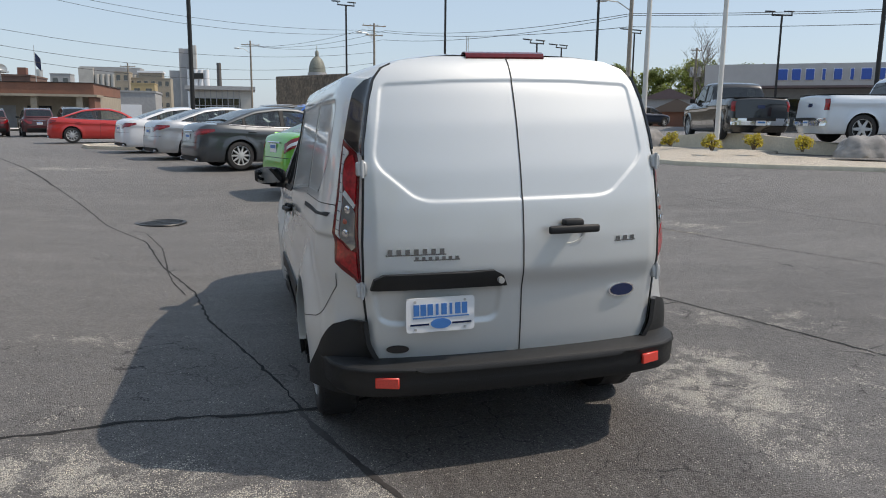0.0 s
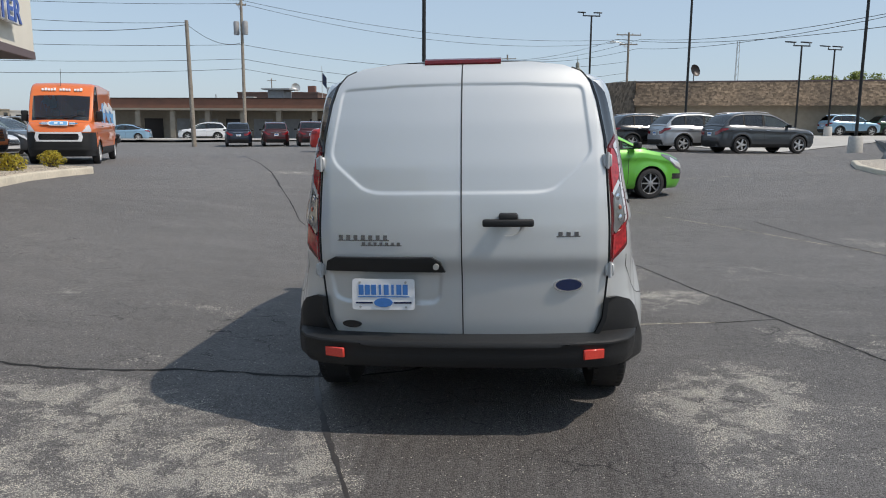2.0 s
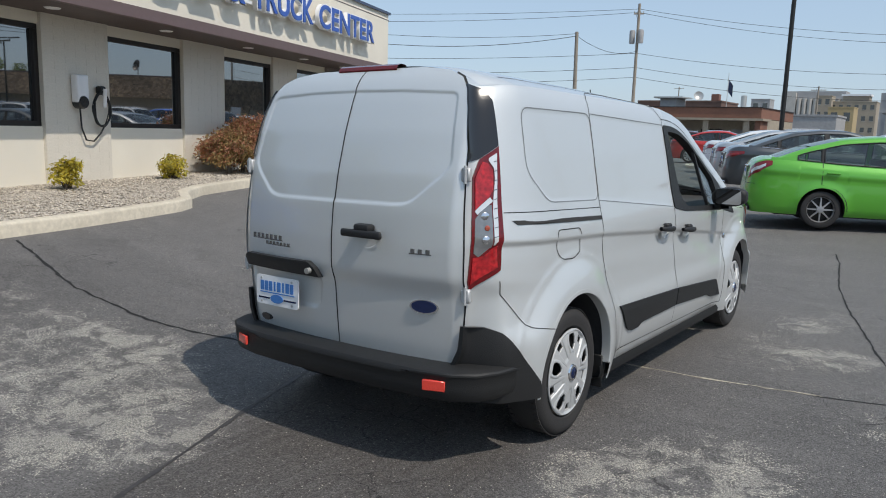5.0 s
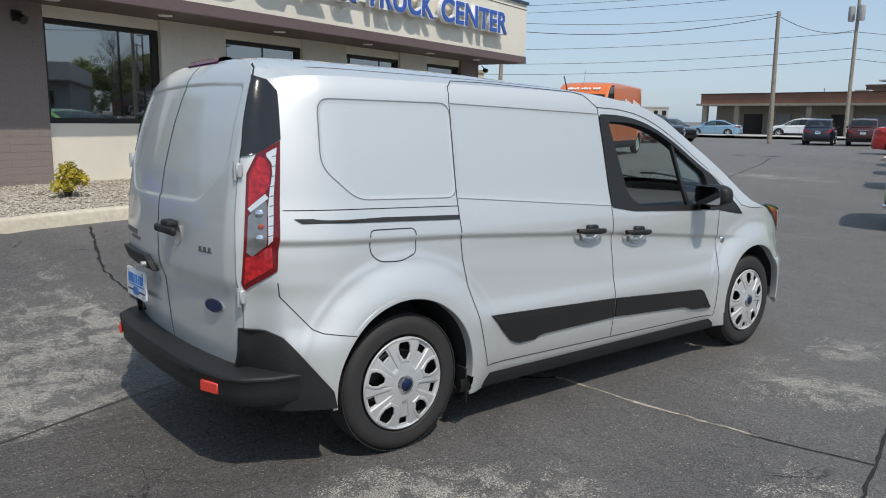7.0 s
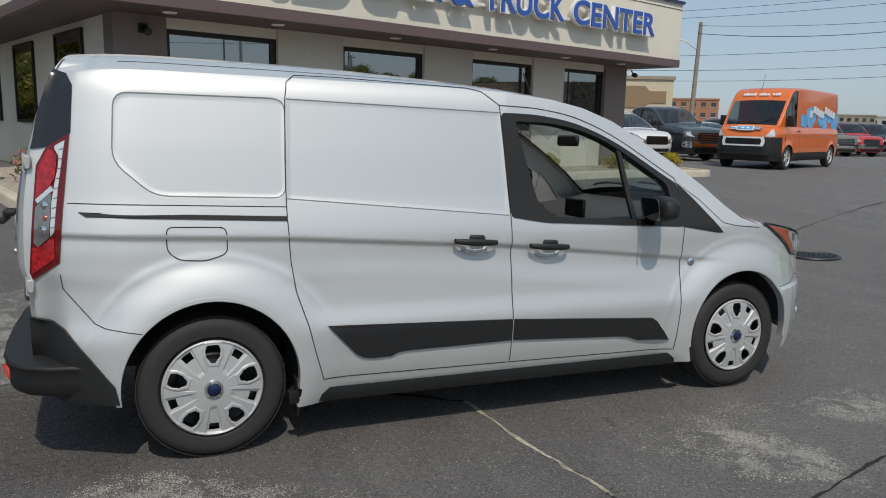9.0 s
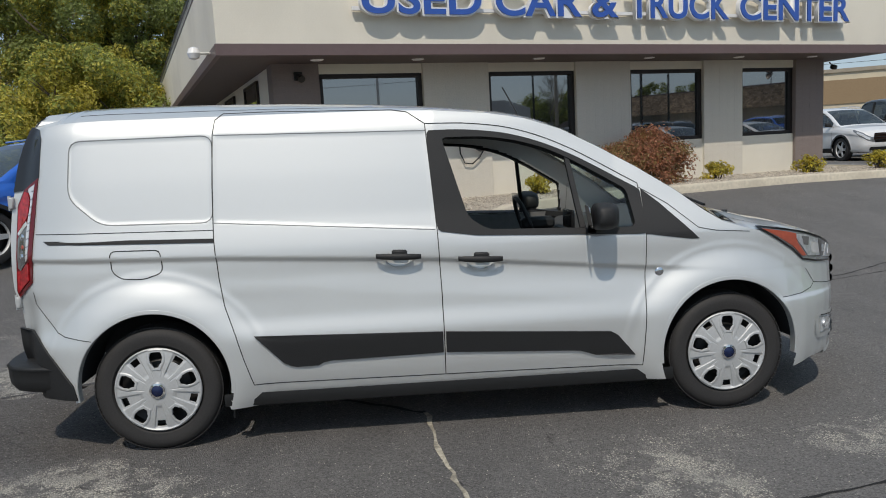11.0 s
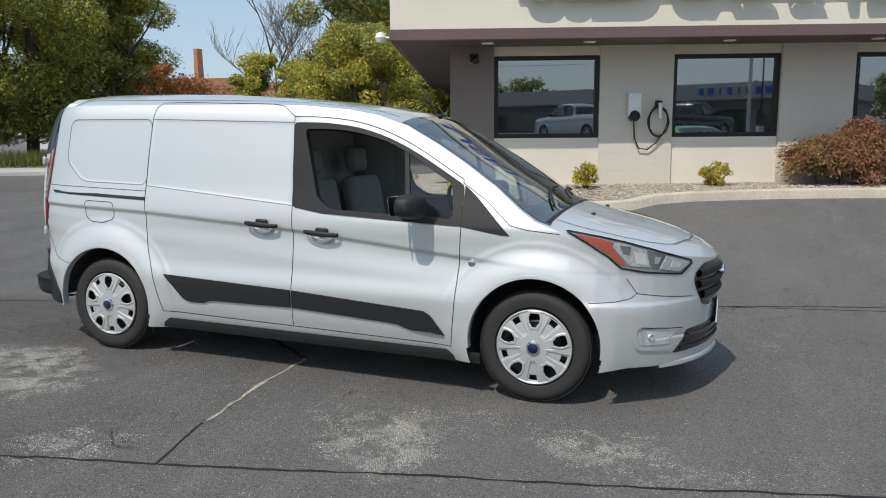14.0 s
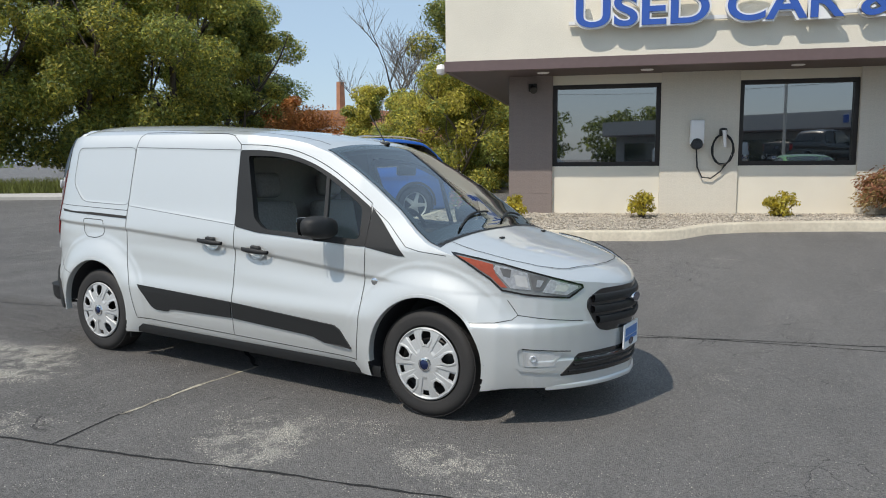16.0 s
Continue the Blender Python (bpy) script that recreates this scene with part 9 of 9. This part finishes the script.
tagged(part("forecourt", sheet(rows), PALE_CONCRETE, None), "pale concrete drive between the lot and the shops", "concrete", kind="structure")

shingle = thing("shingled_building", pose(1.5, 62.5, 0.9, 0, 0, -7.5), "long building with a wood shingle mansard roof", "building")
part("wall", box((9.5, 1.4, -1), (31, 16, 2.9)), TAN_WALL, shingle, smooth=False)
rows = [[(x, 0.4 + 1.1 * t, 2.75 + 2.0 * t) for t in np.linspace(0, 1, 3)] for x in (9.4, 31.6)]
part("mansard_backing", sheet(rows), SHINGLE, shingle)
part("roof_edge", box((9.3, 1.4, 4.72), (31.7, 16, 4.82)), BROWN_TRIM, shingle, smooth=False)
side_wall = [[(9.44, 0.9, -1), (9.44, 0.9, 4.78)], [(-5.6, 58.5, -1), (-5.6, 58.5, 7.3)]]
SIDE_BRICK = shader("brown_patched_brick", (0.33, 0.24, 0.155), 0.9, 0, 0.25, 5, 0.2, 0, (0.22, 0.155, 0.105), 0.5, 0.7)
part("side_wall", sheet(side_wall), SIDE_BRICK, shingle, "long dark brick side wall", smooth=False)
for t0, wide, z1, m in ((0.30, 0.07, 2.4, LETTER_WHITE), (0.44, 0.05, 2.2, TAN_WALL), (0.62, 0.09, 2.6, LETTER_WHITE), (0.80, 0.04, 2.2, BRONZE)):
    a, b = Vector((9.40, 0.9, 0)).lerp(Vector((-5.64, 58.5, 0)), t0 * 0.6), Vector((9.40, 0.9, 0)).lerp(Vector((-5.64, 58.5, 0)), (t0 + wide) * 0.6)
    part("garage_door", prism([(a.x - 0.06, a.y), (b.x - 0.06, b.y), (b.x + 0.05, b.y), (a.x + 0.05, a.y)], -0.6, z1), m, shingle, smooth=False)
rng = random.Random(9)
verts, faces = [], []
for r_ in range(16):
    x = 9.4 - rng.random() * 0.2
    while x < 31.6:
        w = rng.uniform(0.12, 0.30)
        t = r_ / 16
        y0, z0 = 0.4 + 1.1 * t - 0.04, 2.75 + 2.0 * t - 0.05 * rng.random()
        i = len(verts)
        verts += [(x, y0 - 0.03, z0), (x + w - 0.012, y0 - 0.03 - 0.03 * rng.random(), z0), (x + w - 0.012, y0 + 0.08, z0 + 0.17), (x, y0 + 0.08, z0 + 0.17)]
        faces.append((i, i + 1, i + 2, i + 3))
        x += w
for r_ in range(13):
    run, far = 0.0, 59.5
    while run < far - 0.5:
        w = rng.uniform(0.25, 0.65)
        f, g, q = run / far, min((run + w - 0.02) / far, 1.0), r_ / 13
        foot = [(9.44 + (-5.6 - 9.44) * v, 0.9 + 57.6 * v) for v in (f, g)]
        low_z = [1.9 + 1.2 * v + (2.88 + 1.32 * v) * q - 0.05 * rng.random() for v in (f, g)]
        i, deep = len(verts), 0.05 + 0.05 * rng.random()
        verts += [(foot[0][0] - deep, foot[0][1], low_z[0]), (foot[1][0] - deep, foot[1][1], low_z[1]), (foot[1][0] - 0.01, foot[1][1], low_z[1] + 0.30), (foot[0][0] - 0.01, foot[0][1], low_z[0] + 0.30)]
        faces.append((i, i + 1, i + 2, i + 3))
        run += w
me = bpy.data.meshes.new("shingles")
me.from_pydata(verts, [], faces)
me.materials.append(SHINGLE)
ob = new("shingles", me)
ob.parent = shingle
ob["kind"] = "stuff"
for k in range(4):
    part("shop_window", box((12 + 4.3 * k, 1.36, 0.2), (14.2 + 4.3 * k, 1.44, 1.7)), TINTED if k % 2 else TAN_WALL, shingle, smooth=False)
part("roof_dish", lathe([(0.0, 0.0), (0.35, 0.06), (0.55, 0.2)], 16, axis="z"), BRONZE, shingle).matrix_local = pose(14.5, 5, 5.9, 75, 0, 40)
part("roof_dish_stand", rod((14.5, 5, 4.7), (14.5, 5, 5.9), 0.04, None, 6), BRONZE, shingle)

dealer = thing("dealership_building", pose(29, 41.2, 0.9, 0, 0, -36), "long grey dealership building with blue sign letters", "building")
part("wall", box((0, 1.8, -0.5), (34, 18, 2.98)), GREY_WALL, dealer, smooth=False)
part("fascia", box((-0.3, 0, 3.12), (34.5, 18, 4.5)), shader("pale_grey_panel", (0.48, 0.46, 0.45), 0.6, 0, 0.04, 2), dealer, smooth=False)
part("fascia_trim", box((-0.35, -0.05, 2.98), (34.5, 18, 3.12)), BROWN_TRIM, dealer, smooth=False)
for k in range(6):
    part("show_window", box((1.2 + 5.4 * k, 1.74, -0.2), (5.9 + 5.4 * k, 1.83, 2.3)), TINTED, dealer, smooth=False)
for k, w in enumerate((0.56, 0.50, 0.48, 0.17, 0.44, 0.17, 0.56, 0.44)):
    x0 = 4.2 + 0.80 * k + (0.56 - w) / 2
    sign = part("sign_letter_bar", box((x0, -0.16, 3.46), (x0 + w, -0.02, 4.14), 0.02), LETTER_BLUE, dealer, "blue sign letter reduced to a bar", smooth=False)
    part("letter_edge", box((x0 - 0.04, -0.06, 3.42), (x0 + w + 0.04, -0.005, 4.18), 0.02), LETTER_WHITE, sign, smooth=False)
part("roof_vent", box((7.2, 6, 4.5), (7.5, 6.3, 4.95)), GREY_WALL, dealer, smooth=False)

cream = thing("cream_shop_building", pose(-34, 28.5, 0.4, 0, 0, 62), "cream building with a brown shaped band", "building")
part("wall", box((-6, 0, -0.5), (2.6, 12, 4.0)), shader("cream_wall", (0.62, 0.54, 0.40), 0.8, 0, 0.05, 2), cream, smooth=False)
part("coping", box((-6.1, -0.1, 4.0), (2.7, 12, 4.2)), TAN_WALL, cream, smooth=False)
part("brown_band", prism([(-4.5, 2.6), (-3.6, 2.6), (-3.3, 2.3), (0.9, 2.3), (1.2, 2.6), (2.2, 2.6), (2.2, 3.3), (1.2, 3.3), (0.9, 3.6), (-3.3, 3.6), (-3.6, 3.3), (-4.5, 3.3)], -0.06, 0.02, "xz"), shader("band_brown", (0.30, 0.21, 0.12), 0.8), cream, smooth=False)
block("brick_apartment_block", (0, 0, -1), (7.5, 8, 5.4), 48, (-92, 80, 0.5), shader("salmon_brick", (0.42, 0.20, 0.12), 0.85, 0, 0.12, 8), "salmon brick block with rows of windows", 5, 4)
block("tan_office_block", (0, 0, -1), (10, 8, 4.0), 40, (-100, 122, 0.5), TAN_WALL, "tan block with rows of windows", 8, 3)
block("pale_office_block", (0, 0, -1), (10, 8, 3.8), 40, (-96, 126, 0.5), PALE_CONCRETE, "pale low block with windows", 6, 2)
works = thing("brick_works", pose(-132, -120, 0.5, 0, 0, 118), "orange brick works with a tall chimney", "building")
part("wall", box((0, 0, -2), (48, 24, 11.0)), shader("orange_brick", (0.42, 0.20, 0.115), 0.85, 0, 0.15, 6, 0, 0, (0.26, 0.12, 0.075), 0.6, 0.5), works, smooth=False)
part("gable", prism([(0, 11.0), (48, 11.0), (22, 13.4), (7, 13.0)], -0.2, 24, "xz"), bpy.data.materials["orange_brick"], works, smooth=False)
part("chimney", rod((15.8, 2.2, 0), (15.8, 2.2, 20.0), 1.35, 0.95, 4), bpy.data.materials["orange_brick"], works, smooth=False)
block("white_shed", (0, 0, -1), (14, 8, 3.6), 118, (-38, -44, 0.5), LETTER_WHITE, "white metal shed behind the trees", 0, 1, GREY_WALL)

# skyline far off
mill = thing("grain_mill", pose(0, 0, 1), "pale concrete grain elevator with white silos", "grain elevator")
part("head_house", box((-36.5, 445, 0), (-31.2, 452, 38.5)), GREY_WALL, mill, smooth=False)
part("upper_stage", box((-31.2, 444, 0), (-27.4, 452, 40.4)), PALE_CONCRETE, mill, smooth=False)
for k in range(5):
    part("window", box((-30.6, 443.8, 20 + 4 * k), (-29.8, 444.1, 21.6 + 4 * k)), TINTED, mill, smooth=False)
part("wing", box((-42, 446, 0), (-24, 456, 26.5)), GREY_WALL, mill, smooth=False)
for k in range(4):
    part("silo", rod((-30.5 + 2.9 * k, 436, 0), (-30.5 + 2.9 * k, 436, 26.7), 1.5, None, 18), LETTER_WHITE, mill)
part("lettering_bar", box((-30.6, 434.2, 21.6), (-23.4, 434.45, 24.8)), BLACK_METAL, mill, smooth=False)
stack = thing("chimney_stack", pose(-18.6, 546, 1), "tall dark smoke stack", "chimney")
part("chimney_shaft", rod((0, 0, 0), (0, 0, 38.2), 1.7, 1.5, 12), shader("sooty_concrete", (0.12, 0.115, 0.11), 0.9, 0, 0.2, 2), stack)
malt = thing("malt_house", pose(0, 0, 1), "long pale malt house with concrete bins", "building")
part("long_house", box((-65.7, 331, 0), (-42.7, 342, 20.6)), GREY_WALL, malt, smooth=False)
part("end_house", box((-66.0, 329.5, 0), (-60.5, 331, 20.0)), PALE_CONCRETE, malt, smooth=False)
for k in range(9):
    part("bin", rod((-59.3 + 2.0 * k, 330.4, 0), (-59.3 + 2.0 * k, 330.4, 17.6), 0.95, None, 10), PALE_CONCRETE, malt)
part("white_roof", box((-43, 322, 18.2), (-33, 330, 18.9)), LETTER_WHITE, malt, smooth=False)
part("roof_house", box((-42.5, 322.5, 0), (-33.5, 330, 18.2)), TAN_WALL, malt, smooth=False)
block("tan_mill_block", (0, 0, -1), (17, 10, 14.6), 0, (-45, 294, 1), TAN_WALL, "tan brick mill block with small windows", 7, 4)
block("tall_tan_block", (0, 0, -1), (5, 8, 16.4), 0, (-46.5, 290, 1), TAN_WALL, "tall tan block against the mill", 2, 4)
block("tan_corner_block", (0, 0, -1), (6.2, 8, 9.8), 0, (-32.2, 224, 1), shader("yellow_brick", (0.40, 0.31, 0.17), 0.85, 0, 0.1, 3), "yellow brick block with two windows", 2, 2)
block("white_tower_block", (0, 0, -1), (5.6, 6, 13.2), 0, (-58.5, 250, 1), GREY_WALL, "pale square tower block", 2, 3)
thin = thing("steel_stack", pose(-70.3, 288, 1), "thin pale steel stack", "chimney")
part("chimney_shaft", rod((0, 0, 0), (0, 0, 16.5), 1.1, 1.0, 10), STEEL, thin)
store = block("brick_store", (0, 0, -1), (14, 10, 6.8), 0, (-46.4, 122.4, 0.6), BRICK_DARK, "dark brick store with a chimney", 0, 1)
part("chimney", box((12.2, 0.4, 6.5), (13.4, 1.6, 8.1)), BRICK_RED, store, smooth=False)
part("roof_dish", lathe([(0.0, 0.0), (0.5, 0.08), (0.8, 0.3)], 14, axis="z"), STEEL, store).matrix_local = pose(9.6, 2, 7.8, 70, 0, 30)
flag = plain_pole(-31.5, 122, 11.5, STEEL, "thin flag pole with a dark flag", 0.06)
part("flag", sheet([[(0.06 + 0.75 * u, 0.08 * math.sin(4 * u + v), 8.6 + 1.9 * v - 0.9 * u) for u in np.linspace(0, 1, 8)] for v in np.linspace(0, 1, 4)]), NAVY, flag, "limp dark flag")
mast = thing("radio_mast", pose(67.1, 229, 1), "thin steel lattice radio mast", "mast")
for dx, dy in ((-0.7, -0.4), (0.7, -0.4), (0, 0.8)):
    part("mast_leg", rod((dx, dy, 0), (dx * 0.5, dy * 0.5, 27.0), 0.10, 0.08, 5), STEEL, mast)
for k in range(9):
    z = 8 + 2.1 * k
    part("mast_brace", rod((-0.55, -0.3, z), (0.55, -0.3, z + 1.6), 0.06, None, 4), STEEL, mast)
dome = thing("domed_courthouse", pose(29.2, 331, 0), "stone courthouse with a gilded dome", "building")
part("drum", rod((0, 0, 0), (0, 0, 21.5), 4.3, 4.1, 24), GREY_WALL, dome)
part("dome", lathe([(3.7, 21.5), (3.6, 23.2), (3.1, 25.4), (2.2, 27.2), (1.0, 28.2), (0.8, 28.4), (0.8, 30.2), (0.0, 31.3)], 24, axis="z"), COPPER_DOME, dome)
part("finial", rod((0, 0, 31.2), (0, 0, 33.6), 0.2, 0.05, 6), COPPER_DOME, dome)
part("roof_block", box((-9, -5, 0), (9, 8, 12)), PALE_CONCRETE, dome, smooth=False)
shop = thing("glass_front_shop", pose(-11.4, 146, 0.6), "flat-roofed shop with a tall mullioned glass front", "building")
part("wall", box((0, 0.3, -1), (11.4, 10, 6.2)), PALE_CONCRETE, shop, smooth=False)
part("flat_roof", box((-0.8, -0.8, 6.2), (12.0, 10, 6.9)), GREY_WALL, shop, smooth=False)
part("shop_glass", box((0.6, 0.2, 0.4), (9.2, 0.32, 4.6)), TINTED, shop, smooth=False)
for k in range(9):
    part("mullion", box((0.6 + 1.04 * k, 0.1, 0.4), (0.74 + 1.04 * k, 0.22, 6.2)), GREY_WALL, shop, smooth=False)
for z in (1.8, 3.2, 4.6):
    part("transom", box((0.6, 0.12, z), (9.2, 0.22, z + 0.14)), GREY_WALL, shop, smooth=False)
shed = block("grey_shed", (0, 0, -1), (6.4, 8, 4.2), 0, (-19.4, 105, 0.6), GREY_WALL, "low grey metal shed with a white lower wall", 0, 1)
part("lower_wall", box((0.2, -0.06, -1), (4.6, 0.02, 2.6)), LETTER_WHITE, shed, smooth=False)
for x, y, w, h, m, lab in ((38.8, 65.6, 5.0, 2.7, WARM_BRICK, "brown brick house with a low gabled roof"), (48.0, 83.4, 6.0, 4.6, GREY_WALL, "pale house with a grey gabled roof")):
    house = thing("house", pose(x, y, 0.9, 0, 0, -28), lab, "house")
    part("wall", box((0, 0, -1), (w, 6, h - 0.9)), m, house, smooth=False)
    part("roof", prism([(-0.4, h - 0.95), (w + 0.4, h - 0.95), (w / 2, h + 0.35)], -0.4, 6.4, "xz"), shader("house_roof", (0.17, 0.13, 0.105), 0.9) if m is WARM_BRICK else BROWN_TRIM, house, smooth=False)
    for k in range(2):
        part("window", box((0.8 + k * (w - 2.6), -0.04, 0.4), (1.7 + k * (w - 2.6), 0.03, 1.4)), TINTED, house, smooth=False)
block("pale_tower_block", (0, 0, -1), (16, 12, 13), 0, (-96, 270, 0.5), PALE_CONCRETE, "pale far tower block", 5, 4)
for k in range(26):
    a = radians(20 + 13.2 * k)
    x, y = 240 * math.cos(a), 240 * math.sin(a) + 10
    if 40 < math.degrees(a) < 170:
        continue
    tree(x, y, 9 + k % 5, 34, 400 + k, (LEAF_DARK, LEAF_GREEN), 1400, 0.9, "far line of green trees", low=0.02, name="far_trees")

# ---- cracks, manhole, wall charger ----
CRACK = shader("crack_shadow", (0.016, 0.016, 0.016), 0.95)
SEAM = shader("tar_seam", (0.045, 0.041, 0.039), 0.55, 0, 0.2, 30, 0.2)
FILLER = shader("sandy_crack_filler", (0.42, 0.38, 0.30), 0.95, 0, 0.4, 40, 0.3, 0, (0.06, 0.055, 0.05), 6, 0.9)
for path, w, m in (([(-0.95, 0.02), (-0.87, -0.26), (-0.68, -0.80), (-0.47, -1.36), (-0.31, -1.79), (-0.08, -2.5), (0.15, -3.4)], 0.034, SEAM), ([(0.56, 1.40), (0.97, 1.41), (1.20, 1.42), (1.43, 1.46), (1.80, 1.495)], 0.026, FILLER), ([(1.78, 1.49), (2.05, 1.55), (2.32, 1.62)], 0.014, CRACK),
                   ([(-5.2, 0.15), (-4.4, 0.0), (-3.65, -0.14), (-2.6, -0.13), (-2.2, -0.05), (-1.85, 0.05), (-1.5, 0.06), (-1.1, 0.04), (-0.75, 0.05), (-0.4, 0.2), (0.2, 0.9), (0.56, 1.40)], 0.030, CRACK),
                   ([(1.02, 7.6), (1.15, 7.0), (1.34, 5.6), (1.56, 4.52), (1.80, 3.55), (1.98, 2.78), (2.12, 2.3), (2.29, 1.70), (2.44, 1.12), (2.60, 0.5), (2.74, -0.1), (2.85, -0.8), (3.0, -1.8)], 0.018, CRACK),
                   ([(-4.66, 11.3), (-3.6, 8.6), (-3.08, 7.2), (-2.42, 5.9), (-2.1, 4.45), (-1.67, 3.09), (-1.5, 2.05), (-1.25, 1.23), (-1.0, 0.35), (-0.94, 0.05)], 0.020, CRACK),
                   ([(-4.66, 11.3), (-6.0, 14.9), (-8.0, 19.9), (-9.9, 24.1)], 0.04, CRACK),
                   ([(-1.75, 3.0), (-1.92, 3.65), (-2.0, 4.1), (-2.08, 4.7), (-2.19, 5.46), (-2.5, 6.6)], 0.014, CRACK),
                   ([(4.0, 7.6), (4.58, 5.3), (4.86, 3.96), (5.1, 3.0), (5.26, 2.4), (5.6, 1.0)], 0.018, CRACK), ([(6.5, 8.2), (6.97, 6.6), (7.51, 4.7), (7.9, 3.2)], 0.02, CRACK),
                   ([(2.31, 8.5), (3.54, 7.0), (4.74, 5.0)], 0.035, FILLER), ([(1.2, 12.5), (4, 13.6), (9, 15)], 0.05, FILLER)):
    strip_on_land(path, w, 0.003, m, "pavement_crack", "jagged crack in the asphalt", "crack", w * (0.10 if m is SEAM else 0.45), 0.07)

mh = thing("manhole_grate", pose(-2.42, 7.55, ground_at(-2.42, 7.55) + 0.004), "round dark iron drain grate set in the asphalt", "drain grate")
part("rim", lathe([(0.36, 0.0), (0.35, 0.014), (0.31, 0.014), (0.31, -0.02)], 32, axis="z"), BLACK_METAL, mh)
for k in range(-4, 5):
    w = math.sqrt(max(0.0, 0.30 ** 2 - (k * 0.066) ** 2))
    part("grate_bar", box((-w, k * 0.066 - 0.016, -0.005), (w, k * 0.066 + 0.016, 0.010)), BLACK_METAL, mh, smooth=False)
part("pit", lathe([(0.0, 0.0), (0.31, 0.0)], 24, axis="z"), GAP, mh)

charger = thing("wall_charger", BUILD @ pose(5.16, WALL - 0.01, 1.93), "white and black electric car charger on the wall", "charger")
part("case", box((-0.115, -0.13, -0.17), (0.115, 0.0, 0.24), 0.025, None, 3), LETTER_WHITE, charger)
part("socket", lathe([(0.0, -0.145), (0.085, -0.145), (0.10, -0.12), (0.10, 0.0)], 22, axis="z"), GLOSS_BLACK, charger).matrix_local = pose(0, 0, -0.16, -90, 0, 0)
coil = []
for k in range(110):
    a = 2 * math.pi * k / 30
    coil.append((0.42 + (0.17 + 0.01 * math.sin(k)) * math.cos(a), -0.05 - 0.012 * (k / 30), -0.26 + (0.25 + 0.012 * math.cos(k * 0.7)) * math.sin(a)))
part("cable", tube([(0.0, -0.05, -0.25), (0.02, -0.05, -0.55), (0.10, -0.05, -0.72), (0.25, -0.05, -0.74), (0.40, -0.05, -0.62), (0.52, -0.05, -0.45)] + coil, 0.013, 6), PLASTIC, charger, "black coiled charging cable")
part("holster", box((0.36, -0.12, -0.02), (0.48, 0.0, 0.10), 0.03, None, 2), PLASTIC, charger)
part("plug", rod((0.43, -0.13, 0.06), (0.45, -0.10, -0.22), 0.035, 0.025, 10), LETTER_WHITE, charger)
cam_lamp = thing("wall_lamp", BUILD @ pose(2.38, WALL - 0.03, 2.78), "small dark wall lamp on the pilaster", "lamp")
part("mount", box((-0.07, -0.03, -0.07), (0.07, 0.0, 0.07), 0.01), BLACK_METAL, cam_lamp)
part("lamp_head", rod((0, -0.03, 0.0), (0.03, -0.14, -0.06), 0.05, 0.06, 12), BLACK_METAL, cam_lamp)
globe = thing("globe_lamp", BUILD @ pose(0.78, 7.2, 3.12), "small white globe lamp on the fascia side", "lamp")
part("globe", lathe([(0.0, -0.10), (0.07, -0.075), (0.10, 0.0), (0.07, 0.075), (0.0, 0.10)], 18, axis="z"), LETTER_WHITE, globe)
part("globe_arm", rod((0.08, 0, 0), (0.26, 0, 0), 0.02, None, 8), STEEL, globe)
flood = thing("flood_lamp", BUILD @ pose(14.2, WALL - 0.05, 2.86), "black flood lamp under the soffit", "lamp")
part("flood_head", box((-0.06, -0.11, -0.045), (0.06, 0.0, 0.045), 0.015), BLACK_METAL, flood).matrix_local = pose(0.06, -0.04, -0.04, 25, 0, 0)
part("bracket", rod((0.06, 0.02, 0.05), (0.06, -0.05, -0.02), 0.015, None, 6), BLACK_METAL, flood)
